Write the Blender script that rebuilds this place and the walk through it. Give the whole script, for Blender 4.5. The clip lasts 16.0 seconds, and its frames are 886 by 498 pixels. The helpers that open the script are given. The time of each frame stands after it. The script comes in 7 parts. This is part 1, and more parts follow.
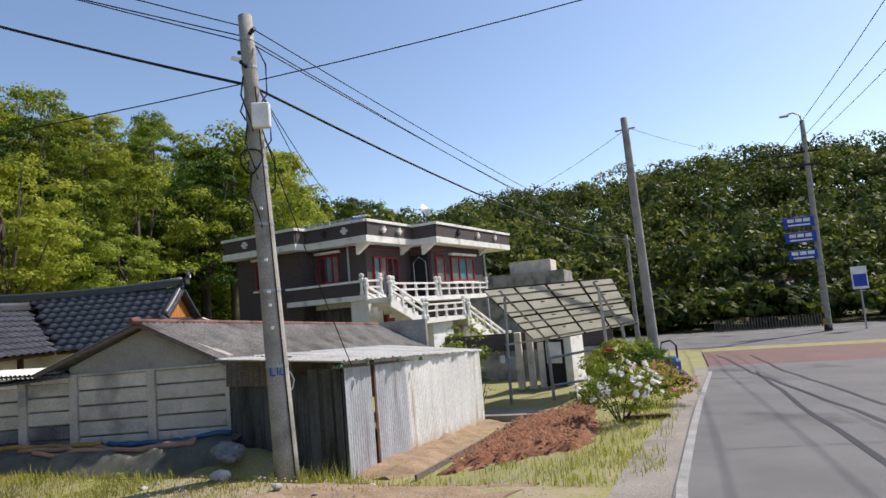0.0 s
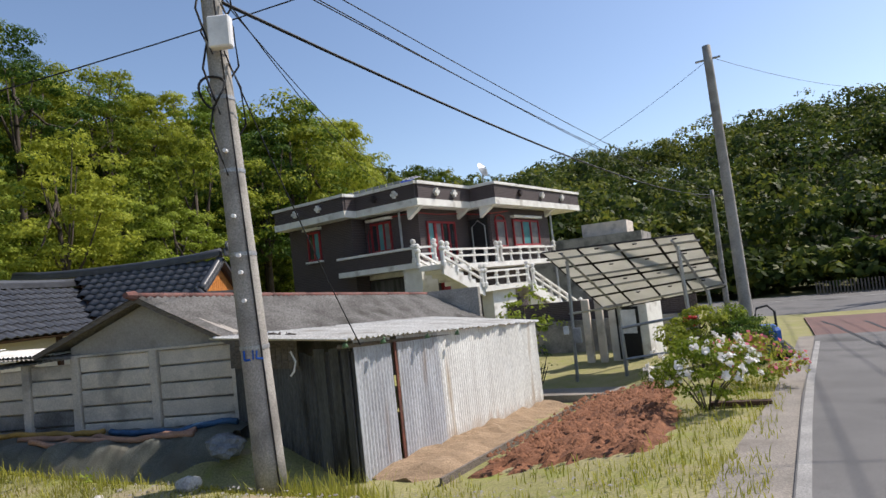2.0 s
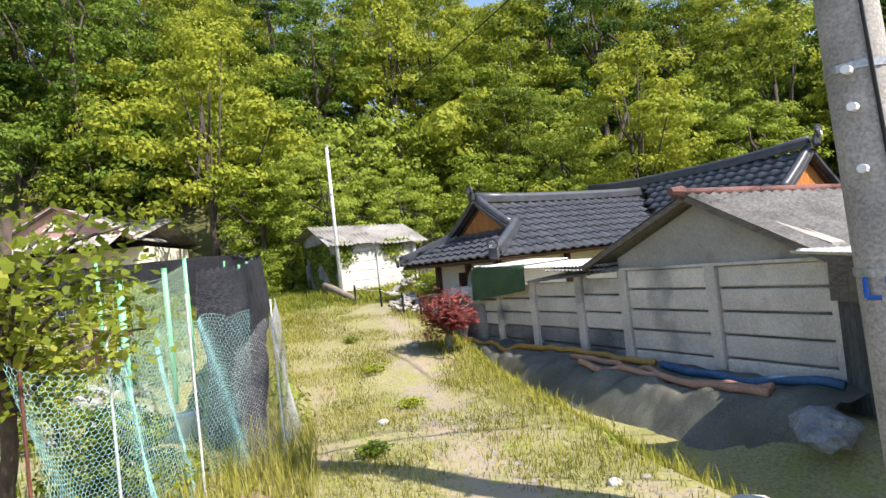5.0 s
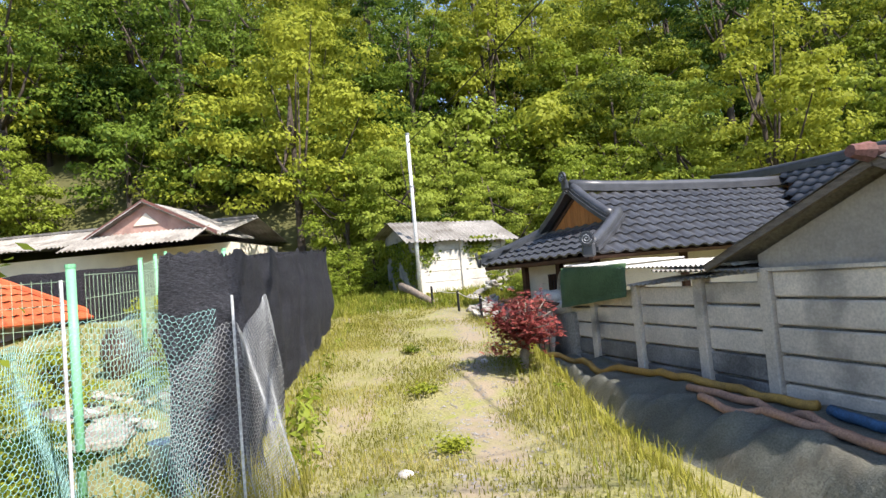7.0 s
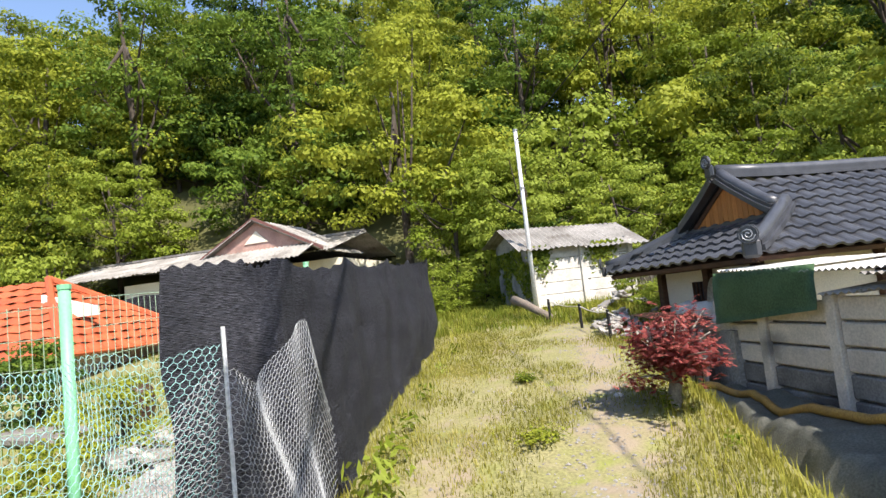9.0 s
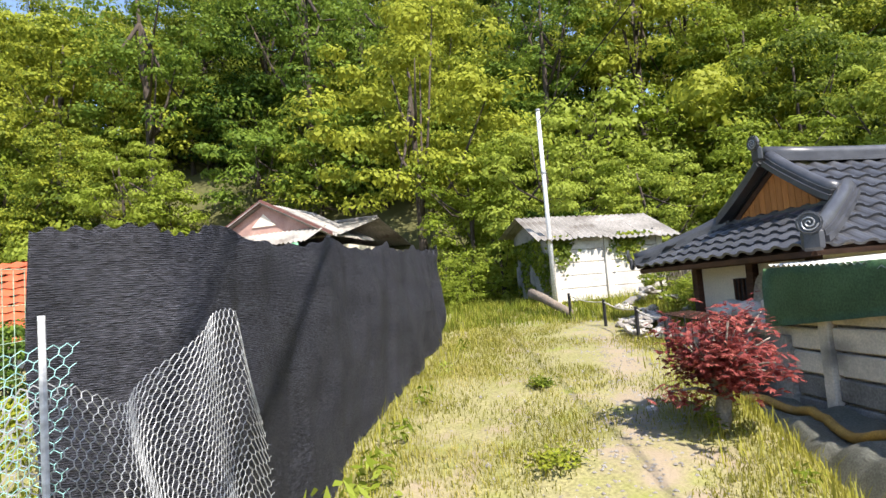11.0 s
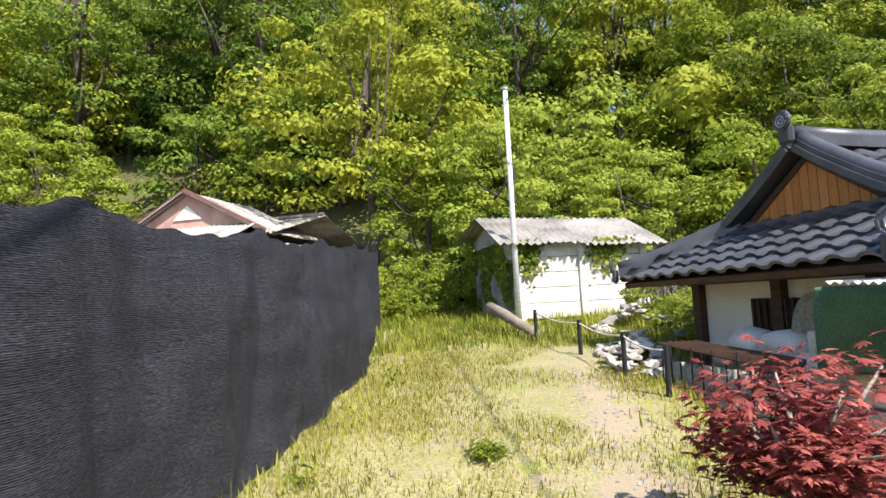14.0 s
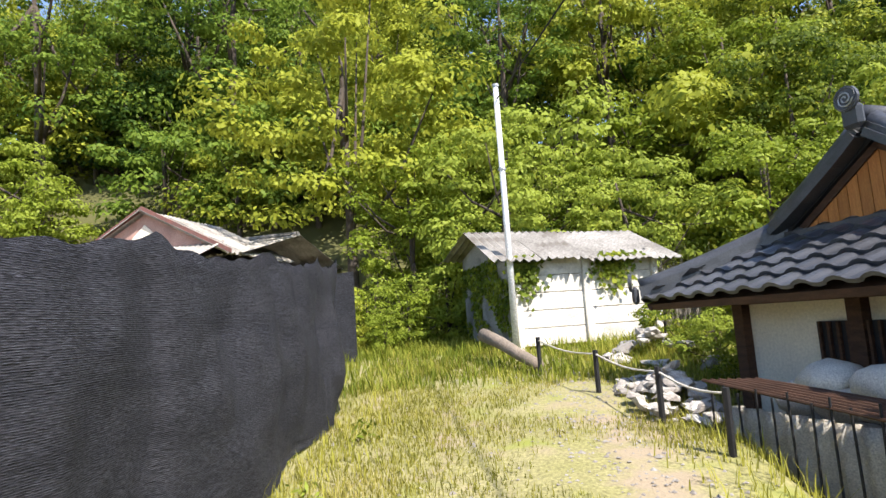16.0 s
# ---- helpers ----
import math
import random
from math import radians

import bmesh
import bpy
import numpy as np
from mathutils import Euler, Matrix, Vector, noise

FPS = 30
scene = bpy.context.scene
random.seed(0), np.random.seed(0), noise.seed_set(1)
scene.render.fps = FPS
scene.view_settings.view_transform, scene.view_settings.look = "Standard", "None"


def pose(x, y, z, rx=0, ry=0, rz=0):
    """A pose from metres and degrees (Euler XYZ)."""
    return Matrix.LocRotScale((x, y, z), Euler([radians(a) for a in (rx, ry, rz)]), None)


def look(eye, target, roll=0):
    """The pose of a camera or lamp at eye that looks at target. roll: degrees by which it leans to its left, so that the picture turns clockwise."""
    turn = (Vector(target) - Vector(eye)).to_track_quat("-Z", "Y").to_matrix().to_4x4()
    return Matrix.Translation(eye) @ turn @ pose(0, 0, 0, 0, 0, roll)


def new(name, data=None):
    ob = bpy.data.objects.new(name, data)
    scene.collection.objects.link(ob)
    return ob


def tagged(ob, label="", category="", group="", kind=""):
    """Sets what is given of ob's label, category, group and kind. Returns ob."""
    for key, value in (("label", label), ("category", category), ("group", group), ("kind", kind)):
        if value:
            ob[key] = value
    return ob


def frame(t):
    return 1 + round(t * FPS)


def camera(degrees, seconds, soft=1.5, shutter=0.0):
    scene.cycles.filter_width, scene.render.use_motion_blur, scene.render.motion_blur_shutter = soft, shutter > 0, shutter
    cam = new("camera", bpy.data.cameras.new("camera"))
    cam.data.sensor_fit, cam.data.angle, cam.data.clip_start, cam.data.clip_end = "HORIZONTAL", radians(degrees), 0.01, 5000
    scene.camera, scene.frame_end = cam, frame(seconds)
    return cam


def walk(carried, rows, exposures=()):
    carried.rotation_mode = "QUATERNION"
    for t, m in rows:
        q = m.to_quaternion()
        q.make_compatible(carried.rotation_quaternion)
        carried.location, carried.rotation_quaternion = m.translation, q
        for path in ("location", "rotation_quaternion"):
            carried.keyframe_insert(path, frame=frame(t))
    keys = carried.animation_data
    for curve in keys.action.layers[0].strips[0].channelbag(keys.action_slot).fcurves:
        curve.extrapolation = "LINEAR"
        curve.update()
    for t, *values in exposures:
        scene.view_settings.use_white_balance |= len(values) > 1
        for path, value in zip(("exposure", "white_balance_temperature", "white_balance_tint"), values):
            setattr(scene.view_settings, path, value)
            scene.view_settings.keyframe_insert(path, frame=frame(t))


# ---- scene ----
cam = camera(72.6, 16.0)
PATH = [
    (0, (-0.211, -0.22, 1.761), (-0.831, 1.671, 1.957), -4.9),
    (0.5, (-0.267, 0.415, 1.741), (-0.93, 2.297, 1.879), -5.7),
    (1, (-0.107, 0.87, 1.732), (-0.789, 2.747, 1.847), -4.7),
    (1.5, (-0.221, 1.439, 1.698), (-0.933, 3.304, 1.83), -4.2),
    (2, (-0.261, 1.861, 1.639), (-1.124, 3.661, 1.758), -6.2),
    (2.5, (-0.652, 2.47, 1.656), (-1.919, 4.013, 1.764), -6.0),
    (3, (-0.901, 2.854, 1.62), (-2.328, 4.253, 1.694), -6.5),
    (3.5, (-1.317, 3.288, 1.62), (-2.972, 4.41, 1.672), -6.4),
    (4, (-1.724, 3.557, 1.558), (-3.487, 4.501, 1.599), -6.0),
    (4.5, (-2.125, 3.886, 1.512), (-4.011, 4.551, 1.564), -6.2),
    (5, (-2.539, 4.043, 1.468), (-4.493, 4.468, 1.515), -6.2),
    (5.2, (-2.647, 4.097, 1.455), (-4.61, 4.476, 1.512), -6.8),
    (7.3, (-4.665, 4.908, 1.291), (-6.661, 4.956, 1.412), -4.6),
    (7.5, (-4.818, 4.933, 1.306), (-6.812, 4.973, 1.459), -4.5),
    (8, (-5.25, 4.963, 1.305), (-7.233, 4.956, 1.565), -4.7),
    (8.5, (-5.638, 4.956, 1.294), (-7.611, 4.763, 1.556), -4.0),
    (9, (-5.995, 4.908, 1.31), (-7.965, 4.609, 1.486), -6.2),
    (9.2, (-6.158, 4.89, 1.308), (-8.121, 4.541, 1.469), -6.6),
    (11.3, (-7.253, 4.883, 1.276), (-9.216, 4.534, 1.431), -4.1),
    (11.5, (-7.456, 4.895, 1.274), (-9.428, 4.631, 1.476), -3.6),
    (12, (-7.818, 4.864, 1.268), (-9.803, 4.761, 1.495), -4.0),
    (12.5, (-8.203, 4.921, 1.276), (-10.186, 4.794, 1.496), -4.2),
    (13, (-8.629, 4.937, 1.294), (-10.613, 4.774, 1.48), -4.9),
    (13.5, (-8.994, 4.947, 1.317), (-10.978, 4.754, 1.489), -5.0),
    (14, (-9.36, 4.939, 1.329), (-11.335, 4.675, 1.505), -2.9),
    (14.5, (-9.682, 4.804, 1.35), (-11.656, 4.547, 1.538), -2.7),
    (15, (-10.128, 4.835, 1.355), (-12.104, 4.608, 1.562), -3.6),
    (15.5, (-10.425, 4.775, 1.406), (-12.4, 4.534, 1.61), -3.7),
    (16, (-10.767, 4.758, 1.396), (-12.74, 4.547, 1.642), -3.9),
]
walk(cam, [(t, look(eye, target, roll)) for t, eye, target, roll in PATH],
     [(t, e, 6500, 14) for t, e in ((0, 0.40), (1, 0.36), (2, 0.33), (2.5, 0.42), (3.5, 0.83), (5, 1.15), (9, 1.05), (12, 1.27), (16, 1.27))])

# ---- world, sun, exposure ----
SUN_DIR = Vector((0.67, 0.62, 1.03)).normalized()
world = bpy.data.worlds.new("sky")
scene.world = world
world.use_nodes = True
wn = world.node_tree
sky = wn.nodes.new("ShaderNodeTexSky")
sky.sky_type = "NISHITA"
sky.sun_disc = False
sky.sun_elevation = math.asin(SUN_DIR.z)
sky.sun_rotation = math.atan2(SUN_DIR.x, SUN_DIR.y)
sky.air_density, sky.dust_density, sky.ozone_density = 1.0, 0.6, 1.6
wn.nodes["Background"].inputs["Strength"].default_value = 0.13
wn.links.new(sky.outputs[0], wn.nodes["Background"].inputs["Color"])
sun = new("sun", bpy.data.lights.new("sun", "SUN"))
sun.data.energy, sun.data.angle, sun.data.color = 4.6, radians(0.53), (1.0, 0.94, 0.84)
sun.matrix_world = look(SUN_DIR * 60, (0, 0, 0))


# ---- materials ----
def mat(name, base, base2=None, rough=0.7, scale=6.0, fine=60.0, bump=0.15, metal=0.0, spots=0.0, spot_col=(0.1, 0.08, 0.06), spot_scale=1.5, rnd=0.0, streak=(1, 1, 1), spec=0.3, fine_amt=0.35, trans=0.0):
    """Base colour mixed to a second one by broad noise, darkened by fine grain, stained by a third noise; bump from both."""
    m = bpy.data.materials.new(name)
    m.use_nodes = True
    nt, nd = m.node_tree, m.node_tree.nodes
    bs = nd["Principled BSDF"]
    bs.inputs["Roughness"].default_value, bs.inputs["Metallic"].default_value = rough, metal
    bs.inputs["Specular IOR Level"].default_value = spec
    tc, mp = nd.new("ShaderNodeTexCoord"), nd.new("ShaderNodeMapping")
    mp.inputs["Scale"].default_value = streak
    nt.links.new(tc.outputs["Object"], mp.inputs["Vector"])

    def noise_node(s, detail):
        n = nd.new("ShaderNodeTexNoise")
        n.inputs["Scale"].default_value, n.inputs["Detail"].default_value = s, detail
        nt.links.new(mp.outputs[0], n.inputs["Vector"])
        return n.outputs["Fac"]

    def mix(kind, fac, a, b):
        n = nd.new("ShaderNodeMix")
        n.data_type, n.blend_type = "RGBA", kind
        for sock, v in ((n.inputs[0], fac), (n.inputs[6], a), (n.inputs[7], b)):
            if isinstance(v, bpy.types.NodeSocket):
                nt.links.new(v, sock)
            else:
                sock.default_value = v if isinstance(v, float) else (*v, 1)
        return n.outputs[2]

    def ramp(v, lo, hi):
        n = nd.new("ShaderNodeMapRange")
        n.inputs[1].default_value, n.inputs[2].default_value = lo, hi
        nt.links.new(v, n.inputs[0])
        return n.outputs[0]

    broad, grain = noise_node(scale, 4), noise_node(fine, 3)
    col = mix("MIX", ramp(broad, 0.35, 0.65), base, base2 or tuple(c * 0.75 for c in base))
    gr = nd.new("ShaderNodeMapRange")
    gr.inputs[1].default_value, gr.inputs[2].default_value, gr.inputs[3].default_value = 0.3, 0.7, 1 - fine_amt
    gr.inputs[4].default_value = 1 + fine_amt * 0.5
    nt.links.new(grain, gr.inputs[0])
    cmb = nd.new("ShaderNodeCombineColor")
    for i in range(3):
        nt.links.new(gr.outputs[0], cmb.inputs[i])
    col = mix("MULTIPLY", 1.0, col, cmb.outputs[0])
    if spots:
        col = mix("MIX", ramp(noise_node(spot_scale, 5), 0.62 - 0.2 * spots, 0.75), col, spot_col)
    if rnd:
        oi, hv = nd.new("ShaderNodeObjectInfo"), nd.new("ShaderNodeHueSaturation")
        v = nd.new("ShaderNodeMapRange")
        v.inputs[3].default_value, v.inputs[4].default_value = 1 - rnd, 1 + rnd
        nt.links.new(oi.outputs["Random"], v.inputs[0])
        nt.links.new(v.outputs[0], hv.inputs["Value"])
        nt.links.new(col, hv.inputs["Color"])
        col = hv.outputs[0]
    nt.links.new(col, bs.inputs["Base Color"])
    if bump:
        bp, ad = nd.new("ShaderNodeBump"), nd.new("ShaderNodeMath")
        ad.operation = "ADD"
        nt.links.new(broad, ad.inputs[0])
        nt.links.new(grain, ad.inputs[1])
        bp.inputs["Strength"].default_value, bp.inputs["Distance"].default_value = bump, 0.02
        nt.links.new(ad.outputs[0], bp.inputs["Height"])
        nt.links.new(bp.outputs[0], bs.inputs["Normal"])
    if trans:
        tl, ms = nd.new("ShaderNodeBsdfTranslucent"), nd.new("ShaderNodeMixShader")
        nt.links.new(col, tl.inputs["Color"])
        ms.inputs[0].default_value = trans
        nt.links.new(bs.outputs[0], ms.inputs[1])
        nt.links.new(tl.outputs[0], ms.inputs[2])
        nt.links.new(ms.outputs[0], nd["Material Output"].inputs["Surface"])
    return m


def leaf_mat(name, dark, mid, light, trans=0.4, rough=0.55):
    """Foliage: a ramp of greens by leaf and by plant, part of the light passing through."""
    m = bpy.data.materials.new(name)
    m.use_nodes = True
    nt, nd = m.node_tree, m.node_tree.nodes
    bs = nd["Principled BSDF"]
    bs.inputs["Roughness"].default_value, bs.inputs["Specular IOR Level"].default_value = rough, 0.12
    ge, oi, tc = nd.new("ShaderNodeNewGeometry"), nd.new("ShaderNodeObjectInfo"), nd.new("ShaderNodeTexCoord")
    ns = nd.new("ShaderNodeTexNoise")
    ns.inputs["Scale"].default_value = 0.9
    nt.links.new(tc.outputs["Object"], ns.inputs["Vector"])
    ad, ad2 = nd.new("ShaderNodeMath"), nd.new("ShaderNodeMath")
    ad.operation = ad2.operation = "MULTIPLY_ADD"
    nt.links.new(ge.outputs["Random Per Island"], ad.inputs[0])
    ad.inputs[1].default_value = 0.35
    nt.links.new(ns.outputs["Fac"], ad.inputs[2])
    nt.links.new(oi.outputs["Random"], ad2.inputs[0])
    ad2.inputs[1].default_value = 0.55
    nt.links.new(ad.outputs[0], ad2.inputs[2])
    at = nd.new("ShaderNodeAttribute")
    at.attribute_name = "tint"
    ad3 = nd.new("ShaderNodeMath")
    nt.links.new(ad2.outputs[0], ad3.inputs[0])
    nt.links.new(at.outputs["Fac"], ad3.inputs[1])
    rp = nd.new("ShaderNodeValToRGB")
    rp.color_ramp.elements[0].position, rp.color_ramp.elements[0].color = 0.45, (*dark, 1)
    rp.color_ramp.elements[1].position, rp.color_ramp.elements[1].color = 1.15, (*light, 1)
    e = rp.color_ramp.elements.new(0.85)
    e.color = (*mid, 1)
    nt.links.new(ad3.outputs[0], rp.inputs[0])
    nt.links.new(rp.outputs[0], bs.inputs["Base Color"])
    tr, mx = nd.new("ShaderNodeBsdfTranslucent"), nd.new("ShaderNodeMixShader")
    nt.links.new(rp.outputs[0], tr.inputs["Color"])
    mx.inputs[0].default_value = trans
    nt.links.new(bs.outputs[0], mx.inputs[1])
    nt.links.new(tr.outputs[0], mx.inputs[2])
    nt.links.new(mx.outputs[0], nd["Material Output"].inputs["Surface"])
    return m


M = {}
M["concrete"] = mat("concrete_panel", (0.68, 0.60, 0.51), (0.53, 0.475, 0.41), 0.9, 2.2, 45, 0.25, spots=0.35, spot_col=(0.16, 0.15, 0.14), spot_scale=1.3, rnd=0.08, streak=(1, 1, 1), fine_amt=0.2)
M["concrete_sooty"] = mat("sooty_concrete_panel", (0.3, 0.285, 0.265), (0.13, 0.125, 0.12), 0.9, 1.6, 40, 0.25, spots=0.7, spot_col=(0.06, 0.058, 0.055), spot_scale=1.1, rnd=0.1)
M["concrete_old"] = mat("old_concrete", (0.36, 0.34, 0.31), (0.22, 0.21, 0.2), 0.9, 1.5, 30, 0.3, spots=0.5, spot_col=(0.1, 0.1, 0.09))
M["pole"] = mat("pole_concrete", (0.36, 0.34, 0.31), (0.27, 0.255, 0.235), 0.85, 3, 60, 0.15, spots=0.3, spot_col=(0.14, 0.13, 0.12))
M["plaster"] = mat("mortar", (0.38, 0.345, 0.3), (0.31, 0.28, 0.25), 0.95, 2, 35, 0.2, spots=0.3, spot_col=(0.15, 0.13, 0.12), fine_amt=0.15)
M["white"] = mat("white_paint", (0.78, 0.77, 0.73), (0.66, 0.64, 0.6), 0.7, 2.5, 40, 0.1, spots=0.25, spot_col=(0.32, 0.29, 0.25), fine_amt=0.15)
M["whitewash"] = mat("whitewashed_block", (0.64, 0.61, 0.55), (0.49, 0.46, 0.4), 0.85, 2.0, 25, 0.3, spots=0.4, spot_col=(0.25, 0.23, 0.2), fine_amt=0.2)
M["tin"] = mat("galvanised_tin", (0.55, 0.57, 0.6), (0.42, 0.43, 0.46), 0.5, 1.2, 30, 0.1, metal=0.35, spots=0.15, spot_col=(0.2, 0.13, 0.08), spot_scale=0.9, streak=(3, 3, 0.5), rnd=0.1)
M["tin_white"] = mat("white_tin", (0.8, 0.8, 0.76), (0.68, 0.67, 0.63), 0.5, 1.5, 30, 0.08, metal=0.1, spots=0.1, spot_col=(0.36, 0.26, 0.15), spot_scale=0.7, streak=(3, 3, 0.5))
def foot_rust(m):
    """Ragged rust stains creeping up from the foot of the sheets."""
    nt, nd = m.node_tree, m.node_tree.nodes
    bs = nd["Principled BSDF"]
    old = bs.inputs["Base Color"].links[0].from_socket
    tc, sp, mp, ns = nd.new("ShaderNodeTexCoord"), nd.new("ShaderNodeSeparateXYZ"), nd.new("ShaderNodeMapping"), nd.new("ShaderNodeTexNoise")
    nt.links.new(tc.outputs["Object"], sp.inputs[0])
    mp.inputs["Scale"].default_value = (5.0, 5.0, 0.8)
    nt.links.new(tc.outputs["Object"], mp.inputs["Vector"])
    nt.links.new(mp.outputs[0], ns.inputs["Vector"])
    ns.inputs["Scale"].default_value, ns.inputs["Detail"].default_value = 1.0, 5
    lv, hg, mx = nd.new("ShaderNodeMath"), nd.new("ShaderNodeMath"), nd.new("ShaderNodeMix")
    lv.operation = hg.operation = "MULTIPLY_ADD"
    nt.links.new(sp.outputs["Y"], lv.inputs[0])
    lv.inputs[1].default_value = 0.066
    nt.links.new(sp.outputs["Z"], lv.inputs[2])
    nt.links.new(ns.outputs["Fac"], hg.inputs[0])
    hg.inputs[1].default_value = -1.1
    nt.links.new(lv.outputs[0], hg.inputs[2])
    mr = nd.new("ShaderNodeMapRange")
    nt.links.new(hg.outputs[0], mr.inputs[0])
    mr.inputs[1].default_value, mr.inputs[2].default_value, mr.inputs[3].default_value, mr.inputs[4].default_value = -0.95, -0.5, 0.85, 0.0
    mx.data_type = "RGBA"
    nt.links.new(mr.outputs[0], mx.inputs[0])
    nt.links.new(old, mx.inputs[6])
    mx.inputs[7].default_value = (0.34, 0.2, 0.09, 1)
    nt.links.new(mx.outputs[2], bs.inputs["Base Color"])


foot_rust(M["tin_white"])
M["tin_dark"] = mat("dark_tin", (0.13, 0.13, 0.13), (0.07, 0.068, 0.065), 0.7, 1.5, 25, 0.15, metal=0.1, spots=0.4, spot_col=(0.025, 0.024, 0.023), streak=(3, 3, 0.5), rnd=0.15)
M["rust"] = mat("rusty_steel", (0.16, 0.055, 0.035), (0.09, 0.04, 0.03), 0.85, 4, 60, 0.2)
M["slate"] = mat("asbestos_roof", (0.22, 0.21, 0.195), (0.13, 0.12, 0.11), 0.95, 1.6, 28, 0.4, spots=0.4, spot_col=(0.07, 0.065, 0.055), rnd=0.1)
M["slate_pale"] = mat("pale_asbestos_roof", (0.36, 0.34, 0.31), (0.24, 0.225, 0.2), 0.95, 1.2, 24, 0.3, spots=0.4, spot_col=(0.12, 0.1, 0.08), rnd=0.1)
M["roof_white"] = mat("pale_corrugated_roof", (0.62, 0.61, 0.57), (0.5, 0.48, 0.44), 0.7, 1.5, 30, 0.1, spots=0.2, spot_col=(0.3, 0.27, 0.22))
M["red_cap"] = mat("red_ridge_paint", (0.2, 0.085, 0.07), (0.14, 0.08, 0.07), 0.85, 6, 40, 0.2)
M["black_tile"] = mat("black_roof_tile", (0.06, 0.063, 0.07), (0.044, 0.046, 0.052), 0.38, 5, 70, 0.08, spec=0.55, rnd=0.2)
M["brick"] = mat("dark_brick", (0.052, 0.038, 0.038), (0.036, 0.027, 0.028), 0.7, 3, 40, 0.2, rnd=0.15)
M["brick_wall"] = None
M["wood_orange"] = mat("orange_board", (0.50, 0.20, 0.05), (0.40, 0.145, 0.035), 0.6, 5, 40, 0.12, streak=(8, 8, 0.8), rnd=0.12)
M["wood_dark"] = mat("dark_timber", (0.1, 0.05, 0.03), (0.06, 0.032, 0.02), 0.75, 5, 40, 0.2, streak=(1, 1, 6))
M["wood_grey"] = mat("weathered_timber", (0.2, 0.17, 0.14), (0.12, 0.1, 0.085), 0.9, 6, 50, 0.3, streak=(1, 6, 6))
M["cream"] = mat("cream_plaster", (0.8, 0.74, 0.6), (0.72, 0.66, 0.54), 0.9, 2, 40, 0.1, fine_amt=0.15)
M["pink_plaster"] = mat("faded_pink_plaster", (0.5, 0.33, 0.27), (0.4, 0.24, 0.2), 0.9, 3, 40, 0.15, spots=0.3, spot_col=(0.3, 0.2, 0.17))
M["steel"] = mat("grey_steel", (0.42, 0.43, 0.44), (0.34, 0.35, 0.36), 0.45, 4, 50, 0.05, metal=0.6)
M["post_white"] = mat("white_steel_pipe", (0.7, 0.71, 0.72), (0.6, 0.61, 0.62), 0.4, 4, 50, 0.05, metal=0.2)
M["black"] = mat("black_iron", (0.02, 0.02, 0.022), None, 0.55, 8, 60, 0.05)
M["cable"] = mat("cable_rubber", (0.015, 0.015, 0.016), None, 0.6, 8, 60, 0.0)
M["shade_net"] = mat("black_shade_net", (0.10, 0.103, 0.125), (0.072, 0.075, 0.093), 0.65, 3, 95, 0.9, streak=(0.3, 0.3, 2.2), fine_amt=0.8, spec=0.4)
def weave(m, scale):
    """Knitted horizontal courses as relief and shade of the threads."""
    nt, nd = m.node_tree, m.node_tree.nodes
    bs = nd["Principled BSDF"]
    tc, wv = nd.new("ShaderNodeTexCoord"), nd.new("ShaderNodeTexWave")
    wv.bands_direction = "Z"
    for key, val in (("Scale", scale), ("Distortion", 2.2), ("Detail", 3.0), ("Detail Scale", 2.5)):
        wv.inputs[key].default_value = val
    nt.links.new(tc.outputs["Object"], wv.inputs["Vector"])
    old = bs.inputs["Base Color"].links[0].from_socket
    mr, mx = nd.new("ShaderNodeMapRange"), nd.new("ShaderNodeMix")
    mr.inputs[3].default_value, mr.inputs[4].default_value = 0.55, 1.35
    nt.links.new(wv.outputs["Fac"], mr.inputs[0])
    cc = nd.new("ShaderNodeCombineColor")
    for i in range(3):
        nt.links.new(mr.outputs[0], cc.inputs[i])
    mx.data_type, mx.blend_type = "RGBA", "MULTIPLY"
    mx.inputs[0].default_value = 1.0
    nt.links.new(old, mx.inputs[6])
    nt.links.new(cc.outputs[0], mx.inputs[7])
    nt.links.new(mx.outputs[2], bs.inputs["Base Color"])
    bp = nd.new("ShaderNodeBump")
    bp.inputs["Strength"].default_value, bp.inputs["Distance"].default_value = 0.6, 0.01
    nt.links.new(wv.outputs["Fac"], bp.inputs["Height"])
    nt.links.new(bs.inputs["Normal"].links[0].from_socket, bp.inputs["Normal"])
    nt.links.new(bp.outputs[0], bs.inputs["Normal"])


weave(M["shade_net"], 34.0)
M["green_paint"] = mat("green_painted_steel", (0.22, 0.55, 0.30), (0.18, 0.47, 0.26), 0.45, 3, 50, 0.05, fine_amt=0.1)
M["net_wire"] = mat("pale_net_wire", (0.34, 0.355, 0.36), None, 0.5, 8, 60, 0.0, metal=0.2)
M["mesh_wire"] = mat("pale_green_wire", (0.36, 0.5, 0.34), None, 0.5, 8, 60, 0.0)
M["net_teal"] = mat("teal_net", (0.28, 0.52, 0.5), None, 0.6, 8, 60, 0.0)
M["orange_roof"] = mat("orange_metal_tile", (0.55, 0.13, 0.05), (0.45, 0.1, 0.04), 0.5, 3, 50, 0.08, rnd=0.1)
M["red_frame"] = mat("red_window_frame", (0.32, 0.035, 0.04), None, 0.5, 5, 50, 0.03)
M["glass"] = mat("dark_glass", (0.03, 0.04, 0.045), None, 0.08, 2, 10, 0.0, spec=0.8, fine_amt=0.05)
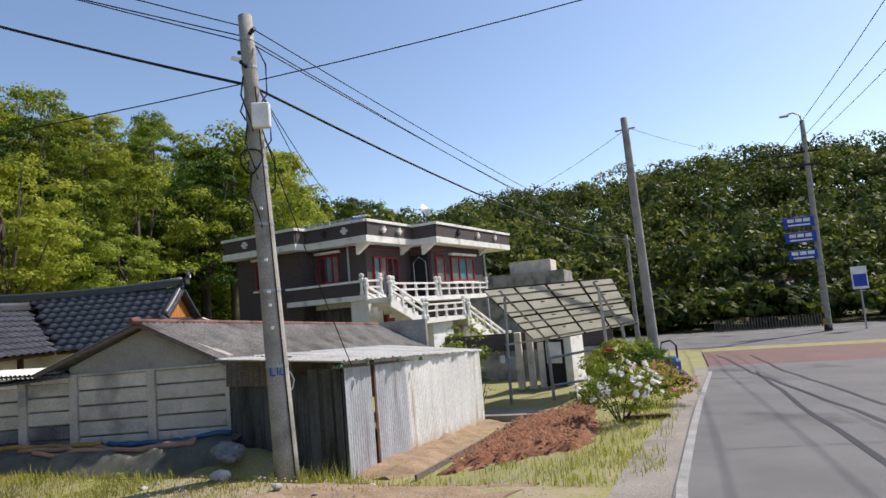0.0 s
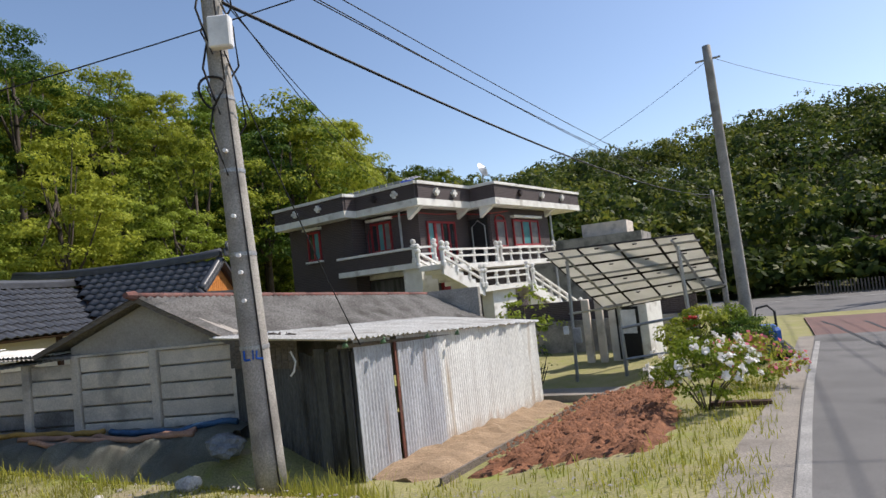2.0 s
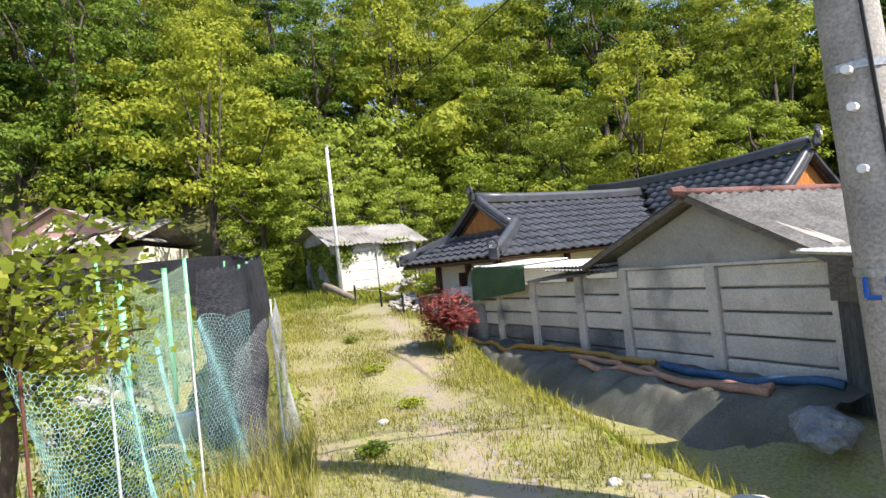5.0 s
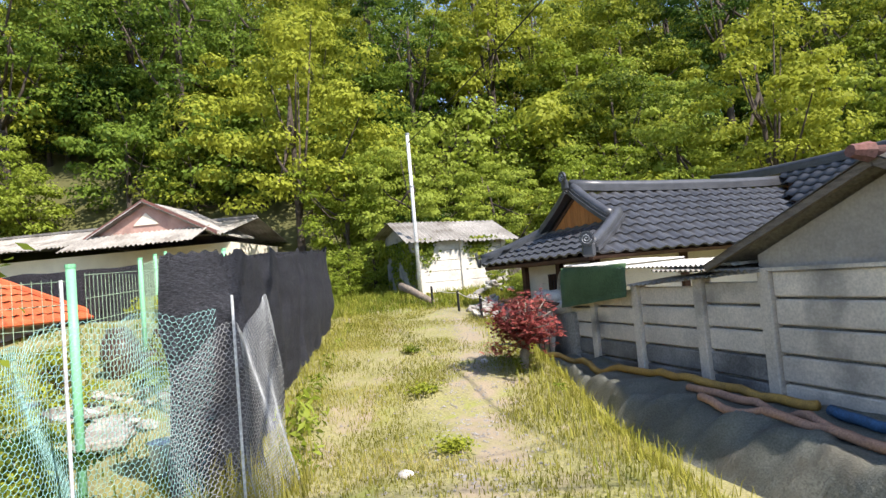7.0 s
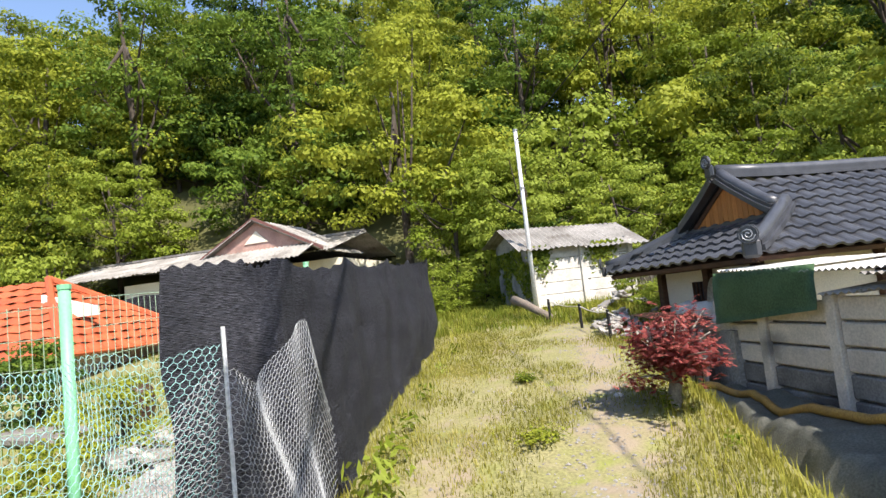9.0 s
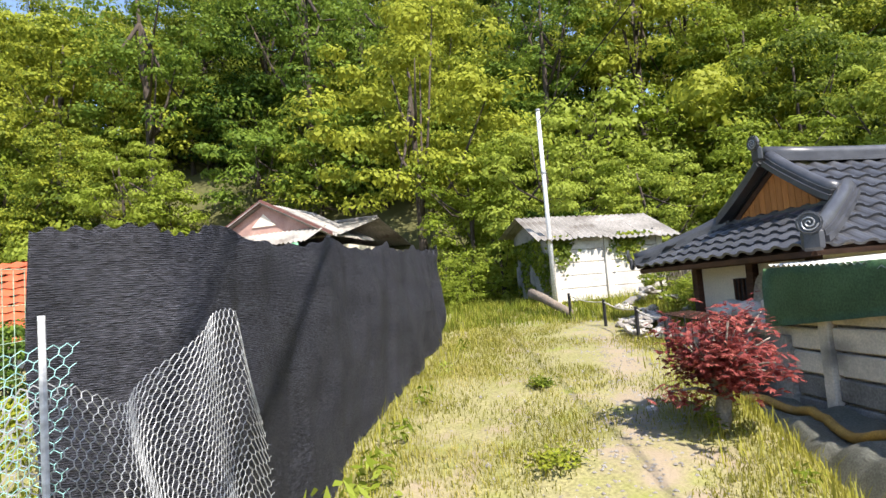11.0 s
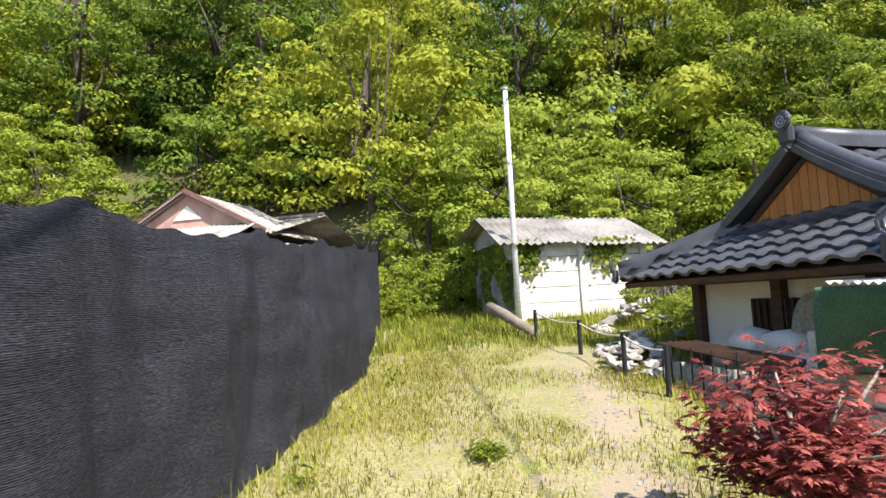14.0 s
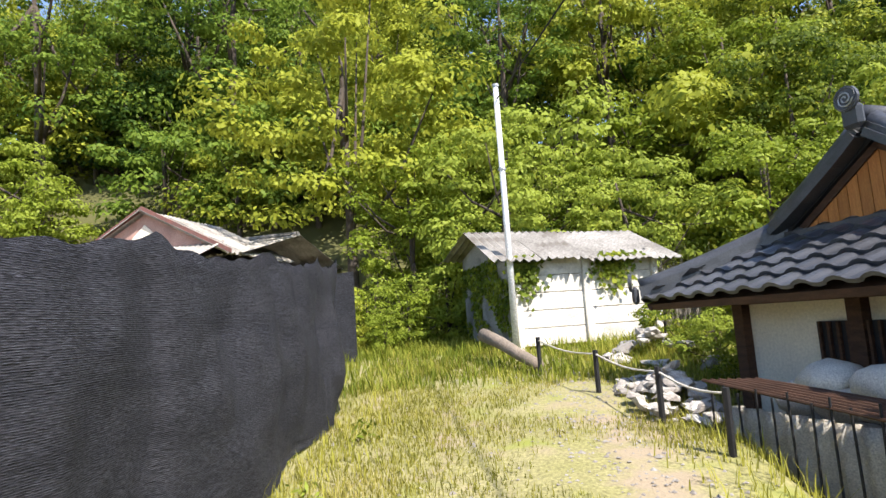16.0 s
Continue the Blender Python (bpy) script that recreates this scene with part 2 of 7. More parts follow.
M["glass_teal"] = mat("teal_glass", (0.10, 0.28, 0.30), None, 0.15, 2, 10, 0.0, spec=0.7, fine_amt=0.05)
M["glass_grey"] = mat("curtained_glass", (0.22, 0.22, 0.22), (0.15, 0.15, 0.16), 0.2, 3, 10, 0.0, spec=0.7, fine_amt=0.05)
M["solar_back"] = mat("solar_backsheet", (0.72, 0.71, 0.66), (0.64, 0.63, 0.58), 0.6, 2, 40, 0.02, fine_amt=0.06, trans=0.6)
M["asphalt"] = mat("asphalt", (0.15, 0.145, 0.14), (0.12, 0.116, 0.112), 0.85, 0.8, 140, 0.2, spots=0.2, spot_col=(0.045, 0.044, 0.043), spot_scale=0.5)
M["asphalt_red"] = mat("red_asphalt", (0.17, 0.095, 0.08), (0.14, 0.085, 0.075), 0.85, 0.8, 140, 0.2)
M["road_line"] = mat("worn_road_paint", (0.33, 0.32, 0.3), (0.22, 0.215, 0.205), 0.8, 2, 60, 0.1)
M["verge"] = mat("concrete_verge", (0.28, 0.25, 0.215), (0.21, 0.19, 0.165), 0.9, 1.2, 50, 0.2, spots=0.3, spot_col=(0.14, 0.12, 0.1))
M["clay"] = mat("red_clay", (0.24, 0.105, 0.055), (0.17, 0.075, 0.04), 0.95, 3, 30, 0.6)
M["sand"] = mat("sandy_soil", (0.31, 0.22, 0.14), (0.23, 0.16, 0.10), 0.95, 3, 40, 0.4)
M["tarp"] = mat("grey_tarpaulin", (0.29, 0.295, 0.25), (0.19, 0.195, 0.165), 0.6, 2, 60, 0.25, spots=0.3, spot_col=(0.2, 0.18, 0.14))
M["tarp_silver"] = mat("silver_tarpaulin", (0.24, 0.25, 0.265), (0.15, 0.16, 0.175), 0.45, 3, 40, 0.3)
M["sack"] = mat("woven_white_sack", (0.66, 0.62, 0.54), (0.52, 0.48, 0.41), 0.8, 3, 90, 0.2)
M["hose_yellow"] = mat("yellow_hose", (0.42, 0.25, 0.06), (0.3, 0.18, 0.05), 0.6, 6, 60, 0.1)
M["hose_blue"] = mat("blue_hose", (0.05, 0.13, 0.25), (0.04, 0.09, 0.17), 0.55, 6, 60, 0.1)
M["hose_pink"] = mat("faded_pink_hose", (0.42, 0.24, 0.16), (0.33, 0.19, 0.13), 0.65, 6, 60, 0.1)
M["green_sheet"] = mat("green_plastic_sheet", (0.13, 0.225, 0.115), (0.09, 0.165, 0.08), 0.4, 3, 50, 0.1)
M["stone"] = mat("rubble_stone", (0.42, 0.40, 0.36), (0.3, 0.27, 0.24), 0.9, 4, 40, 0.4, rnd=0.35)
M["bark"] = mat("bark", (0.09, 0.07, 0.055), (0.055, 0.045, 0.035), 0.95, 6, 50, 0.5, streak=(1, 1, 0.3))
M["bark_pale"] = mat("pale_bark", (0.3, 0.27, 0.22), (0.2, 0.18, 0.15), 0.9, 8, 50, 0.4)
M["log"] = mat("dead_log", (0.26, 0.21, 0.16), (0.18, 0.15, 0.12), 0.95, 6, 50, 0.4)
M["blue_plastic"] = mat("blue_plastic", (0.02, 0.09, 0.35), (0.015, 0.07, 0.28), 0.45, 3, 50, 0.03, fine_amt=0.1)
M["red_paint"] = mat("red_paint", (0.5, 0.03, 0.025), None, 0.45, 4, 50, 0.03, fine_amt=0.1)
M["sign_blue"] = mat("sign_blue", (0.015, 0.06, 0.42), None, 0.45, 4, 50, 0.0, fine_amt=0.05)
M["sign_white"] = mat("sign_white", (0.8, 0.8, 0.8), None, 0.45, 4, 50, 0.0, fine_amt=0.05)
M["yellow"] = mat("yellow_band", (0.6, 0.4, 0.02), None, 0.6, 4, 50, 0.0)
M["blue_mark"] = mat("blue_spray", (0.02, 0.1, 0.42), None, 0.8, 6, 60, 0.0)
M["terracotta"] = mat("brown_jar_glaze", (0.09, 0.05, 0.035), None, 0.35, 4, 40, 0.05)
M["leaf_a"] = leaf_mat("oak_leaf", (0.034, 0.064, 0.01), (0.138, 0.185, 0.02), (0.30, 0.33, 0.037), 0.42)
M["leaf_b"] = leaf_mat("acacia_leaf", (0.02, 0.046, 0.011), (0.07, 0.13, 0.02), (0.155, 0.225, 0.03), 0.42)
M["leaf_c"] = leaf_mat("spring_leaf", (0.09, 0.13, 0.013), (0.2, 0.26, 0.024), (0.28, 0.34, 0.05), 0.45)
M["leaf_red"] = leaf_mat("red_maple_leaf", (0.16, 0.035, 0.035), (0.33, 0.085, 0.075), (0.52, 0.2, 0.15), 0.4)
M["leaf_fruit"] = leaf_mat("fruit_tree_leaf", (0.10, 0.14, 0.015), (0.22, 0.27, 0.03), (0.36, 0.36, 0.06), 0.45)
M["leaf_far"] = leaf_mat("far_wood_leaf", (0.026, 0.045, 0.012), (0.075, 0.105, 0.02), (0.17, 0.185, 0.03), 0.42)
M["petal"] = leaf_mat("white_petal", (0.6, 0.58, 0.55), (0.75, 0.73, 0.7), (0.85, 0.83, 0.8), 0.3)
M["petal_pink"] = leaf_mat("pink_petal", (0.5, 0.06, 0.14), (0.6, 0.12, 0.2), (0.7, 0.2, 0.25), 0.3)
M["grass"] = leaf_mat("grass_blade", (0.16, 0.165, 0.024), (0.305, 0.285, 0.055), (0.45, 0.39, 0.15), 0.4)
M["grass_green"] = leaf_mat("green_grass_blade", (0.085, 0.12, 0.014), (0.19, 0.225, 0.025), (0.35, 0.34, 0.06), 0.42)


def brick_wall_mat():
    """Small brick courses as relief for the far house."""
    m = mat("dark_brick_wall", (0.058, 0.042, 0.042), (0.04, 0.03, 0.031), 0.75, 2, 40, 0.1)
    nt, nd = m.node_tree, m.node_tree.nodes
    bs = nd["Principled BSDF"]
    tc, br = nd.new("ShaderNodeTexCoord"), nd.new("ShaderNodeTexBrick")
    sp, ad, cb = nd.new("ShaderNodeSeparateXYZ"), nd.new("ShaderNodeMath"), nd.new("ShaderNodeCombineXYZ")
    nt.links.new(tc.outputs["Object"], sp.inputs[0])
    nt.links.new(sp.outputs["X"], ad.inputs[0])
    nt.links.new(sp.outputs["Y"], ad.inputs[1])
    nt.links.new(ad.outputs[0], cb.inputs[0])
    nt.links.new(sp.outputs["Z"], cb.inputs[1])
    nt.links.new(cb.outputs[0], br.inputs["Vector"])
    for key, val in (("Scale", 1.0), ("Mortar Size", 0.008), ("Brick Width", 0.21), ("Row Height", 0.067), ("Bias", -0.2)):
        br.inputs[key].default_value = val
    br.inputs["Color1"].default_value, br.inputs["Color2"].default_value, br.inputs["Mortar"].default_value = (0.062, 0.045, 0.046, 1), (0.04, 0.03, 0.032, 1), (0.12, 0.105, 0.1, 1)
    nt.links.new(br.outputs["Color"], bs.inputs["Base Color"])
    return m


M["brick_wall"] = brick_wall_mat()


# ---- builders ----
def bmnew():
    return bmesh.new()


def box(bm, c, s, rz=0.0, m=None):
    """A box by its centre and size."""
    mm = Matrix.Translation(c) @ Matrix.Rotation(radians(rz), 4, "Z") @ Matrix.Diagonal((*s, 1))
    if m is not None:
        mm = m @ mm
    vs = [bm.verts.new(mm @ Vector((x, y, z))) for x in (-0.5, 0.5) for y in (-0.5, 0.5) for z in (-0.5, 0.5)]
    for f in ((0, 1, 3, 2), (4, 6, 7, 5), (0, 4, 5, 1), (2, 3, 7, 6), (0, 2, 6, 4), (1, 5, 7, 3)):
        bm.faces.new([vs[i] for i in f])
    return bm


def bevbox(bm, c, s, w=0.01, rz=0.0):
    b2 = box(bmnew(), c, s, rz)
    bmesh.ops.bevel(b2, geom=b2.edges[:], offset=w, segments=1, affect="EDGES")
    me = bpy.data.meshes.new("t")
    b2.to_mesh(me)
    bm.from_mesh(me)
    bpy.data.meshes.remove(me)
    b2.free()
    return bm


def tube(bm, pts, r, n=8, r1=None):
    """A round bar along points, tapering from r to r1, capped."""
    pts = [Vector(p) for p in pts]
    rings = []
    for i, p in enumerate(pts):
        d = (pts[min(i + 1, len(pts) - 1)] - pts[max(i - 1, 0)]).normalized()
        a = d.orthogonal().normalized() if abs(d.z) > 0.95 else d.cross(Vector((0, 0, 1))).normalized()
        b = d.cross(a)
        rr = r if r1 is None else r + (r1 - r) * i / max(1, len(pts) - 1)
        rings.append([bm.verts.new(p + (a * math.cos(6.28319 * k / n) + b * math.sin(6.28319 * k / n)) * rr) for k in range(n)])
    for q, w in zip(rings, rings[1:]):
        for k in range(n):
            bm.faces.new((q[k], q[(k + 1) % n], w[(k + 1) % n], w[k]))
    bm.faces.new(rings[0][::-1])
    bm.faces.new(rings[-1])
    return bm


def slab(bm, poly, thick, axis=(0, 0, -1)):
    """A flat polygon of points given a thickness along axis."""
    a = Vector(axis) * thick
    top = [bm.verts.new(Vector(p)) for p in poly]
    bot = [bm.verts.new(Vector(p) + a) for p in poly]
    bm.faces.new(top)
    bm.faces.new(bot[::-1])
    for i in range(len(top)):
        j = (i + 1) % len(top)
        bm.faces.new((top[j], top[i], bot[i], bot[j]))
    return bm


def corrugated(bm, o, u, v, pitch=0.076, amp=0.012, thick=0.004, ragged=0.0, seed=0):
    """A corrugated sheet from corner o; the waves run along v and follow one another along u."""
    o, u, v = Vector(o), Vector(u), Vector(v)
    n = u.cross(v).normalized()
    k = max(4, int(u.length / pitch * 4))
    rng = random.Random(seed)
    cols = []
    for i in range(k + 1):
        h = amp * math.sin(i / 4 * 2 * math.pi)
        e = rng.uniform(-ragged, ragged)
        p = o + u * (i / k)
        cols.append([bm.verts.new(p + v * t + n * (h + off)) for t, off in ((0, 0), (1 + e, 0), (1 + e, -thick), (0, -thick))])
    for a, b in zip(cols, cols[1:]):
        for j in range(4):
            bm.faces.new((a[j], b[j], b[(j + 1) % 4], a[(j + 1) % 4]))
    bm.faces.new(cols[0][::-1])
    bm.faces.new(cols[-1])
    return bm


def to_mesh(name, bm, material, smooth=False):
    bmesh.ops.recalc_face_normals(bm, faces=bm.faces[:])
    me = bpy.data.meshes.new(name)
    bm.to_mesh(me)
    bm.free()
    me.materials.append(material)
    if smooth:
        me.polygons.foreach_set("use_smooth", [True] * len(me.polygons))
    return me


def part(name, bm, material, parent, label="", smooth=False):
    ob = new(name, to_mesh(name, bm, material, smooth))
    ob.parent = parent
    return tagged(ob, label)


def single(name, bm, material, label, category, group="", kind="", smooth=False, m=None):
    ob = new(name, to_mesh(name, bm, material, smooth))
    if m is not None:
        ob.matrix_world = m
    return tagged(ob, label, category, group, kind)


def thing(name, m, label, category, group="", kind=""):
    ob = new(name)
    ob.empty_display_size = 0.2
    ob.matrix_world = m
    return tagged(ob, label, category, group, kind)


def shared(name, me, parent, m):
    ob = new(name, me)
    ob.parent = parent
    ob.matrix_basis = m
    return ob


def arrays(name, verts, faces, material):
    """A mesh from numpy arrays of vertices and equal-sided faces."""
    me = bpy.data.meshes.new(name)
    k = faces.shape[1]
    me.vertices.add(len(verts))
    me.vertices.foreach_set("co", np.asarray(verts, np.float32).ravel())
    me.loops.add(faces.size)
    me.loops.foreach_set("vertex_index", faces.astype(np.int32).ravel())
    me.polygons.add(len(faces))
    me.polygons.foreach_set("loop_start", np.arange(0, faces.size, k, dtype=np.int32))
    me.polygons.foreach_set("loop_total", np.full(len(faces), k, np.int32))
    me.update(calc_edges=True)
    me.materials.append(material)
    return me


# ---- lie of the land ----
def ss(a, b, v):
    t = min(1.0, max(0.0, (v - a) / (b - a)))
    return t * t * (3 - 2 * t)


def z_road(y):
    return 0.05 - 0.05 * max(-60.0, y) if y < 20 else -0.95 - 0.55 * ss(20, 38, y)


def z_track(x):
    d = max(0.0, -10.2 - x)
    return -0.17 + 0.1 * min(d, 10.6) * ss(0, 1.5, d) + 0.03 * max(0.0, min(d - 10.6, 8.0))


def z_yard(y):
    return -0.82 - 0.066 * (min(y, 15.5) - 8.5)


def hill(x, y):
    """Wooded slopes: one behind the yards, one beyond the crossing."""
    foot = -27.5 + 0.10 * max(0.0, y - 20) * (1 if y > 20 else 0)
    d = max(0.0, foot - x)
    near = 18.5 * (1 + 0.3 * ss(6, -18, y)) * (1 - math.exp(-d / 22.0)) * (0.75 + 0.25 * ss(48, 20, y))
    back = max(0.0, (y - 62) * 0.8 + (-x - 5) * 0.35)
    side = 13 * (1 - math.exp(-back / 26.0)) * ss(30, -10, x)
    far = (17.5 + 2.5 * math.sin(x * 0.045 + 1)) * ss(62, 132, y + 0.12 * x) * ss(-75, -25, x)
    return max(near, side * 0.8, far) + 0.25 * noise.noise((x * 0.15, y * 0.15, 0.0)) * ss(0, 4, max(near, far))


def H(x, y):
    south = z_road(y) + (z_track(x) - z_road(y)) * ss(-2.6, -5.5, x)
    if x > -4.9:
        north = z_road(y) + (z_yard(y) - z_road(y)) * ss(-0.55, -4.3, x)
    elif x > -7:
        north = z_yard(y) + (-0.28 - z_yard(y)) * ss(-4.9, -7, x) * ss(11, 8.4, y)
    else:
        low = -0.30 + 1.25 * ss(-15.5, -20.5, x)
        north = z_yard(y) + (low - z_yard(y)) * max(ss(11, 8.4, y), ss(-7, -13, x))
    k = ss(6.3, 7.5, y)
    h = south + (north - south) * k
    h -= 0.3 * ss(6.35, 6.9, y) * ss(8.4, 7.6, y) * ss(-4, -7, x) * ss(-18, -15, x)
    if y > 40:
        h += (-1.5 - h) * ss(40, 46, y) * ss(-30, -10, x)
    return h + hill(x, y)


def Hr(x, y):
    """The same with clods and wheel ruts."""
    k = ss(-2.2, -4.2, x) * ss(-24, -18, x)
    n = 0.05 * noise.noise((x * 0.9, y * 0.9, 1.7)) + 0.02 * noise.noise((x * 3.1, y * 3.1, 4.2))
    return H(x, y) + n * (0.25 + 0.75 * k)


# ---- ground, road ----
def axis_steps(parts):
    out = []
    for a, b, step in parts:
        k = max(1, int(round((b - a) / step)))
        out += [a + (b - a) * i / k for i in range(k)]
    return out + [parts[-1][1]]


def ground_material():
    m = mat("field_ground", (0.29, 0.265, 0.125), (0.235, 0.225, 0.085), 0.95, 1.4, 35, 0.5, spots=0.35, spot_col=(0.22, 0.24, 0.05), spot_scale=2.2)
    nt, nd = m.node_tree, m.node_tree.nodes
    bs = nd["Principled BSDF"]
    old = bs.inputs["Base Color"].links[0].from_socket
    tc, sp, mr, mx = nd.new("ShaderNodeTexCoord"), nd.new("ShaderNodeSeparateXYZ"), nd.new("ShaderNodeMapRange"), nd.new("ShaderNodeMix")
    nt.links.new(tc.outputs["Object"], sp.inputs[0])
    nt.links.new(sp.outputs["X"], mr.inputs[0])
    mr.inputs[1].default_value, mr.inputs[2].default_value = -24.0, -28.0
    mx.data_type = "RGBA"
    my, mm = nd.new("ShaderNodeMapRange"), nd.new("ShaderNodeMath")
    nt.links.new(sp.outputs["Y"], my.inputs[0])
    my.inputs[1].default_value, my.inputs[2].default_value = 45.0, 48.0
    mm.operation = "MAXIMUM"
    nt.links.new(mr.outputs[0], mm.inputs[0])
    nt.links.new(my.outputs[0], mm.inputs[1])
    nt.links.new(mm.outputs[0], mx.inputs[0])
    nt.links.new(old, mx.inputs[6])
    mx.inputs[7].default_value = (0.085, 0.085, 0.03, 1)
    ns, mr2, mx2 = nd.new("ShaderNodeTexNoise"), nd.new("ShaderNodeMapRange"), nd.new("ShaderNodeMix")
    ns.inputs["Scale"].default_value, ns.inputs["Detail"].default_value = 2.6, 8
    nt.links.new(tc.outputs["Object"], ns.inputs["Vector"])
    wear, wm = nd.new("ShaderNodeAttribute"), nd.new("ShaderNodeMath")
    wear.attribute_name = "wear"
    wm.operation = "MULTIPLY_ADD"
    nt.links.new(wear.outputs["Fac"], wm.inputs[0])
    wm.inputs[1].default_value = 0.24
    nt.links.new(ns.outputs["Fac"], wm.inputs[2])
    nt.links.new(wm.outputs[0], mr2.inputs[0])
    mr2.inputs[1].default_value, mr2.inputs[2].default_value = 0.58, 0.78
    mx2.data_type = "RGBA"
    nt.links.new(mr2.outputs[0], mx2.inputs[0])
    nt.links.new(mx.outputs[2], mx2.inputs[6])
    mx2.inputs[7].default_value = (0.29, 0.235, 0.16, 1)
    mx3 = nd.new("ShaderNodeMix")
    mx3.data_type = "RGBA"
    nt.links.new(mm.outputs[0], mx3.inputs[0])
    nt.links.new(mx2.outputs[2], mx3.inputs[6])
    nt.links.new(mx.outputs[2], mx3.inputs[7])
    nt.links.new(mx3.outputs[2], bs.inputs["Base Color"])
    return m


def wheel_wear(x, y):
    """1 on the wheel tracks and the turnout, 0 on the grass."""
    c = 4.75 + 0.25 * math.sin(x * 0.3)
    rut = math.exp(-((y - c - 0.6) / 0.42) ** 2) + 0.55 * math.exp(-((y - c + 0.75) / 0.3) ** 2)
    turn = ss(-7.0, -5.0, x) * ss(7.2, 6.2, y)
    return min(1.0, rut * ss(-19.5, -15, x) * ss(-1.0, -3.0, x) + turn * ss(-0.6, -1.6, x))


def build_ground():
    xs = axis_steps([(-1500, -200, 260), (-200, -60, 14), (-60, -24, 2.4), (-24, -1.5, 0.22), (-1.5, 6, 0.5), (6, 60, 6), (60, 200, 20), (200, 1500, 260)])
    ys = axis_steps([(-1500, -200, 260), (-200, -40, 20), (-40, -6, 2.4), (-6, 1.5, 0.5), (1.5, 8.6, 0.2), (8.6, 22, 0.45), (22, 60, 2.5), (60, 160, 8), (160, 300, 28), (300, 1500, 300)])
    v = np.array([(x, y, Hr(x, y)) for y in ys for x in xs])
    nx, ny = len(xs), len(ys)
    i = np.arange((nx - 1) * (ny - 1))
    r, c = i // (nx - 1), i % (nx - 1)
    a = r * nx + c
    me = arrays("ground", v, np.stack([a, a + 1, a + nx + 1, a + nx], 1), ground_material())
    me.polygons.foreach_set("use_smooth", [True] * len(me.polygons))
    me.attributes.new("wear", "FLOAT", "POINT").data.foreach_set("value", [wheel_wear(p[0], p[1]) for p in v])
    tagged(new("ground", me), "grassy sandy farm ground with wheel tracks rising to wooded slopes", "ground", kind="structure")


build_ground()


def strip(name, left, right, z_up, material, label, category, thick=0.05, steps=40, kind="structure"):
    """A band between two lines of (x, y), draped on the land and given thickness."""
    def at(line, t):
        k = t * (len(line) - 1)
        i = min(int(k), len(line) - 2)
        f = k - i
        return (line[i][0] * (1 - f) + line[i + 1][0] * f, line[i][1] * (1 - f) + line[i + 1][1] * f)
    bm = bmnew()
    rows = []
    for j in range(steps + 1):
        l, r = at(left, j / steps), at(right, j / steps)
        row = []
        for q in range(7):
            f = q / 6
            x, y = l[0] + (r[0] - l[0]) * f, l[1] + (r[1] - l[1]) * f
            row.append(bm.verts.new((x, y, z_up(x, y))))
        rows.append(row)
    for a, b in zip(rows, rows[1:]):
        for q in range(6):
            bm.faces.new((a[q], a[q + 1], b[q + 1], b[q]))
    edge = [rows[0][::-1], rows[-1], [w[0] for w in rows], [w[-1] for w in rows][::-1]]
    for line in edge:
        low = [bm.verts.new(p.co + Vector((0, 0, -thick))) for p in line]
        for i in range(len(line) - 1):
            bm.faces.new((line[i], line[i + 1], low[i + 1], low[i]))
    return single(name, bm, material, label, category, kind=kind, smooth=False)


road_z = lambda x, y: z_road(y) + 0.055
strip("road", [(-0.5, -40), (-0.45, 0), (-0.2, 6), (0.36, 12), (1.5, 22)], [(6.2, -40), (6.2, 0), (6.4, 6), (7.0, 12), (8.4, 22)], road_z, M["asphalt"], "worn grey asphalt village road with dark cracks", "road", 0.12, 60)
strip("road_crossing", [(1.5, 22.004), (1.9, 30)], [(8.4, 22.004), (18, 30)], road_z, M["asphalt_red"], "faded red asphalt at the road crossing", "road", 0.12, 14)
strip("main_road", [(-90, 30.5), (-40, 30.3), (1.9, 30.004)], [(-90, 47), (-40, 47), (1.9, 46.5)], lambda x, y: -1.40 - 0.004 * (y - 30), M["asphalt"], "grey asphalt main road", "road", 0.3, 20)
strip("main_road_east", [(1.9, 30.004), (18, 30.004), (95, 28)], [(1.9, 46.5), (18, 46.5), (95, 44)], lambda x, y: -1.40 - 0.004 * (y - 30), M["asphalt"], "grey asphalt main road past the crossing", "road", 0.3, 20)
strip("pavement_verge", [(-1.2, -20), (-1.0, 4), (-0.62, 8), (-0.03, 12), (0.6, 18), (1.1, 22)], [(-0.481, -20), (-0.287, 4), (-0.017, 8), (0.356, 12), (1.04, 18), (1.496, 22)], lambda x, y: z_road(y) + 0.03, M["verge"], "dusty broken concrete verge beside the road", "verge", 0.12, 50)
strip("road_edge_line", [(-0.31, 3.0), (-0.14, 6.5), (0.19, 10), (0.55, 13.5), (0.95, 17), (1.35, 20.5)], [(-0.2, 3.0), (-0.03, 6.5), (0.3, 10), (0.66, 13.5), (1.06, 17), (1.46, 20.5)], lambda x, y: z_road(y) + 0.061, M["road_line"], "worn white line along the road edge", "road marking", 0.004, 20)
for x0, x1, y0, y1 in ((1.7, 2.6, 2, 20), (2.9, 2.2, 9, 27), (3.4, 3.3, 12, 26)):
    rr = random.Random(int(x0 * 10))
    pts = [(x0 + (x1 - x0) * t / 14 + rr.uniform(-0.05, 0.05), y0 + (y1 - y0) * t / 14) for t in range(15)]
    strip("road_crack", [(a - 0.05, b) for a, b in pts], [(a + 0.05, b) for a, b in pts], lambda x, y: z_road(y) + 0.0595, M["cable"], "dark tar-sealed crack across the asphalt", "road crack", 0.003, 28)
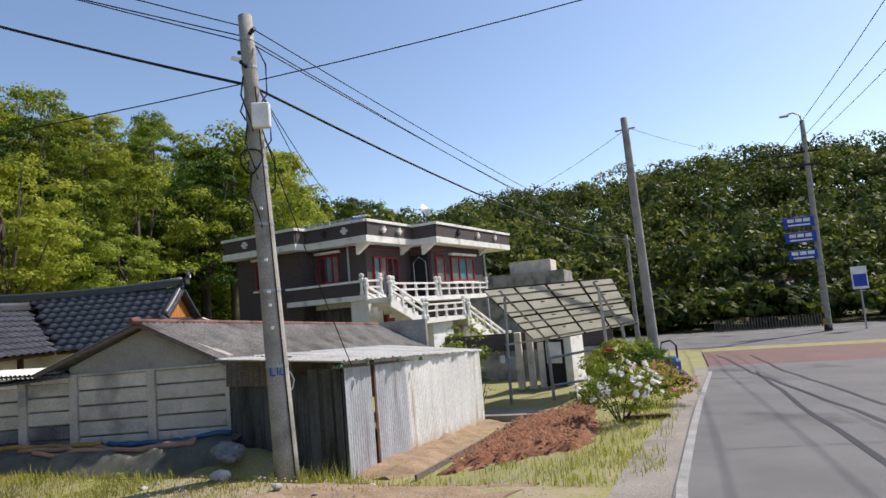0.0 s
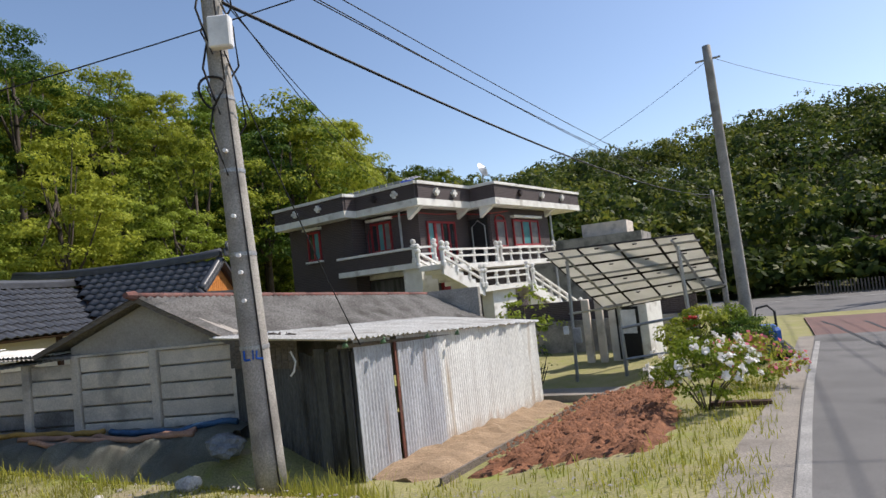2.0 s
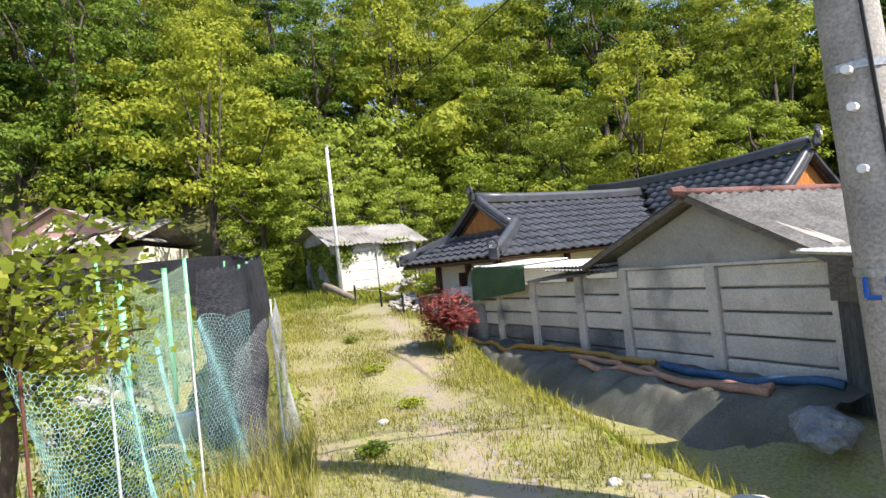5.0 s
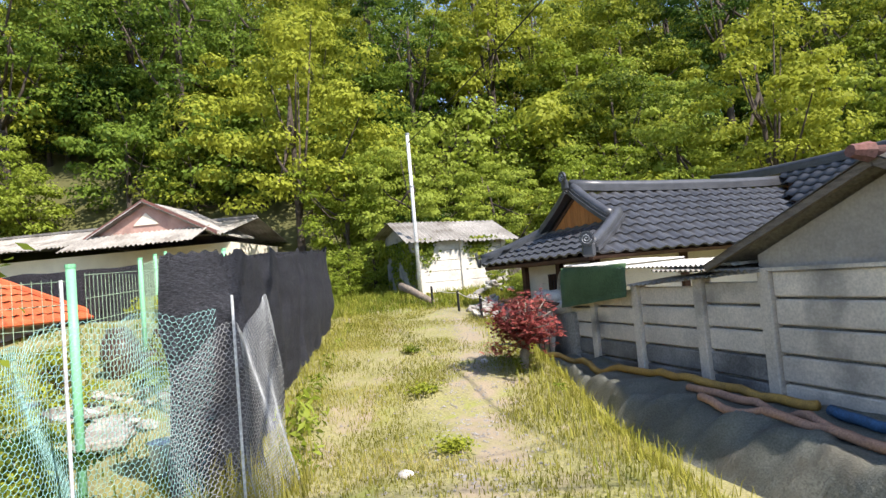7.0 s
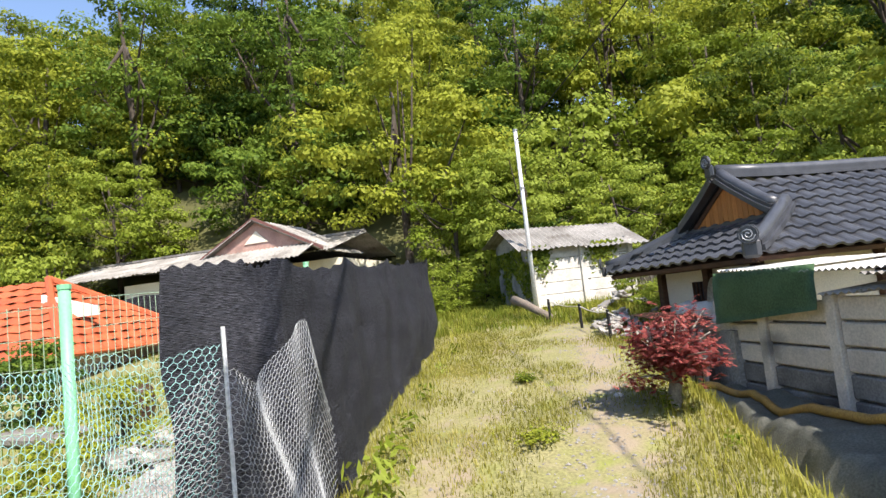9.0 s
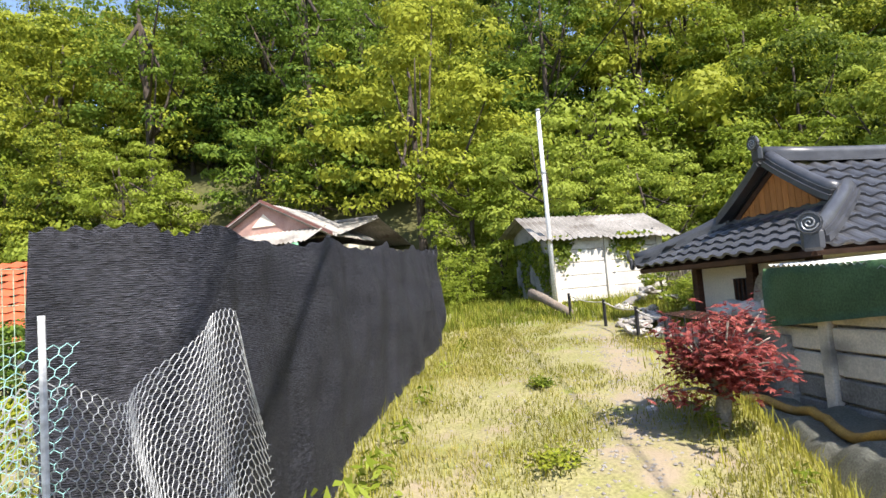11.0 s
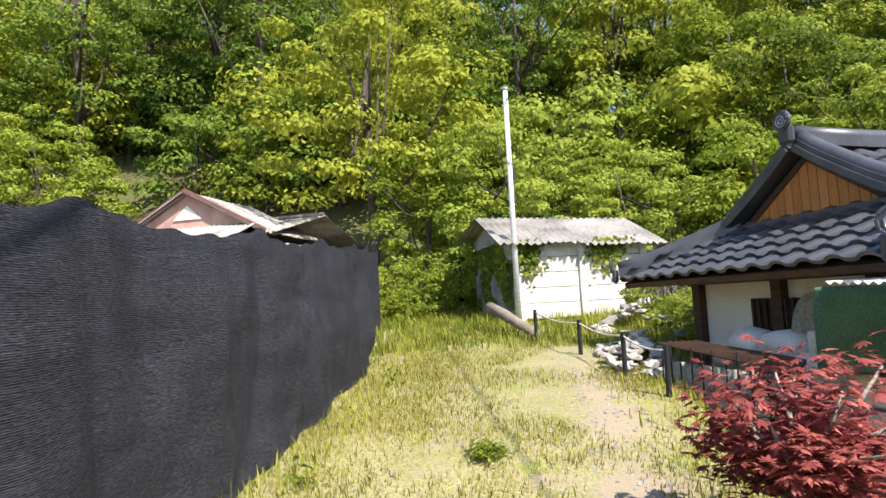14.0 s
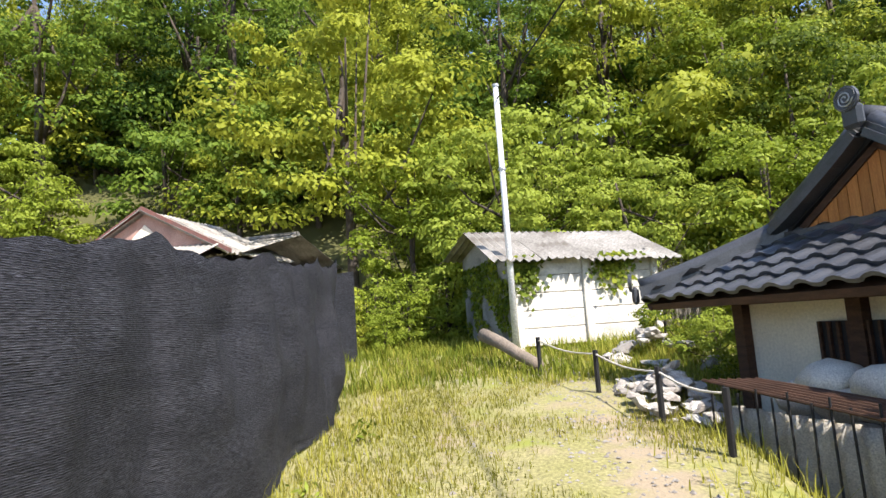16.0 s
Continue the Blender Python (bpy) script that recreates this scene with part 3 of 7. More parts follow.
strip("main_road_line", [(-60, 43.0), (90, 41.2)], [(-60, 43.25), (90, 41.45)], lambda x, y: -1.44, M["road_line"], "white edge line on the main road", "road marking", 0.01, 8)


# red clay bed with clods, sandy strip against the shed, edging board
def clay_bed():
    bm = bmnew()
    rng = random.Random(3)
    rows = []
    for j in range(46):
        y = 8.7 + 6.0 * j / 45
        xl, xr = -3.75 + 0.4 * j / 45, -1.3 + 0.2 * math.sin(j * 0.12)
        rows.append([bm.verts.new((xl + (xr - xl) * i / 26, y, H(xl + (xr - xl) * i / 26, y) - 0.05 + 0.19 * min(1.0, min(i, 26 - i) / 5, min(j, 45 - j) / 6) + 0.07 * noise.noise((i * 0.55, j * 0.45, 2)) + rng.uniform(-0.03, 0.03))) for i in range(27)])
    for a, b in zip(rows, rows[1:]):
        for i in range(26):
            bm.faces.new((a[i], a[i + 1], b[i + 1], b[i]))
    single("clay_bed", bm, M["clay"], "freshly dug bed of red clay soil", "soil", kind="structure")
    v, f = [], []
    for k in range(900):
        x, y = rng.uniform(-3.5, -1.4), rng.uniform(8.9, 14.5)
        s = rng.uniform(0.015, 0.055)
        z = H(x, y) + 0.15
        b = len(v)
        for q in ((1, 0, 0), (0, 1, 0), (-1, 0, 0), (0, -1, 0), (0, 0, 1)):
            v.append((x + s * q[0] * rng.uniform(0.6, 1.4), y + s * q[1] * rng.uniform(0.6, 1.4), z + s * q[2]))
        f += [(b, b + 1, b + 4), (b + 1, b + 2, b + 4), (b + 2, b + 3, b + 4), (b + 3, b, b + 4)]
    tagged(new("clay_clods", arrays("clay_clods", np.array(v), np.array(f), M["clay"])), "loose clods of red clay", "soil", kind="stuff")


clay_bed()
strip("sandy_strip", [(-4.9, 8.62), (-4.36, 14.7)], [(-3.86, 8.62), (-3.42, 14.7)], lambda x, y: H(x, y) - 0.05 + 0.1 * ss(8.5, 9.3, y) * ss(-3.7, -4.1, x) + 0.10 * noise.noise((x * 2.5, y * 2.5, 0)) + 0.05 * noise.noise((x * 9, y * 9, 0)) + 0.10 * ss(-4.0, -4.5, x), M["sand"], "sandy soil banked against the shed", "soil", 0.12, 40)
strip("sandy_turnout", [(-7.5, 3.4), (-5.2, 5.2), (-3.4, 7.2)], [(-4.2, 0.5), (-3.0, 3.0), (-1.6, 6.8)], lambda x, y: H(x, y) + 0.02 + 0.05 * noise.noise((x * 2.2, y * 2.2, 3)), M["sand"], "bare sandy soil where the track leaves the road", "soil", 0.25, 36)
single("edging_board", slab(bmnew(), [(-3.83, 8.5, H(-3.8, 8.5) + 0.1), (-3.79, 8.5, H(-3.8, 8.5) + 0.1), (-3.36, 14.6, H(-3.4, 14.6) + 0.12), (-3.40, 14.6, H(-3.4, 14.6) + 0.12)], 0.3), M["wood_grey"], "weathered timber board edging the clay bed", "edging")
single("garden_slab", box(bmnew(), (-3.6, 15.6, H(-3.6, 15.6) + 0.06), (3.2, 0.8, 0.16), 4), M["verge"], "concrete path slab by the solar stand", "slab", kind="structure")


# ---- concrete panel wall with the gabled store behind it ----
WA = 13.74
WM = pose(-16.013, 6.952, 0, 0, 0, WA)
GB = lambda X: -0.36 + 0.012 * X


def panel_wall():
    wall = thing("wall_panel_fence", WM, "weathered grey precast concrete panel wall, sooty at the foot", "wall", kind="structure")
    posts = [1.40, 2.35, 3.52, 4.80, 5.8, 7.3, 8.77]
    rng = random.Random(5)
    for i, X in enumerate(posts):
        top = 1.12 if X > 5.5 else 0.90 + 0.03 * X
        bm = bevbox(bmnew(), (X, 0.0, (top + GB(X) - 0.3) / 2), (0.15, 0.16, top - GB(X) + 0.3), 0.012)
        part("post", bm, M["concrete"], wall)
    for i in range(6):
        a, b = posts[i] + 0.075, posts[i + 1] - 0.075
        top = 1.1 if i >= 4 else 0.86 + 0.03 * a
        n = 5
        h = (top - GB(a)) / n
        for j in range(n):
            z0 = GB(a) + j * h
            bm = bevbox(bmnew(), ((a + b) / 2, rng.uniform(-0.008, 0.008), z0 + h / 2), (b - a - 0.006, 0.06, h - 0.028), 0.014)
            bmesh.ops.rotate(bm, verts=bm.verts[:], cent=((a + b) / 2, 0, z0 + h / 2), matrix=Matrix.Rotation(rng.uniform(-0.004, 0.004), 3, "Y"))
            part("panel", bm, M["concrete_sooty" if j < 2 and i < 4 else "concrete"], wall)
    part("core", box(bmnew(), (3.6, 0.045, 0.2), (4.4, 0.02, 1.2)), M["concrete_old"], wall)
    part("core", box(bmnew(), (7.25, 0.045, 0.32), (2.9, 0.02, 1.5)), M["concrete_old"], wall)
    single("wall_footing", box(bmnew(), (5.1, 0.04, GB(4) - 0.2), (7.5, 0.14, 0.36)), M["concrete_old"], "low concrete footing under the panel wall", "footing", kind="structure", m=WM)


panel_wall()


def gable_store():
    st = thing("farm_store", WM, "low mortar-gabled farm store with a mossy corrugated asbestos roof", "store")
    skew = Matrix(((1, 0.343, 0, 0), (0, 0.94, 0, 0), (0, 0, 1, 0), (0, 0, 0, 1)))  # the store runs back parallel to the shed
    def piece(name, bm, *rest, **more):
        bm.transform(skew)
        return part(name, bm, *rest, **more)
    la, ra, ap = 5.72, 8.75, 7.3
    bm = slab(bmnew(), [(la, -0.02, 1.10), (ra, -0.02, 1.10), (ra, -0.02, 1.26), (ap, -0.02, 1.90), (la, -0.02, 1.26)], 0.14, (0, 1, 0))
    piece("gable_wall", bm, M["plaster"], st)
    piece("beam", box(bmnew(), ((la + ra) / 2, -0.05, 1.11), (ra - la + 0.1, 0.06, 0.035)), M["concrete"], st)
    piece("side_wall", box(bmnew(), (la + 0.07, 4.1, 0.45), (0.12, 8.0, 1.6)), M["concrete_old"], st)
    piece("back_wall", box(bmnew(), ((la + ra) / 2, 8.1, 0.4), (ra - la, 0.12, 2.2)), M["concrete_old"], st)
    rng = random.Random(8)
    for side, ex, ez in ((-1, la - 0.45, 1.20), (1, ra + 0.15, 1.16)):
        for k in range(9):
            y0, y1 = -0.28 + k * 0.93, -0.28 + (k + 1) * 0.93 + 0.07
            dz = -0.066 * (y0 + 0.28)
            o = Vector((ap, y0, 1.985 + dz + 0.004 * (k % 2)))
            e = Vector((ex, y0, ez + dz + 0.004 * (k % 2) + rng.uniform(-0.01, 0.01)))
            u = Vector((0, y1 - y0, -0.066 * (y1 - y0)))
            bm = corrugated(bmnew(), o, (u if side < 0 else u), e - o, 0.13, 0.02, 0.008, 0.02, k)
            piece("roof_sheet", bm, M["slate"], st)
        bm = bmnew()
        a, b = Vector((ap, -0.24, 1.93)), Vector((ex, -0.24, ez - 0.04))
        box(bm, (0, 0, 0), ((b - a).length, 0.05, 0.07), m=Matrix.Translation((a + b) / 2) @ (b - a).to_track_quat("X", "Z").to_matrix().to_4x4())
        piece("barge_board", bm, M["wood_grey"], st)
    for k in range(9):
        y0 = -0.30 + k * 0.93
        bm = tube(bmnew(), [(ap, y0, 2.0 - 0.066 * (y0 + 0.28)), (ap, y0 + 0.97, 2.0 - 0.066 * (y0 + 1.2))], 0.05, 8)
        piece("ridge_cap", bm, M["red_cap"], st, "red painted ridge tiles", smooth=True)
    piece("ridge_end", tube(bmnew(), [(ap, -0.42, 2.02), (ap, -0.28, 2.0)], 0.05, 8, 0.085), M["red_cap"], st)


gable_store()


# lean-to tin shed
def tin_shed():
    st = thing("tin_shed", pose(0, 0, 0), "lean-to shed of corrugated tin sheets with a pale wavy roof", "shed")
    bx = lambda y: -4.9 + (y - 8.5) * 0.09
    tz = lambda y: 1.03 - (y - 8.5) * 0.068
    gz = lambda y: H(-4.8, y) - 0.05
    for y0, y1, m, lab in ((8.5, 9.32, "tin", "galvanised sheet"), (9.46, 10.62, "tin", "galvanised sheet"), (10.58, 11.9, "tin_white", "white tin sheet, rusty at the foot"), (11.86, 13.2, "tin_white", "white tin sheet, rusty at the foot"), (13.16, 14.6, "tin_white", "white tin sheet, rusty at the foot")):
        o = Vector((bx(y0), y0, gz(y0) - 0.08))
        u = Vector((bx(y1) - bx(y0), y1 - y0, gz(y1) - gz(y0)))
        bm = corrugated(bmnew(), o, u, (0, 0, tz(y0) - o.z + 0.08 - 0.06), 0.07, 0.0045, 0.003, 0.008, int(y0 * 10))
        part("wall_sheet", bm, M[m], st, lab)
    part("rust_strip", box(bmnew(), (bx(9.4) + 0.01, 9.39, 0.06), (0.015, 0.07, 1.7)), M["rust"], st, "rusty steel strip")
    part("rust_strip", box(bmnew(), (bx(9.4) + 0.024, 9.37, 0.55), (0.01, 0.05, 0.7)), M["rust"], st)
    # dark face towards the track
    x0, x1 = -7.42, -4.93
    fy = lambda x: 8.5 + 0.16 * (x1 - x)
    xs = [x0, -6.6, -5.95, -5.5, -5.18, x1]
    for i in range(5):
        a, b = xs[i], xs[i + 1]
        o = Vector((a, fy(a) - 0.015 * (i % 2), H(a, 8.2) - 0.1))
        bm = corrugated(bmnew(), o, (b - a + 0.02, fy(b) - fy(a), H(b, 8.2) - H(a, 8.2)), (0, 0, 0.93 - o.z), 0.07, 0.012, 0.003, 0.01, i)
        part("front_sheet", bm, M["tin_dark"], st, "dark stained tin sheet")
    for i, (a, w) in enumerate(((-5.5, 0.2), (-5.22, 0.16), (-5.02, 0.12))):
        part("tarred_board", box(bmnew(), (a, fy(a) - 0.05, 0.08), (w, 0.025, 1.75), -9), M["tin_dark"], st)
    part("hanging_sheet", corrugated(bmnew(), (-7.4, 8.8, 0.72), (1.5, -0.24, -0.02), (0.02, 0.0, 0.5), 0.13, 0.02, 0.006, 0.06, 3), M["wood_grey"], st, "ragged hanging corrugated sheet")
    # back and inner frame
    part("back_sheet", corrugated(bmnew(), (-4.38, 14.62, -1.35), (-2.6, 0, 0), (0, 0, 1.95), 0.076), M["tin_dark"], st)
    for y in (8.62, 11.5, 14.4):
        part("post", tube(bmnew(), [(bx(y) - 0.1, y, H(-5, y) - 0.1), (bx(y) - 0.1, y, tz(y) - 0.03)], 0.04, 6), M["wood_grey"], st)
    for k in range(7):
        y0, y1 = 8.05 + k * 0.965, 8.05 + (k + 1) * 0.965 + 0.05
        zt0, ze0 = 1.25 - 0.05 * (y0 - 8), 1.10 - 0.072 * (y0 - 8.05)
        o = Vector((-7.0, y0, zt0 + 0.004 * (k % 2)))
        u = Vector((0, y1 - y0, -0.06 * (y1 - y0)))
        part("roof_sheet", corrugated(bmnew(), o, u, (2.30 + 0.061 * k, 0, ze0 - zt0), 0.13, 0.02, 0.006, 0.01, k), M["roof_white"], st)
    part("eave_beam", tube(bmnew(), [(-4.92, 8.2, 1.0), (-4.42, 14.7, 0.56)], 0.03, 6), M["wood_grey"], st)
    for y in (8.12, 8.9, 10.0, 10.9):
        lamp = single("float_lantern", tube(bmnew(), [(bx(y) + 0.18, y, tz(y) - 0.06), (bx(y) + 0.18, y, tz(y) - 0.02), (bx(y) + 0.2, y, tz(y) + 0.02)], 0.045, 10, 0.02), M["green_sheet"], "small green bottle hung under the shed eave", "bottle", "bottles under the eave", smooth=True)
    single("white_strap", tube(bmnew(), [(-5.7, 8.2, 0.98), (-5.62, 8.19, 0.85), (-5.66, 8.19, 0.72), (-5.72, 8.19, 0.66)], 0.014, 6), M["sign_white"], "white plastic strap hanging from the shed eave", "strap")


tin_shed()


# ---- dark brick house with flat white-edged roof ----
HM = pose(-10.44, 21.12, 0, 0, 0, -10.8)  # local +y: along the lit face, local -x: along the shaded face


def brick_house():
    h = thing("brick_house", HM, "two-storey dark brick house with a white-edged flat roof and outside stair", "house")
    W = M["brick_wall"]
    def walls(x0, y0, x1, y1, z0, z1, t=0.22):
        for c, s in (((x1 - t / 2, (y0 + y1) / 2), (t, y1 - y0)), ((x0 + t / 2, (y0 + y1) / 2), (t, y1 - y0)), (((x0 + x1) / 2, y0 + t / 2), (x1 - x0 - 2 * t, t)), (((x0 + x1) / 2, y1 - t / 2), (x1 - x0 - 2 * t, t))):
            part("wall", box(bmnew(), (c[0], c[1], (z0 + z1) / 2), (s[0], s[1], z1 - z0)), W, h)
    walls(-6.95, 0.8, -0.55, 9.3, -1.4, 2.12)
    walls(-6.95, 0.75, -0.5, 4.1, 2.36, 4.63)
    walls(-6.95, 4.1, 0.6, 9.3, 2.36, 4.63)
    walls(-7.05, 0.0, -3.3, 0.75, -1.4, 4.63, 0.2)
    part("floor_slab", slab(bmnew(), [(-6.98, 0.76, 2.36), (-0.3, 0.76, 2.36), (-0.3, 9.3, 2.36), (-6.98, 9.3, 2.36)], 0.22), M["white"], h)
    part("balcony_slab", slab(bmnew(), [(-3.75, -0.5, 2.53), (0.35, -0.5, 2.53), (0.35, 0.74, 2.53), (-3.75, 0.74, 2.53)], 0.2), M["white"], h)
    part("balcony_wall", box(bmnew(), (-1.72, -0.4, 2.77), (3.95, 0.14, 0.47)), W, h)
    part("balcony_cap", box(bmnew(), (-1.72, -0.4, 3.06), (4.1, 0.24, 0.09)), M["white"], h)
    part("balcony_slab", slab(bmnew(), [(-0.3, 0.76, 2.36), (0.85, 0.76, 2.36), (0.85, 9.3, 2.36), (-0.3, 9.3, 2.36)], 0.2), M["white"], h)
    outline = [(-7.26, -0.6), (-3.02, -0.6), (-3.02, 0.05), (0.1, 0.05), (0.1, 3.52), (1.29, 3.52), (1.29, 11.6), (-7.26, 11.6)]
    part("roof_slab", slab(bmnew(), [(x, y, 4.9) for x, y in outline], 0.26), M["white"], h)
    inner = [(-7.11, -0.45), (-3.17, -0.45), (-3.17, 0.2), (-0.05, 0.2), (-0.05, 3.67), (1.14, 3.67), (1.14, 11.45), (-7.11, 11.45)]
    for i in range(8):
        (x0, y0), (x1, y1) = outline[i], outline[(i + 1) % 8]
        ix, iy = (inner[i][0] + inner[(i + 1) % 8][0]) / 2, (inner[i][1] + inner[(i + 1) % 8][1]) / 2
        c = (((x0 + x1) / 2 + ix) / 2, ((y0 + y1) / 2 + iy) / 2)
        L = max(abs(x1 - x0), abs(y1 - y0))
        hor = abs(x1 - x0) > abs(y1 - y0)
        part("parapet", box(bmnew(), (c[0], c[1], 5.17), (L - 0.08, 0.12, 0.54) if hor else (0.12, L - 0.08, 0.54)), W, h)
        part("parapet_cap", box(bmnew(), (c[0], c[1], 5.495), (L + 0.06, 0.24, 0.11) if hor else (0.24, L + 0.06, 0.11)), M["white"], h)
        n = 2 if L < 4.5 else 3
        for k in range(1, 1 + (n if L > 2 else 0)):
            f = k / (n + 1)
            px, py = x0 + (x1 - x0) * f, y0 + (y1 - y0) * f
            bm = bmnew()
            for a, b in ((0.28, 0.1), (0.1, 0.28)):
                box(bm, (px, py, 5.18), (a, 0.22, b) if hor else (0.22, a, b))
            part("flower_block", bm, M["white"] if (k + i) % 3 else M["brick"], h)
    # brackets and a cove under the roof edge
    for x, y in ((-0.25, 0.35), (-0.25, 3.4), (0.75, 3.75), (0.75, 9.1)):
        part("bracket", slab(bmnew(), [(x + 0.35, y - 0.1, 4.638), (x - 0.35, y - 0.1, 4.638), (x - 0.35, y - 0.1, 4.2)], 0.2, (0, 1, 0)), M["white"], h)
    # windows: x, y of the middle, width, z, height, face
    def window(cx, cy, w, z0, hh, face, panes, sill=True):
        ob = thing("window", pose(cx, cy, z0, 0, 0, 0 if face == "s" else 90), "", "")
        ob.parent = h
        ob.matrix_world = HM @ pose(cx, cy, z0, 0, 0, 0 if face == "s" else 90)
        for a, b, c, d in ((0, 0.04, w, 0.08), (0, hh - 0.04, w, 0.08)):
            part("window_frame", box(bmnew(), (a, -0.03, b), (c, 0.1, d)), M["red_frame"], ob)
        for k in range(len(panes) + 1):
            part("window_frame", box(bmnew(), (-w / 2 + w * k / len(panes), -0.03, hh / 2), (0.06, 0.11, hh)), M["red_frame"], ob)
        for k, g in enumerate(panes):
            part("pane", box(bmnew(), (-w / 2 + w * (k + 0.5) / len(panes), -0.012, hh / 2), (w / len(panes) - 0.06, 0.02, hh - 0.16)), M[g], ob)
        if sill:
            part("window_sill", box(bmnew(), (0, -0.08, hh + 0.12), (w + 0.25, 0.3, 0.1)), M["white"], ob)
            part("window_sill", box(bmnew(), (0, -0.08, -0.05), (w + 0.2, 0.25, 0.07)), M["white"], ob)
        return ob
    window(-2.4, 0.75, 1.0, 3.18, 1.18, "s", ("glass", "glass_teal", "glass_grey"))
    window(-5.5, 0.0, 0.7, 3.2, 1.2, "s", ("glass", "glass_teal"))
    window(-0.5, 1.42, 0.42, 2.5, 1.65, "e", ("glass_teal",), False)
    window(-0.5, 2.35, 1.3, 2.5, 1.65, "e", ("glass_grey", "glass", "glass"), False)
    window(0.6, 4.8, 0.75, 2.95, 1.15, "e", ("glass_grey",), False)
    window(0.6, 7.0, 2.3, 3.0, 1.15, "e", ("glass_grey", "glass_teal", "glass_grey"))
    d = part("door", box(bmnew(), (0.02, 4.06, 3.3), (0.85, 0.06, 1.85)), M["black"], h, "black iron door")
    part("arch", tube(bmnew(), [(-0.3, 4.02, 2.5), (-0.3, 4.02, 3.9), (0.02, 4.02, 4.15), (0.34, 4.02, 3.9), (0.34, 4.02, 2.5)], 0.03, 6), M["steel"], d)
    part("arch", tube(bmnew(), [(0.63, 4.38, 4.0), (0.63, 4.5, 4.25), (0.63, 4.8, 4.33), (0.63, 5.1, 4.25), (0.63, 5.22, 4.0)], 0.04, 6), M["red_frame"], h)
    part("downpipe", tube(bmnew(), [(-1.36, 0.68, 2.6), (-1.36, 0.68, 4.65)], 0.05, 8), M["steel"], h)
    part("downpipe", tube(bmnew(), [(0.65, 9.5, -1.2), (0.65, 9.5, 4.65)], 0.06, 8), M["steel"], h)
    # red cable conduit looping over the openings
    part("conduit", tube(bmnew(), [(-3.1, 0.7, 3.0), (-3.12, 0.7, 3.9), (-2.9, 0.7, 4.45), (-1.2, 0.7, 4.5), (-0.45, 0.7, 4.45), (-0.44, 2.0, 4.42), (-0.44, 3.5, 4.5), (0.1, 4.04, 4.4), (0.66, 4.04, 4.35), (0.66, 5.5, 4.5)], 0.022, 5), M["red_frame"], h)
    # white piers, shutter and dark red door below the upper floor
    part("pier", box(bmnew(), (-0.15, 0.1, 0.45), (0.85, 0.9, 3.75)), M["white"], h)
    part("pier", box(bmnew(), (1.3, 3.0, -0.1), (0.5, 1.7, 2.65)), M["white"], h)
    part("lower_door", box(bmnew(), (-0.48, 2.6, 0.5), (0.12, 1.6, 2.6)), M["red_frame"], h, "dark red door under the stair")
    part("shutter", box(bmnew(), (-2.0, 0.77, 0.8), (2.5, 0.1, 2.5)), M["tin_dark"], h)
    # outside stairs: a short flight to a landing, then a long one down to the yard
    for k in range(6):
        part("step", box(bmnew(), (1.15, -0.75 + k * 0.36, 2.26 - k * 0.15), (1.1, 0.38, 0.17)), M["white"], h)
    part("stringer", slab(bmnew(), [(1.74, -1.0, 2.3), (1.74, 1.35, 1.32), (1.74, 1.35, 1.08), (1.74, -1.0, 2.0)], 0.1, (-1, 0, 0)), M["white"], h)
    part("landing", slab(bmnew(), [(0.5, 1.3, 1.42), (1.8, 1.3, 1.42), (1.8, 4.7, 1.42), (0.5, 4.7, 1.42)], 0.18), M["white"], h)
    for k in range(11):
        part("step", box(bmnew(), (1.3, 4.9 + k * 0.42, 1.26 - k * 0.18), (1.1, 0.44, 0.2)), M["white"], h)
    part("stringer", slab(bmnew(), [(1.88, 4.7, 1.4), (1.88, 9.4, -0.5), (1.88, 9.4, -0.85), (1.88, 4.7, 0.95)], 0.1, (-1, 0, 0)), M["white"], h)
    part("stair_wall", slab(bmnew(), [(1.7, 4.7, 0.9), (1.7, 9.2, -0.8), (1.7, 9.2, -1.5), (1.7, 4.7, -1.5)], 0.12, (-1, 0, 0)), M["cream"], h)
    def newel(x, y, z, hh=0.85, r=0.1):
        bm = bmnew()
        prof = ((0.0, 1.0), (0.15, 1.0), (0.2, 0.7), (0.6, 0.7), (0.66, 1.15), (0.74, 1.15), (0.78, 0.6), (0.86, 1.0), (0.95, 0.9), (1.0, 0.2))
        rings = [[bm.verts.new((x + r * w * math.cos(q * 0.7854), y + r * w * math.sin(q * 0.7854), z + hh * f)) for q in range(8)] for f, w in prof]
        for a, b in zip(rings, rings[1:]):
            for q in range(8):
                bm.faces.new((a[q], a[(q + 1) % 8], b[(q + 1) % 8], b[q]))
        bm.faces.new(rings[-1])
        part("baluster", bm, M["white"], h)
    rails = [((1.72, -0.95, 2.28), (1.72, 1.25, 1.42)), ((0.62, -0.9, 2.3), (0.62, 1.25, 1.45)), ((0.8, 0.6, 2.36), (0.8, 4.0, 2.36)), ((0.8, 4.3, 2.36), (0.8, 9.2, 2.36)), ((1.76, 1.4, 1.42), (1.76, 4.6, 1.42)), ((1.84, 4.9, 1.3), (1.84, 9.2, -0.45)), ((0.1, -0.45, 2.53), (0.3, 0.5, 2.53))]
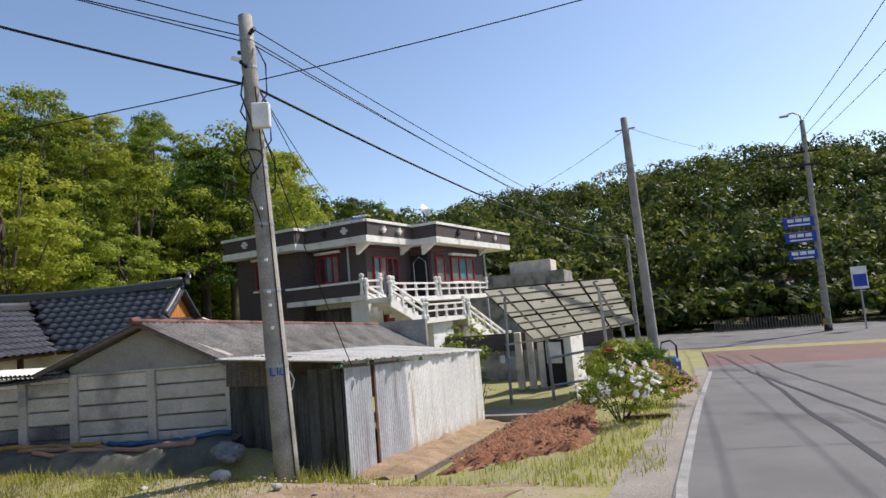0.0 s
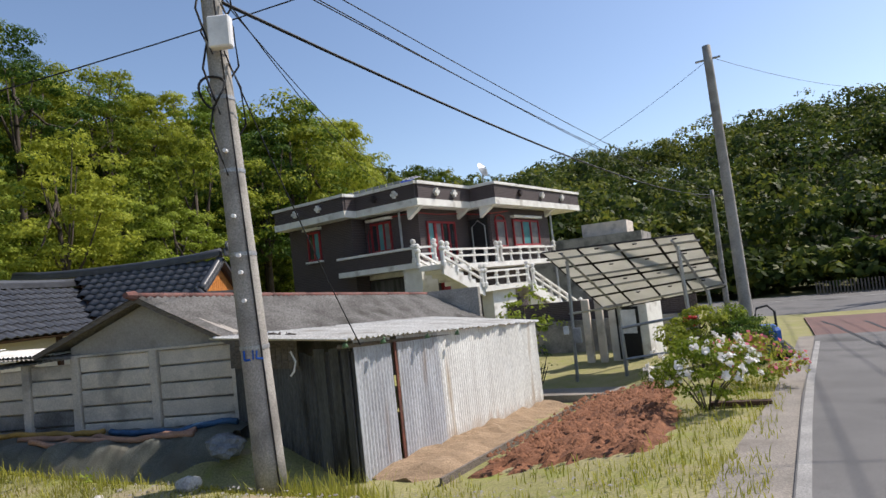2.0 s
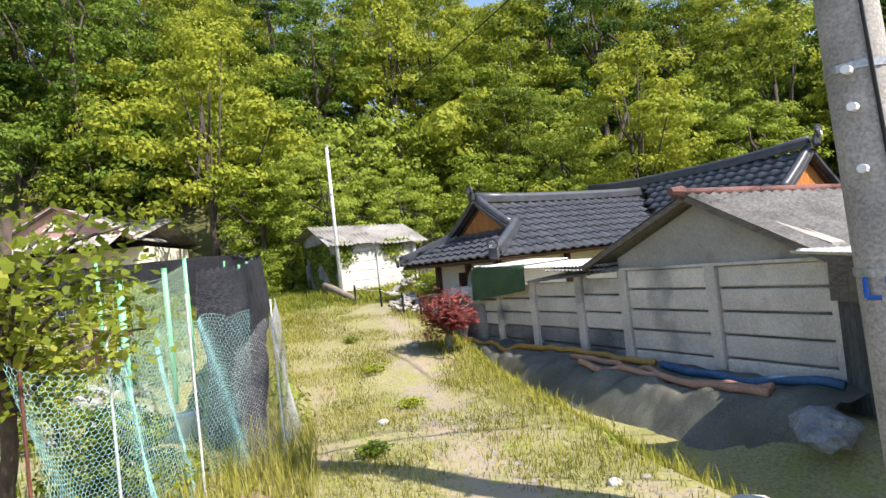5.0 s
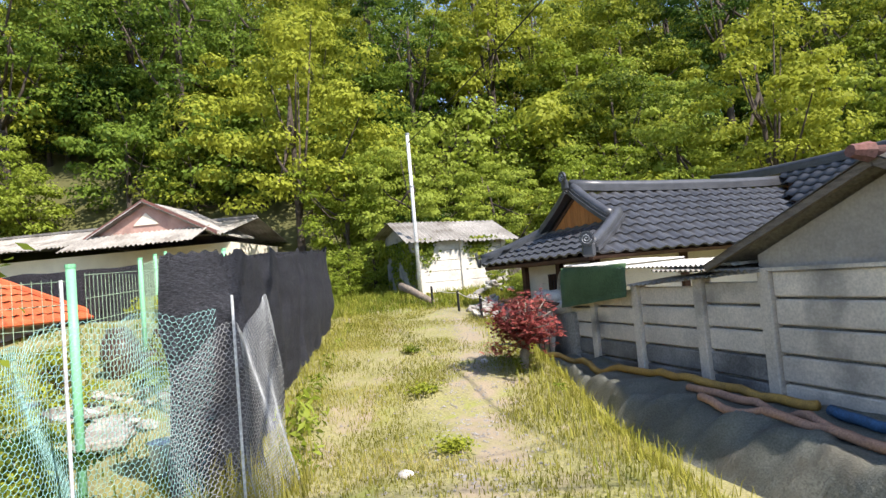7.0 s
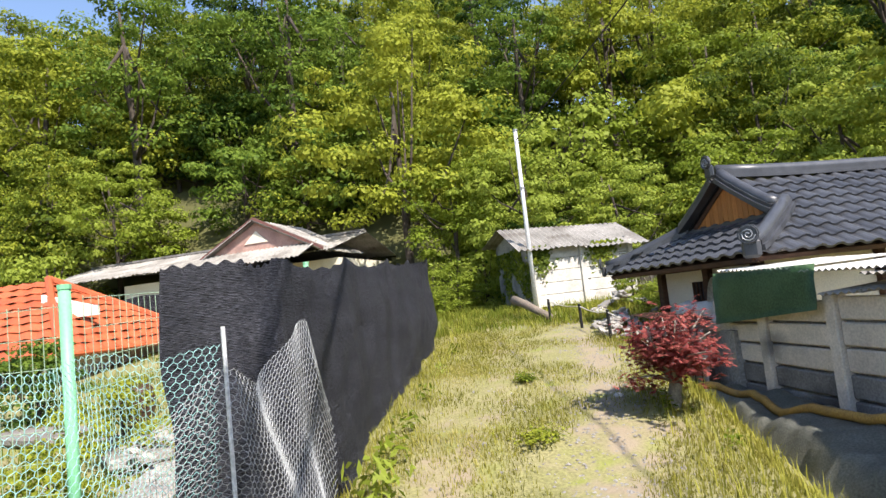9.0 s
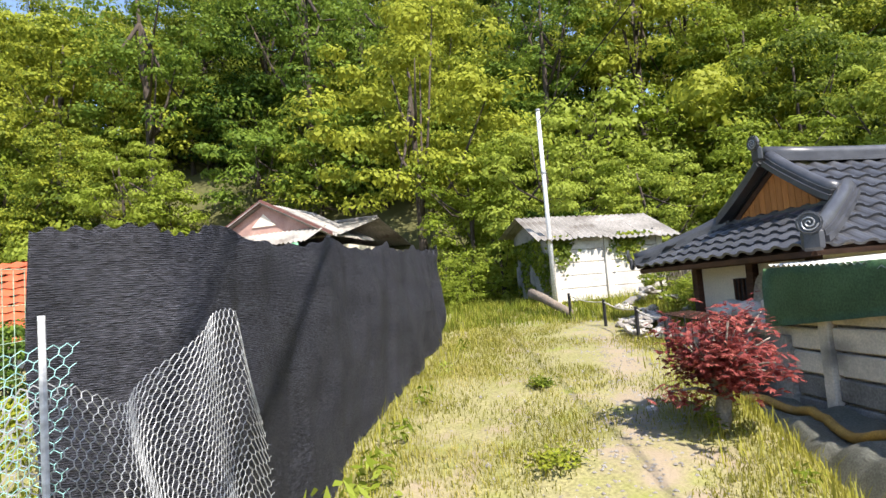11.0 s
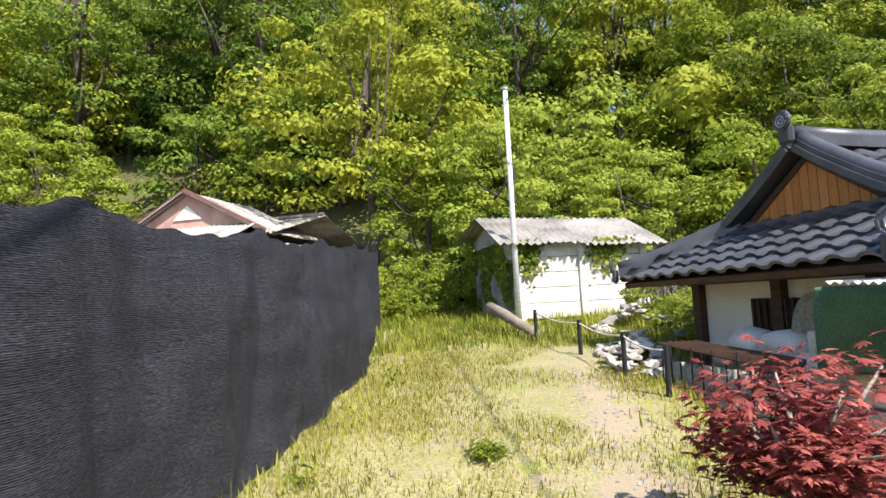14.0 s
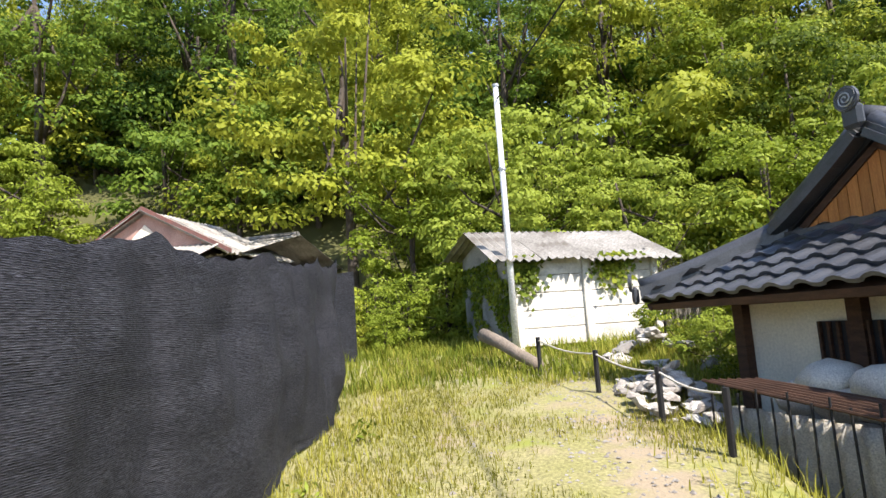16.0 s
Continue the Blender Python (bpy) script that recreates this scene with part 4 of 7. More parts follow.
    for a, b in rails:
        a, b = Vector(a), Vector(b)
        n = max(1, int((b - a).length / 0.75))
        for k in range(n + 1):
            p = a.lerp(b, k / n)
            big = k in (0, n)
            newel(p.x, p.y, p.z, 0.85 if big else 0.55, 0.1 if big else 0.07)
        for z in (0.3, 0.55):
            part("rail", box(bmnew(), (0, 0, 0), ((b - a).length, 0.09, 0.07), m=Matrix.Translation((a + b) / 2 + Vector((0, 0, z))) @ (b - a).to_track_quat("X", "Z").to_matrix().to_4x4()), M["white"], h)
    # on the roof
    for k in range(9):
        part("roof_rail", box(bmnew(), (-0.9 - k * 0.36, 0.22, 5.62), (0.28, 0.03, 0.16)), M["steel"], h)


brick_house()
dishm = bmnew()
tube(dishm, [(0, 0, 0), (0, 0, 0.6)], 0.03, 8)
bmesh.ops.create_cone(dishm, cap_ends=False, segments=20, radius1=0.32, radius2=0.05, depth=0.14, matrix=pose(0.1, 0, 0.7, 0, 70, 0))
single("satellite_dish", dishm, M["steel"], "grey satellite dish on the house roof", "dish", m=HM @ pose(0.6, 3.9, 5.5))
ant = tube(bmnew(), [(0, 0, 0), (0, 0, 0.5)], 0.02, 6)
for k in range(5):
    tube(ant, [(-0.3 + k * 0.15, -0.2, 0.45), (-0.3 + k * 0.15, 0.2, 0.45)], 0.012, 5)
tube(ant, [(-0.35, 0, 0.45), (0.35, 0, 0.45)], 0.015, 5)
single("roof_aerial", ant, M["steel"], "television aerial on the house roof", "aerial", m=HM @ pose(-0.4, 0.5, 5.3))
single("water_heater_panel", box(bmnew(), (0, 0, 0.25), (0.9, 0.9, 0.06)), M["sign_blue"], "blue solar heater panel on the house roof", "panel", m=HM @ pose(-1.2, 0.8, 5.35, 35, 0, 0))


# ---- black-tiled house ----
KM = pose(-16.36, 8.226, 0.06, 0, 0, 20) @ Matrix.Diagonal((1.06, 1, 1, 1))


def tile_mesh():
    bm = bmnew()
    prof = [(-0.15, 0.012), (-0.11, 0.035), (-0.06, 0.045), (-0.01, 0.035), (0.03, 0.008), (0.09, 0.0), (0.15, 0.01)]
    rows = [[bm.verts.new((x, y, z + dz)) for x, z in prof] for y, dz in ((-0.155, 0.045), (0.155, 0.004))]
    low = [bm.verts.new((x, -0.155, z + 0.012)) for x, z in prof]
    for i in range(6):
        bm.faces.new((rows[0][i], rows[0][i + 1], rows[1][i + 1], rows[1][i]))
        bm.faces.new((low[i], low[i + 1], rows[0][i + 1], rows[0][i]))
    return to_mesh("tile", bm, M["black_tile"])


def inside(p, poly):
    c = False
    for i in range(len(poly)):
        (x0, y0), (x1, y1) = poly[i], poly[i - 1]
        if (y0 > p[1]) != (y1 > p[1]) and p[0] < (x1 - x0) * (p[1] - y0) / (y1 - y0) + x0:
            c = not c
    return c


def tiled_house():
    h = thing("tiled_house", KM, "traditional house with black glazed tile roof and orange boarded gables", "house")
    tm = tile_mesh()
    planes = [
        ("end", (-1.85, -1.4, 1.42), (1, 0, 0), (0, 1.4, 0.64), [(0, 0), (3.7, 0), (2.85, 1), (0.85, 1)]),
        ("right", (1.85, -1.4, 1.42), (0, 1, 0), (-1.85, 0, 1.3), [(0, 0), (5.0, 0), (7.15, 1), (1.18, 1), (1.18, 0.47)]),
        ("left", (-1.85, -1.4, 1.42), (0, 1, 0), (1.85, 0, 1.3), [(0, 0), (9.3, 0), (8.0, 1), (1.18, 1), (1.18, 0.47)]),
        ("front2", (1.85, 3.6, 1.42), (1, 0, 0), (0, 2.15, 1.62), [(0, 0), (3.4, 0), (2.45, 0.45), (2.45, 1), (-1.85, 1)]),
        ("back2", (-1.85, 7.9, 1.42), (1, 0, 0), (0, -2.15, 1.62), [(0, 0), (7.1, 0), (6.15, 0.45), (6.15, 1), (1.85, 1)]),
        ("end2", (5.25, 3.6, 1.42), (0, 1, 0), (-1.1, 0, 0.6), [(0, 0), (4.3, 0), (3.4, 1), (0.9, 1)]),
    ]
    made, rest_v, rest_f = 0, [], []
    base = np.array([v.co[:] for v in tm.vertices])
    bf = np.array([p.vertices[:] for p in tm.polygons])
    for name, o, u, v, poly in planes:
        o, u, v = Vector(o), Vector(u), Vector(v)
        L = v.length
        n = u.cross(v).normalized()
        if n.z < 0:
            n = -n
        part("roof_deck", slab(bmnew(), [o + u * a + v * b - n * 0.03 for a, b in poly], 0.07, -n), M["wood_dark"], h)
        pl = [(a, b * L) for a, b in poly]
        rot = Matrix((u, v / L, n)).transposed()
        if rot.determinant() < 0:
            rot = Matrix((-u, v / L, n)).transposed()
        rot = rot.to_4x4()
        r = 0
        while 0.12 + r * 0.27 < L:
            b = 0.12 + r * 0.27
            a = min(p[0] for p in pl) + 0.15
            while a < max(p[0] for p in pl):
                if inside((a, b), pl):
                    lift = 0.0
                    m = Matrix.Translation(o + u * a + v / L * b + n * (0.006 + lift)) @ rot
                    if name in ("end", "right") and made < 300:
                        shared("tile", tm, h, m)
                        made += 1
                    else:
                        mm = np.array(m)
                        rest_f.append(bf + len(rest_v) * len(base))
                        rest_v.append(base @ mm[:3, :3].T + mm[:3, 3])
                a += 0.285
            r += 1
    ob = new("roof_tiles", arrays("roof_tiles", np.concatenate(rest_v), np.concatenate(rest_f), M["black_tile"]))
    ob.parent = h
    tagged(ob, kind="stuff")
    # ridges: stacked courses with a rounded cap, curling up at the ends
    def ridge(pts, r=0.11, curl=0.12):
        pts = [Vector(p) for p in pts]
        out = []
        for i in range(9):
            k = i / 8 * (len(pts) - 1)
            j = min(int(k), len(pts) - 2)
            p = pts[j].lerp(pts[j + 1], k - j)
            p.z += curl * (abs(i / 8 - 0.5) * 2) ** 3
            out.append(p)
        bm = tube(bmnew(), out, r, 8)
        part("ridge", bm, M["black_tile"], h, smooth=True)
        for a, b in zip(out, out[1:]):
            d = b - a
            q = d.to_track_quat("X", "Z").to_matrix().to_4x4()
            part("ridge_course", box(bmnew(), (0, 0, 0), (d.length, 0.26, 0.07), m=Matrix.Translation((a + b) / 2 - Vector((0, 0, 0.1))) @ q), M["black_tile"], h)
            part("ridge_course", box(bmnew(), (0, 0, 0), (d.length, 0.2, 0.09), m=Matrix.Translation((a + b) / 2 - Vector((0, 0, 0.05))) @ q), M["black_tile"], h)
    ridge([(0, -0.3, 2.84), (0, 5.75, 2.84)], 0.1, 0.05)
    ridge([(-2.0, 5.75, 3.16), (4.35, 5.75, 3.16)], 0.1, 0.14)
    for s in (-1, 1):
        ridge([(0.05 * s, -0.28, 2.8), (1.08 * s, -0.28, 2.12)], 0.09, 0.03)
        ridge([(1.0 * s, -0.05, 2.16), (1.9 * s, -1.42, 1.55)], 0.09, 0.05)
        ridge([(4.3, 5.75 + 0.05 * s, 3.05), (4.3, 5.75 + 1.25 * s, 2.2)], 0.09, 0.03)
        ridge([(4.15, 5.75 + 1.2 * s, 2.16), (5.25, 5.75 + 2.15 * s, 1.55)], 0.09, 0.05)
    # end ornaments: scalloped plaque with a disc and a swirl
    def ornament(p, rz, s=1.0):
        ob = new("ridge_ornament")
        ob.parent = h
        ob.matrix_basis = pose(*p, 0, 0, rz)
        ob.scale = (s, s, s)
        bm = bevbox(bmnew(), (0, 0, 0.0), (0.24, 0.1, 0.26), 0.04)
        part("plaque", bm, M["black_tile"], ob)
        bm = tube(bmnew(), [(0, -0.04, 0.2), (0, -0.075, 0.2)], 0.14, 14)
        part("disc", bm, M["black_tile"], ob)
        bm = bmnew()
        tube(bm, [((0.012 + 0.0042 * q) * math.cos(q * 0.62), -0.082, 0.2 + (0.012 + 0.0042 * q) * math.sin(q * 0.62)) for q in range(21)], 0.009, 5)
        part("swirl", bm, M["steel"], ob, "pale swirl relief")
        part("rim", tube(bmnew(), [(0.12 * math.cos(q * 0.5236), -0.075, 0.2 + 0.12 * math.sin(q * 0.5236)) for q in range(13)], 0.012, 5), M["black_tile"], ob)
    ornament((0, -0.42, 2.88), 0, 0.8)
    ornament((1.92, -1.47, 1.5), 35, 0.9)
    ornament((-1.92, -1.47, 1.5), -35, 0.75)
    ornament((4.5, 5.75, 3.25), 90, 1.0)
    ornament((5.3, 3.55, 1.5), 45, 0.8)
    # gables of upright boards, with dark barge boards
    def gable(m, w, hh, n):
        for k in range(n):
            x0, x1 = -w + 2 * w * k / n, -w + 2 * w * (k + 1) / n
            z0, z1 = hh * (1 - abs(x0) / w), hh * (1 - abs(x1) / w)
            bm = slab(bmnew(), [m @ Vector((x0 + 0.004, 0, 0)), m @ Vector((x1 - 0.004, 0, 0)), m @ Vector((x1 - 0.004, 0, max(0.01, z1))), m @ Vector((x0 + 0.004, 0, max(0.01, z0)))], 0.03, m.to_3x3() @ Vector((0, 1, 0)))
            part("board", bm, M["wood_orange"], h)
        for s in (-1, 1):
            bm = slab(bmnew(), [m @ Vector((s * (w + 0.1), -0.06, -0.06)), m @ Vector((s * (w + 0.1), -0.06, 0.1)), m @ Vector((0, -0.06, hh + 0.14)), m @ Vector((0, -0.06, hh - 0.03))], 0.05, m.to_3x3() @ Vector((0, 1, 0)))
            part("barge_board", bm, M["black"], h)
        part("sill_board", box(bmnew(), (0, -0.05, 0.02), (2 * w, 0.08, 0.06), m=m), M["black_tile"], h)
    gable(pose(0, -0.2, 1.98), 1.02, 0.72, 18)
    gable(pose(4.2, 5.75, 2.08, 0, 0, 90), 1.15, 0.85, 18)
    # walls, columns, rafters, lattice window
    part("wall", box(bmnew(), (0, 3.3, 0.55), (2.3, 8.1, 1.75)), M["cream"], h)
    part("wall", box(bmnew(), (2.7, 5.75, 0.55), (3.6, 3.2, 1.75)), M["cream"], h)
    for x, y in ((-1.15, -0.78), (1.15, -0.78), (0.1, -0.78), (1.17, 1.2), (1.17, 3.2), (-1.17, 1.2)):
        part("column", box(bmnew(), (x, y, 0.55), (0.13, 0.13, 1.8)), M["wood_dark"], h)
    part("lintel", box(bmnew(), (0, -0.79, 1.38), (2.4, 0.12, 0.12)), M["wood_dark"], h)
    for k in range(15):
        part("rafter", tube(bmnew(), [(-1.75 + k * 0.25, -1.3, 1.36), (-1.75 + k * 0.25, -0.7, 1.5)], 0.035, 6), M["wood_dark"] if k % 2 else M["cream"], h)
    w = new("window")
    w.parent = h
    w.matrix_basis = pose(0.15, -0.78, 0.75)
    part("pane", box(bmnew(), (0, 0.0, 0.18), (0.85, 0.05, 0.42)), M["black"], w)
    for k in range(10):
        part("lattice_bar", box(bmnew(), (-0.4 + k * 0.089, -0.04, 0.18), (0.022, 0.03, 0.42)), M["wood_dark"], w)


tiled_house()

# patched roofs over the low wall, green sheet, lean-to lining
lean = thing("lean_to_roof", pose(0, 0, 0), "patched lean-to roof of white and grey corrugated sheets behind the wall", "roof")
for k, (a, b, m) in enumerate((((-14.35, 7.2), (-12.9, 7.55), "roof_white"), ((-12.95, 7.54), (-10.6, 8.1), "roof_white"), ((-11.9, 7.72), (-10.35, 8.1), "slate_pale"))):
    o = Vector((a[0], a[1], (1.33, 1.24, 1.17)[k]))
    part("roof_sheet", corrugated(bmnew(), o, (b[0] - a[0], b[1] - a[1], -0.05), (-0.3, 1.2, 0.03), 0.09, 0.014, 0.004, 0.03, k), M[m], lean)
for k in range(4):
    part("roof_sheet", corrugated(bmnew(), (-12.5 + k * 0.53, 7.6 + 0.13 * k, 0.99 + 0.03 * k), (0.56, 0.137, 0.02), (-0.18, 0.75, 0.06), 0.1, 0.015, 0.005, 0.05, k + 9), M["slate_pale"], lean)
bm = bmnew()
rows = []
for i in range(41):
    rr = 0.46 + 0.012 * math.sin(i * 1.57)
    rows.append([bm.verts.new((-14.62 - rr * math.sin(q / 9 * 1.75), 7.22 + 0.9 * i / 40, 0.80 + rr * math.cos(q / 9 * 1.75))) for q in range(10)])
for a, b in zip(rows, rows[1:]):
    for q in range(9):
        bm.faces.new((a[q], b[q], b[q + 1], a[q + 1]))
bmesh.ops.solidify(bm, geom=bm.faces[:], thickness=0.006)
part("curled_sheet", bm, M["roof_white"], lean, "curled white corrugated end sheet", True)
bm = bmnew()
rows = []
for i in range(13):
    x, y = -14.45 + 1.9 * i / 12, 7.18 + 0.465 * i / 12
    rows.append([bm.verts.new((x, y - 0.05 * math.sin(j / 6 * 1.4) - 0.01 * math.sin(i * 2.1 + j), 1.3 - 0.66 * j / 6 * (1 - 0.3 * i / 12))) for j in range(7)])
for a, b in zip(rows, rows[1:]):
    for j in range(6):
        bm.faces.new((a[j], b[j], b[j + 1], a[j + 1]))
bmesh.ops.solidify(bm, geom=bm.faces[:], thickness=0.006)
single("green_sheet", bm, M["green_sheet"], "translucent green plastic sheet hung over the wall top", "sheet", smooth=True)


# ---- small whitewashed outhouse ----
def outhouse():
    o = thing("outhouse", pose(-20.6, 4.83, 0, 0, 0, 19), "small whitewashed block outhouse, ivy-covered, with a sagging asbestos roof", "outhouse")
    z0 = 0.92
    for k in range(5):
        for q in range(2):
            part("panel", bevbox(bmnew(), (-0.03, 0.6 + q * 1.18, z0 + 0.16 + k * 0.285), (0.1, 1.1 if q == 0 else 1.16, 0.276), 0.008), M["whitewash"], o)
    for y in (0.02, 1.18, 2.38):
        part("post", bevbox(bmnew(), (0.0, y, z0 + 0.7), (0.15, 0.12, 1.5), 0.01), M["whitewash"], o)
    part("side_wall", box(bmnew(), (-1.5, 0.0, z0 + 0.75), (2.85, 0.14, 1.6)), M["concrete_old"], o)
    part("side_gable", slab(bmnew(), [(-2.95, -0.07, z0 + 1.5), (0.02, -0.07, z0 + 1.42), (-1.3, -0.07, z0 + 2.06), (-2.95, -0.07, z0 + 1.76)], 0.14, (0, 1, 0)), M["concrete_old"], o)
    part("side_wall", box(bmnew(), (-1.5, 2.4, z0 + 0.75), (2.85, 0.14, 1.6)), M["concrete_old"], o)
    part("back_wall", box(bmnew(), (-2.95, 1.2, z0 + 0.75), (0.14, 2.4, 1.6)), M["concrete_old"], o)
    for k in range(4):
        y0 = -0.42 + k * 0.8
        for top, foot in (((-1.35, 2.1), (0.28, 1.4)), ((-1.35, 2.1), (-3.2, 1.78))):
            a = Vector((top[0], y0, z0 + top[1] - 0.02 * k + 0.006 * (k % 2)))
            v = Vector((foot[0] - top[0], 0, foot[1] - top[1] + 0.02 * math.sin(k * 2)))
            part("roof_sheet", corrugated(bmnew(), a, (0, 0.84, -0.02), v, 0.13, 0.022, 0.008, 0.03, k), M["slate_pale"], o)
    o.scale = (1, 1.05, 1)
    return o


outhouse()
pm = tube(bmnew(), [(0, 0, 0), (0, 0, 4.42)], 0.055, 10, 0.045)
fp = thing("pipe_mast", pose(-20.4, 4.78, H(-20.4, 4.78) - 0.05), "tall white steel pipe mast beside the outhouse", "mast")
part("pipe", pm, M["post_white"], fp, smooth=True)
part("band", tube(bmnew(), [(0, 0, 3.0), (0, 0, 3.04)], 0.065, 10), M["steel"], fp)
part("cap", tube(bmnew(), [(0, 0, 4.42), (0, 0, 4.46)], 0.06, 10), M["steel"], fp)

# fallen log, stakes with a rope, rubble, planked bundle fence
lg = bmnew()
tube(lg, [(-19.75, 4.3, 1.2), (-19.45, 4.55, 1.08), (-19.1, 4.8, 0.92), (-18.75, 5.05, 0.78)], 0.1, 9, 0.075)
single("fallen_log", lg, M["log"], "grey dead log lying by the track", "log", smooth=True)
stakes = [(-18.6, 5.05), (-17.3, 5.58), (-16.2, 5.95), (-15.3, 6.2)]
for x, y in stakes:
    single("stake", tube(bmnew(), [(x, y, H(x, y) - 0.1), (x + 0.01, y, H(x, y) + 0.48)], 0.028, 7), M["black"], "short dark iron stake at the track edge", "stake", "stakes along the track")
rp = []
for (x0, y0), (x1, y1) in zip(stakes, stakes[1:]):
    for k in range(7):
        f = k / 6
        x, y = x0 + (x1 - x0) * f, y0 + (y1 - y0) * f
        z0, z1 = H(x0, y0) + 0.44, H(x1, y1) + 0.44
        rp.append((x, y, z0 + (z1 - z0) * f - 0.05 * math.sin(f * 3.14)))
single("rope", tube(bmnew(), rp, 0.009, 6), M["sack"], "pale rope strung between the stakes", "rope", smooth=True)


def rubble(name, x, y, rx, ry, n, smax, seed, label):
    g = thing(name, pose(x, y, H(x, y)), label, "stones")
    rng = random.Random(seed)
    for k in range(n):
        a, r = rng.uniform(0, 6.28), rng.random() ** 0.6
        px, py = r * rx * math.cos(a), r * ry * math.sin(a)
        s = rng.uniform(0.35, 1) * smax
        bm = bmnew()
        bmesh.ops.create_icosphere(bm, subdivisions=1, radius=s)
        for v in bm.verts:
            v.co = Vector((v.co.x * rng.uniform(0.8, 1.3), v.co.y * rng.uniform(0.6, 1.3), v.co.z * rng.uniform(0.25, 0.6)))
        ob = part("stone", bm, M["stone"], g)
        ob.location = (px, py, H(x + px, y + py) - H(x, y) + (1 - r) * (1 - r) * smax * 2.2 + rng.random() * smax * 0.5 + s * 0.25)
        ob.rotation_euler = (rng.uniform(-0.5, 0.5), rng.uniform(-0.5, 0.5), rng.uniform(0, 6))


rubble("rubble_heap", -17.0, 6.25, 0.95, 0.5, 170, 0.115, 1, "heap of broken stone and roof rubble by the track")
rubble("rubble_heap", -19.2, 6.6, 0.9, 0.7, 30, 0.17, 2, "scattered pale boulders below the outhouse")
for k, (x, y, s) in enumerate(((-5.6, 6.35, 0.13), (-9.0, 4.6, 0.07), (-4.6, 6.1, 0.06), (-6.4, 5.9, 0.05), (-12.8, 5.6, 0.06), (-3.6, 6.6, 0.05), (-2.8, 7.1, 0.05))):
    bm = bmnew()
    bmesh.ops.create_icosphere(bm, subdivisions=2, radius=s)
    for v in bm.verts:
        v.co *= 1 + 0.25 * noise.noise(v.co * 12 + Vector((k, 0, 0)))
        v.co.z *= 0.7
    single("stone", bm, M["stone"], "pale loose stone on the track", "stone", "loose stones", m=pose(x, y, H(x, y) + s * 0.35, 0, 0, k * 50))

# sack store under the eave: staked cloth fence, sacks on top, bundled rods
sf = thing("sack_fence", pose(0, 0, 0), "grey sackcloth fence on iron rods holding old sacks", "fence")
A, B2 = Vector((-15.95, 6.42, 0)), Vector((-14.45, 7.0, 0))
bm = bmnew()
rows = []
for i in range(40):
    p = A.lerp(B2, i / 39)
    rows.append([bm.verts.new((p.x, p.y - 0.04 * math.sin(i * 1.3 + j) - 0.06 * math.sin(j / 7 * 3.1), (H(p.x, p.y) - 0.1) * (1 - j / 7) + 0.6 * j / 7)) for j in range(8)])
for a, b in zip(rows, rows[1:]):
    for j in range(7):
        bm.faces.new((a[j], b[j], b[j + 1], a[j + 1]))
bmesh.ops.solidify(bm, geom=bm.faces[:], thickness=0.01)
part("cloth", bm, M["sack"], sf, smooth=True)
for k in range(11):
    p = A.lerp(B2, k / 10)
    part("rod", tube(bmnew(), [(p.x, p.y - 0.13, H(p.x, p.y) - 0.15), (p.x - 0.03 * (k % 3), p.y - 0.12, 0.72 + 0.05 * (k % 2))], 0.009, 6), M["black"], sf)
for k in range(7):
    part("long_rod", tube(bmnew(), [(-16.15 + 0.07 * k, 6.3 + 0.045 * k, 0.78 + 0.006 * k), (-14.3 - 0.06 * k, 6.92 + 0.04 * k, 0.66 + 0.008 * k)], 0.013, 6), M["wood_dark"], sf)
rng = random.Random(7)
for k in range(8):
    bm = bmnew()
    bmesh.ops.create_icosphere(bm, subdivisions=2, radius=0.3)
    for v in bm.verts:
        v.co = Vector((v.co.x * 1.15, v.co.y * 0.8, v.co.z * 0.5)) * (1 + 0.15 * noise.noise(v.co * 5 + Vector((k, 0, 0))))
    single("sack", bm, M["sack"], "old dusty white sack piled under the eave", "sack", "sacks under the eave", smooth=True, m=pose(-15.95 + 0.2 * k, 7.02 + 0.05 * k + 0.06 * (k % 2), 0.62 + 0.16 * (k % 3 == 1), rng.uniform(-12, 12), 0, rng.uniform(-30, 30)))
for x in (-15.75, -15.15, -14.6):
    single("sack_base_wall", box(bmnew(), (x, 7.3 + 0.25 * (x + 15.2), 0.1), (0.56, 0.5, 0.9), 14), M["concrete_old"], "low old block base under the sacks", "base", kind="structure")

# ---- hoses and tarpaulin at the wall foot ----
def tarp_z(X, f):
    """Height of the covered bank: a lumpy shelf beside the wall that rolls over into the ditch."""
    top = -0.14 - 0.06 * f + 0.10 * noise.noise((X * 1.3, f * 2.2, 0.0)) + 0.05 * noise.noise((X * 3.4, f * 4.0, 2.0)) + 0.05 * math.exp(-((f - 0.52) / 0.17) ** 2)
    fold = -0.16 * abs(noise.noise((X * 1.9 + 2.2 * f, f * 1.6, 6.0))) + 0.03 * noise.noise((X * 8.0 + 3 * f, f * 5.0, 4.0))
    return top + fold * ss(0.1, 0.5, f) - 0.44 * ss(0.55, 1.0, f)


